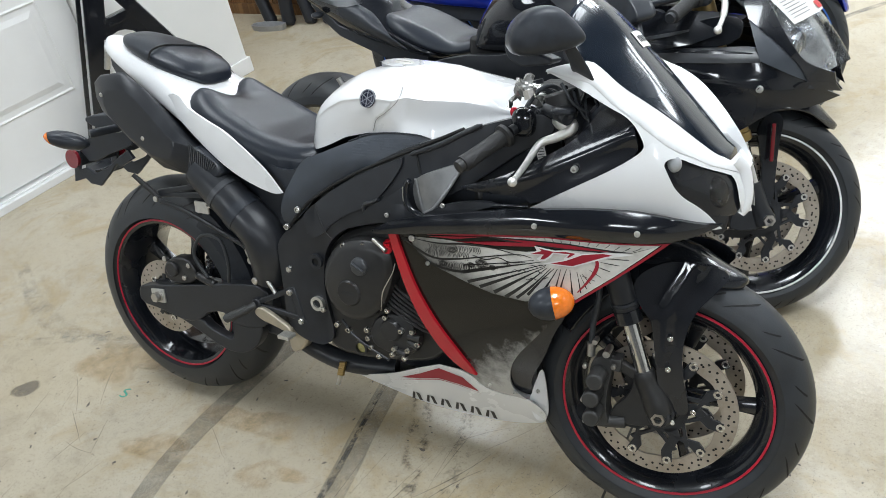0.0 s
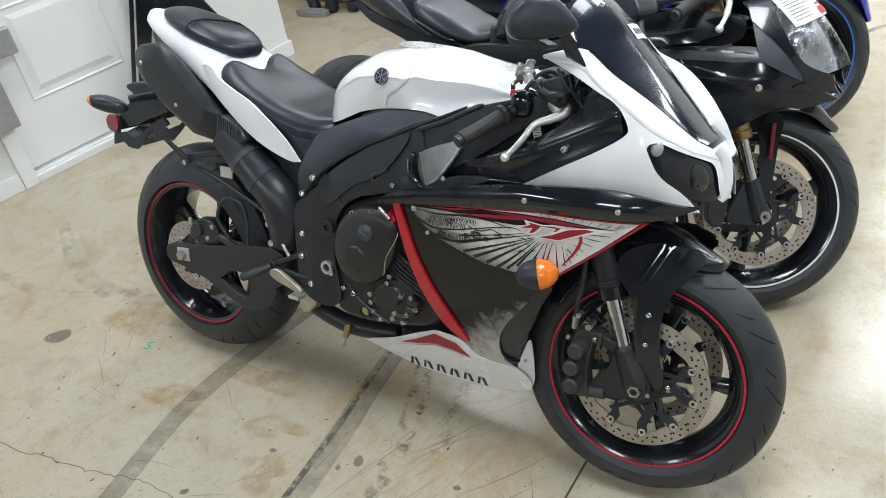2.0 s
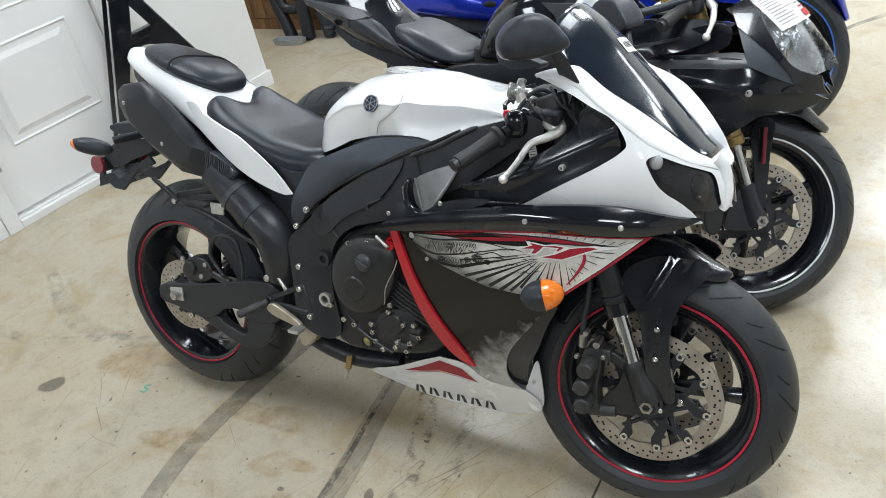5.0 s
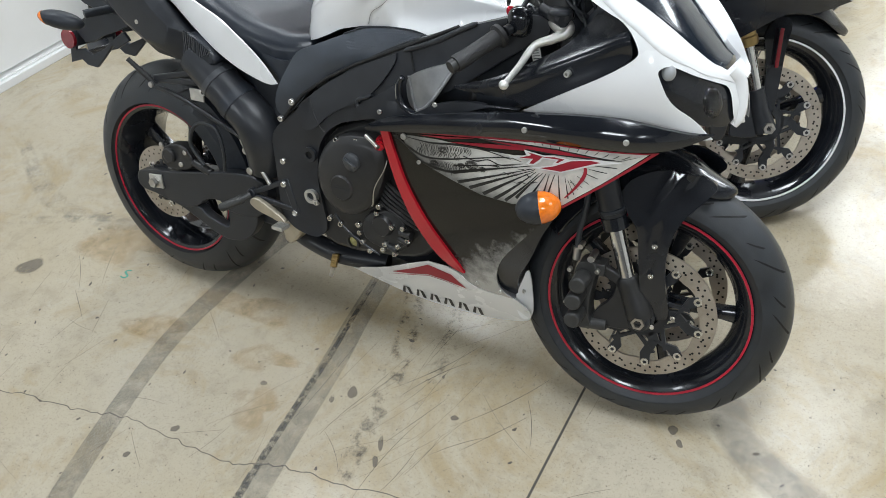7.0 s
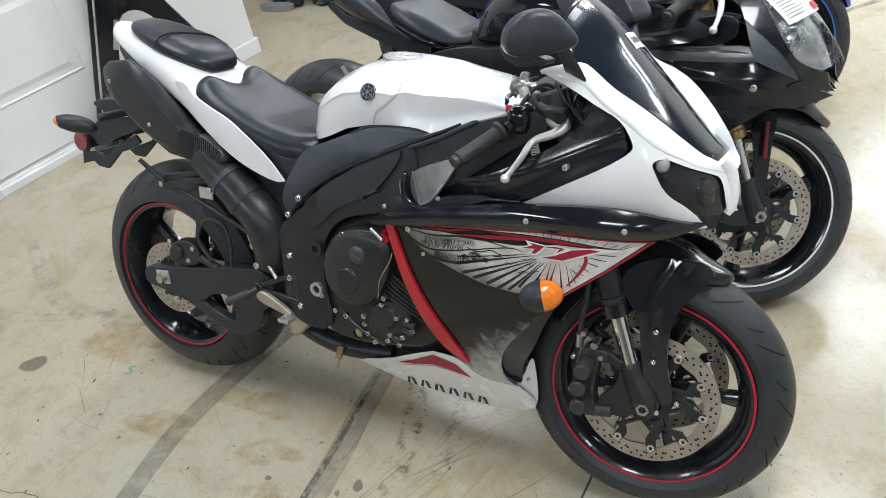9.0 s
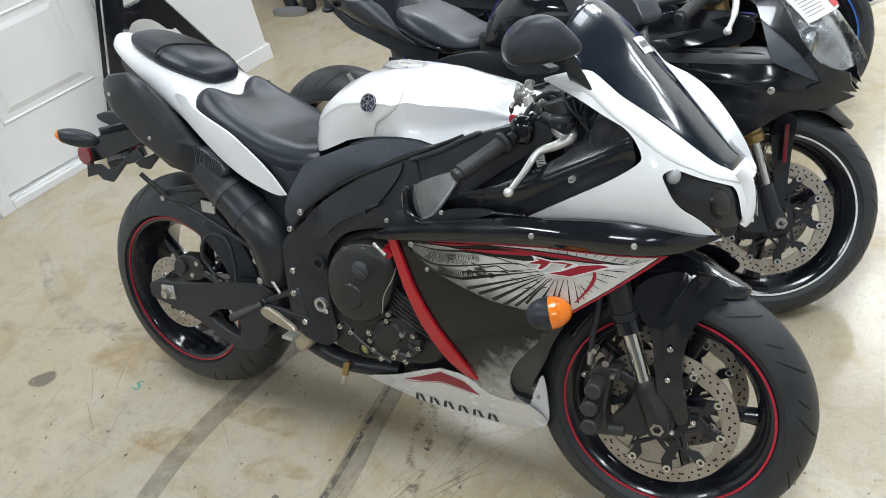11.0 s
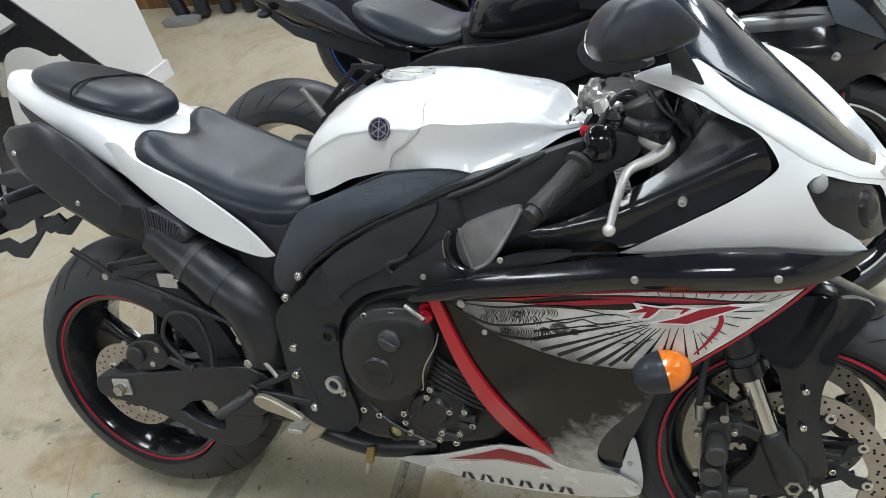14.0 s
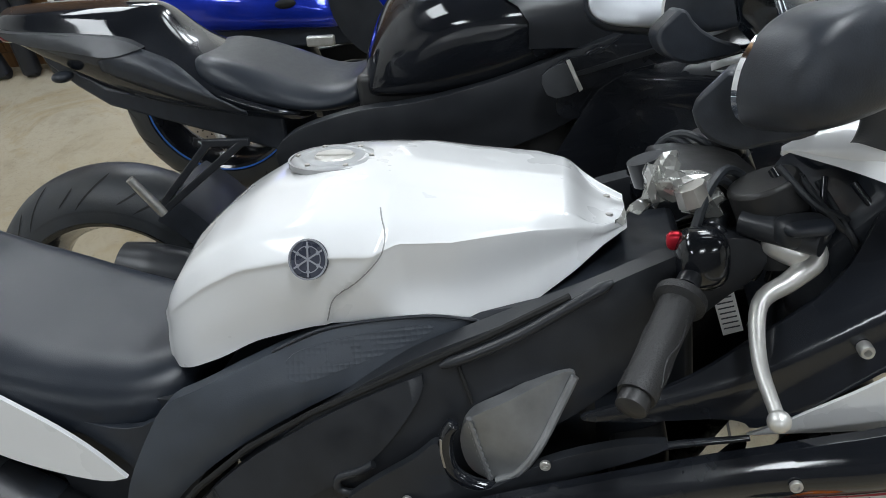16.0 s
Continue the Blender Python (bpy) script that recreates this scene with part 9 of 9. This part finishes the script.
T3 = [(0.46, 0.70, 0.06, 0.69, 0.12, 0.60, 0.13, 0.47), (0.52, 0.80, 0.10, 0.78, 0.17, 0.64, 0.16, 0.46), (0.62, 0.87, 0.13, 0.85, 0.20, 0.68, 0.17, 0.50), (0.75, 0.90, 0.14, 0.88, 0.215, 0.70, 0.175, 0.54), (0.90, 0.90, 0.13, 0.88, 0.20, 0.72, 0.17, 0.58), (1.02, 0.87, 0.10, 0.85, 0.16, 0.73, 0.15, 0.62)]
rings = [mirrored_ring(x, [(0, t), (w * 0.6, t - 0.002), (w, sh), ((w + m_) / 2 + 0.01, (sh + mh) / 2 + 0.01), (m_, mh), ((m_ + bw) / 2 + 0.004, (mh + bz) / 2), (bw, bz), (bw * 0.5, bz), (0, bz)]) for x, t, w, sh, m_, mh, bw, bz in T3]
part("fuel_tank", loft(rings), BLUE, bike3, "metallic blue fuel tank", subsurf=2)
both2(bike3, "tank_flash", [(0.66, 0.76), (0.80, 0.80), (0.95, 0.80), (1.02, 0.78), (0.92, 0.75), (0.80, 0.74)], lambda x, z: -0.222 + 0.3 * max(0, z - 0.74), GREYPANEL, "silver grey flash on the flank", thick=0.01)
both2(bike3, "side_cover", [(0.40, 0.60), (0.45, 0.66), (0.50, 0.60), (0.58, 0.46), (0.56, 0.36), (0.46, 0.40), (0.40, 0.50)], lambda x, z: -0.172, SATIN, "black frame side cover", thick=0.02, bevel=0.008)
both2(bike3, "side_fairing", [(0.70, 0.66), (1.0, 0.74), (1.25, 0.78), (1.48, 0.72), (1.52, 0.66), (1.40, 0.62), (1.25, 0.50), (1.18, 0.30), (0.85, 0.24), (0.75, 0.40)], lambda x, z: -table(x, [0.7, 1.2, 1.35, 1.48, 1.55], [0.21, 0.21, 0.18, 0.11, 0.03]), BLUE, "metallic blue side fairing")
part("nose", loft([mirrored_ring(x, [(0, t), (w * 0.7, t - 0.02), (w, (t + b_) / 2), (w * 0.7, b_), (0, b_)]) for x, w, t, b_ in ((1.15, 0.17, 1.0, 0.74), (1.30, 0.16, 0.95, 0.70), (1.44, 0.12, 0.86, 0.66), (1.54, 0.06, 0.76, 0.65), (1.57, 0.02, 0.72, 0.67))]), BLUE, bike3, "metallic blue nose", subsurf=2)
part("engine", slab(rounded([(0.52, 0.28), (0.55, 0.50), (0.84, 0.66), (1.05, 0.64), (1.10, 0.40), (0.95, 0.24), (0.62, 0.22)], 1), -0.16, 0.16), ENGINE, bike3, "dark engine block", bevel=0.012)
part("under_tail", loft([mirrored_ring(x, [(0, z1), (w, z1), (w, z0), (0, z0)]) for x, w, z0, z1 in ((-0.30, 0.08, 0.50, 0.60), (0.0, 0.12, 0.46, 0.56), (0.45, 0.13, 0.42, 0.52))]), PLASTIC, bike3, "black under-tail", bevel=0.008)
for s in (-1, 1):
    part("muffler", tube(bend([(-0.16, s * 0.23, 0.40), (0.05, s * 0.225, 0.36), (0.35, s * 0.19, 0.29)], 4), [0.05, 0.062, 0.066, 0.068, 0.068, 0.066, 0.06, 0.055, 0.05], 20), SATIN, bike3, "black tapered muffler")
    part("passenger_peg", beam((0.32, s * 0.19, 0.46), (0.40, s * 0.20, 0.455), 0.02, 0.03), ALUMINIUM, bike3, "silver passenger peg", bevel=0.006)
part("side_stand", join(tube([(0.60, 0.15, 0.30), (0.56, 0.26, 0.082)], 0.012, 12), block(0.53, 0.60, 0.245, 0.272, 0.064, 0.076)), SATIN, bike3, "black side stand", bevel=0.003)

# ---- stands and boards ----
# black square-tube workshop stand between the tail and the partition
STAND = Matrix.Translation((-1.24, 1.41, 0)) @ Matrix.Rotation(math.atan2(0.79, 0.61), 4, "Z")
rack = new("workshop_stand")
rack.matrix_basis = STAND
tagged(rack, "black square-tube workshop stand standing on the floor", "workshop stand")
part("leg", beam((-0.492, 0.0, 0.03), (-0.235, 0.0, 0.86), 0.088, 0.05, up=(0, 1, 0)), BLACK, rack, bevel=0.004)
part("leg", beam((-0.56, 0.05, 0.03), (-0.30, 0.04, 0.85), 0.020, 0.04, up=(0, 1, 0)), BLACK, rack, bevel=0.003)
part("leg", beam((0.19, 0.0, 0.03), (-0.235, 0.0, 0.86), 0.062, 0.05, up=(0, 1, 0)), BLACK, rack, bevel=0.004)
part("crossbar", beam((-0.30, 0, 0.610), (-0.115, 0, 0.642), 0.042, 0.04, up=(0, 1, 0)), BLACK, rack, bevel=0.004)
part("gusset", loft([[(x, y, z) for x, z in rounded([(-0.30, 0.61), (-0.12, 0.635), (-0.055, 0.50), (-0.105, 0.475), (-0.155, 0.55), (-0.21, 0.575), (-0.265, 0.56), (-0.295, 0.49), (-0.335, 0.48)], 1)] for y in (-0.014, 0.014)]), BLACK, rack, bevel=0.003)
part("spacer_tube", tube([(-0.285, -0.032, 0.55), (-0.335, -0.032, 0.43)], 0.014, 12), ALUMINIUM, rack, "bare steel spacer tube")
part("foot", block(-0.60, -0.42, -0.15, 0.15, 0.0, 0.035), BLACK, rack, bevel=0.004)
part("foot", block(0.12, 0.27, -0.15, 0.15, 0.0, 0.035), BLACK, rack, bevel=0.004)
part("apex_plate", block(-0.30, -0.17, -0.03, 0.03, 0.80, 0.90), BLACK, rack, bevel=0.006)


def paddock_stand(x, y, lean_x, h, label):
    """A forked tubular stand leaned upright against the planks."""
    st = new("paddock_stand")
    st.matrix_basis = pose(x, y, 0, -6, 0, 0)
    tagged(st, label, "paddock stand", "stands along the wood wall")
    part("arm", tube(bend([(0.03, 0, 0.02), (-0.02 + lean_x * 0.4, 0, h * 0.4), (lean_x, 0, h)], 5), 0.040, 12), SATIN, st)
    part("arm", tube(bend([(0.17, 0, 0.02), (0.165, 0, h * 0.4), (0.15, 0, h)], 5), 0.042, 12), SATIN, st)
    part("crossbar", tube(bend([(-0.005, 0, 0.26), (0.03, 0, 0.20), (0.14, 0, 0.20), (0.168, 0, 0.26)], 4), 0.032, 12), SATIN, st)
    part("crossbar", tube([(lean_x, 0, h), (0.15, 0, h)], 0.022, 12), SATIN, st)
    for fx in (0.03, 0.17):
        part("roller", tube([(fx - 0.025, 0, 0.03), (fx + 0.025, 0, 0.03)], 0.030, 14), RUBBER, st)
    return st


paddock_stand(-1.78, 2.62, -0.14, 0.95, "black tubular paddock stand leaning on the wood wall")
paddock_stand(-1.50, 2.66, -0.06, 0.90, "black tubular paddock stand leaning beside another stand")
paddock_stand(-1.22, 2.66, -0.04, 0.85, "black tubular paddock stand half hidden behind a motorcycle")
tin = part("metal_tray", loft([[(x, y, z) for x, y in rounded([(-1.83 + i, 2.50 + i), (-1.60 - i, 2.52 + i), (-1.60 - i, 2.60 - i), (-1.83 + i, 2.58 - i)], 1)] for z, i in ((0, 0.006), (0.035, 0.0), (0.035, 0.006), (0.008, 0.012))]), GREYTIN)
tagged(tin, "small grey metal tray on the floor by the stands", "tray")
board = thing("sign_board", pose(-0.98, 2.60, 0, -8), "white board with black marks leaning on the wall", "sign board")
part("panel", block(-0.12, 0.45, 0, 0.012, 0.005, 0.95), PAPER, board, bevel=0.002)
part("letter_bar", join(block(-0.09, -0.03, -0.0015, 0.0, 0.30, 0.42), block(0.0, 0.03, -0.0015, 0.0, 0.30, 0.42), block(-0.09, -0.06, -0.0015, 0, 0.18, 0.27), block(-0.04, 0.03, -0.0015, 0, 0.20, 0.24), block(0.06, 0.09, -0.0015, 0, 0.2, 0.42)), INK, board, smooth=0)
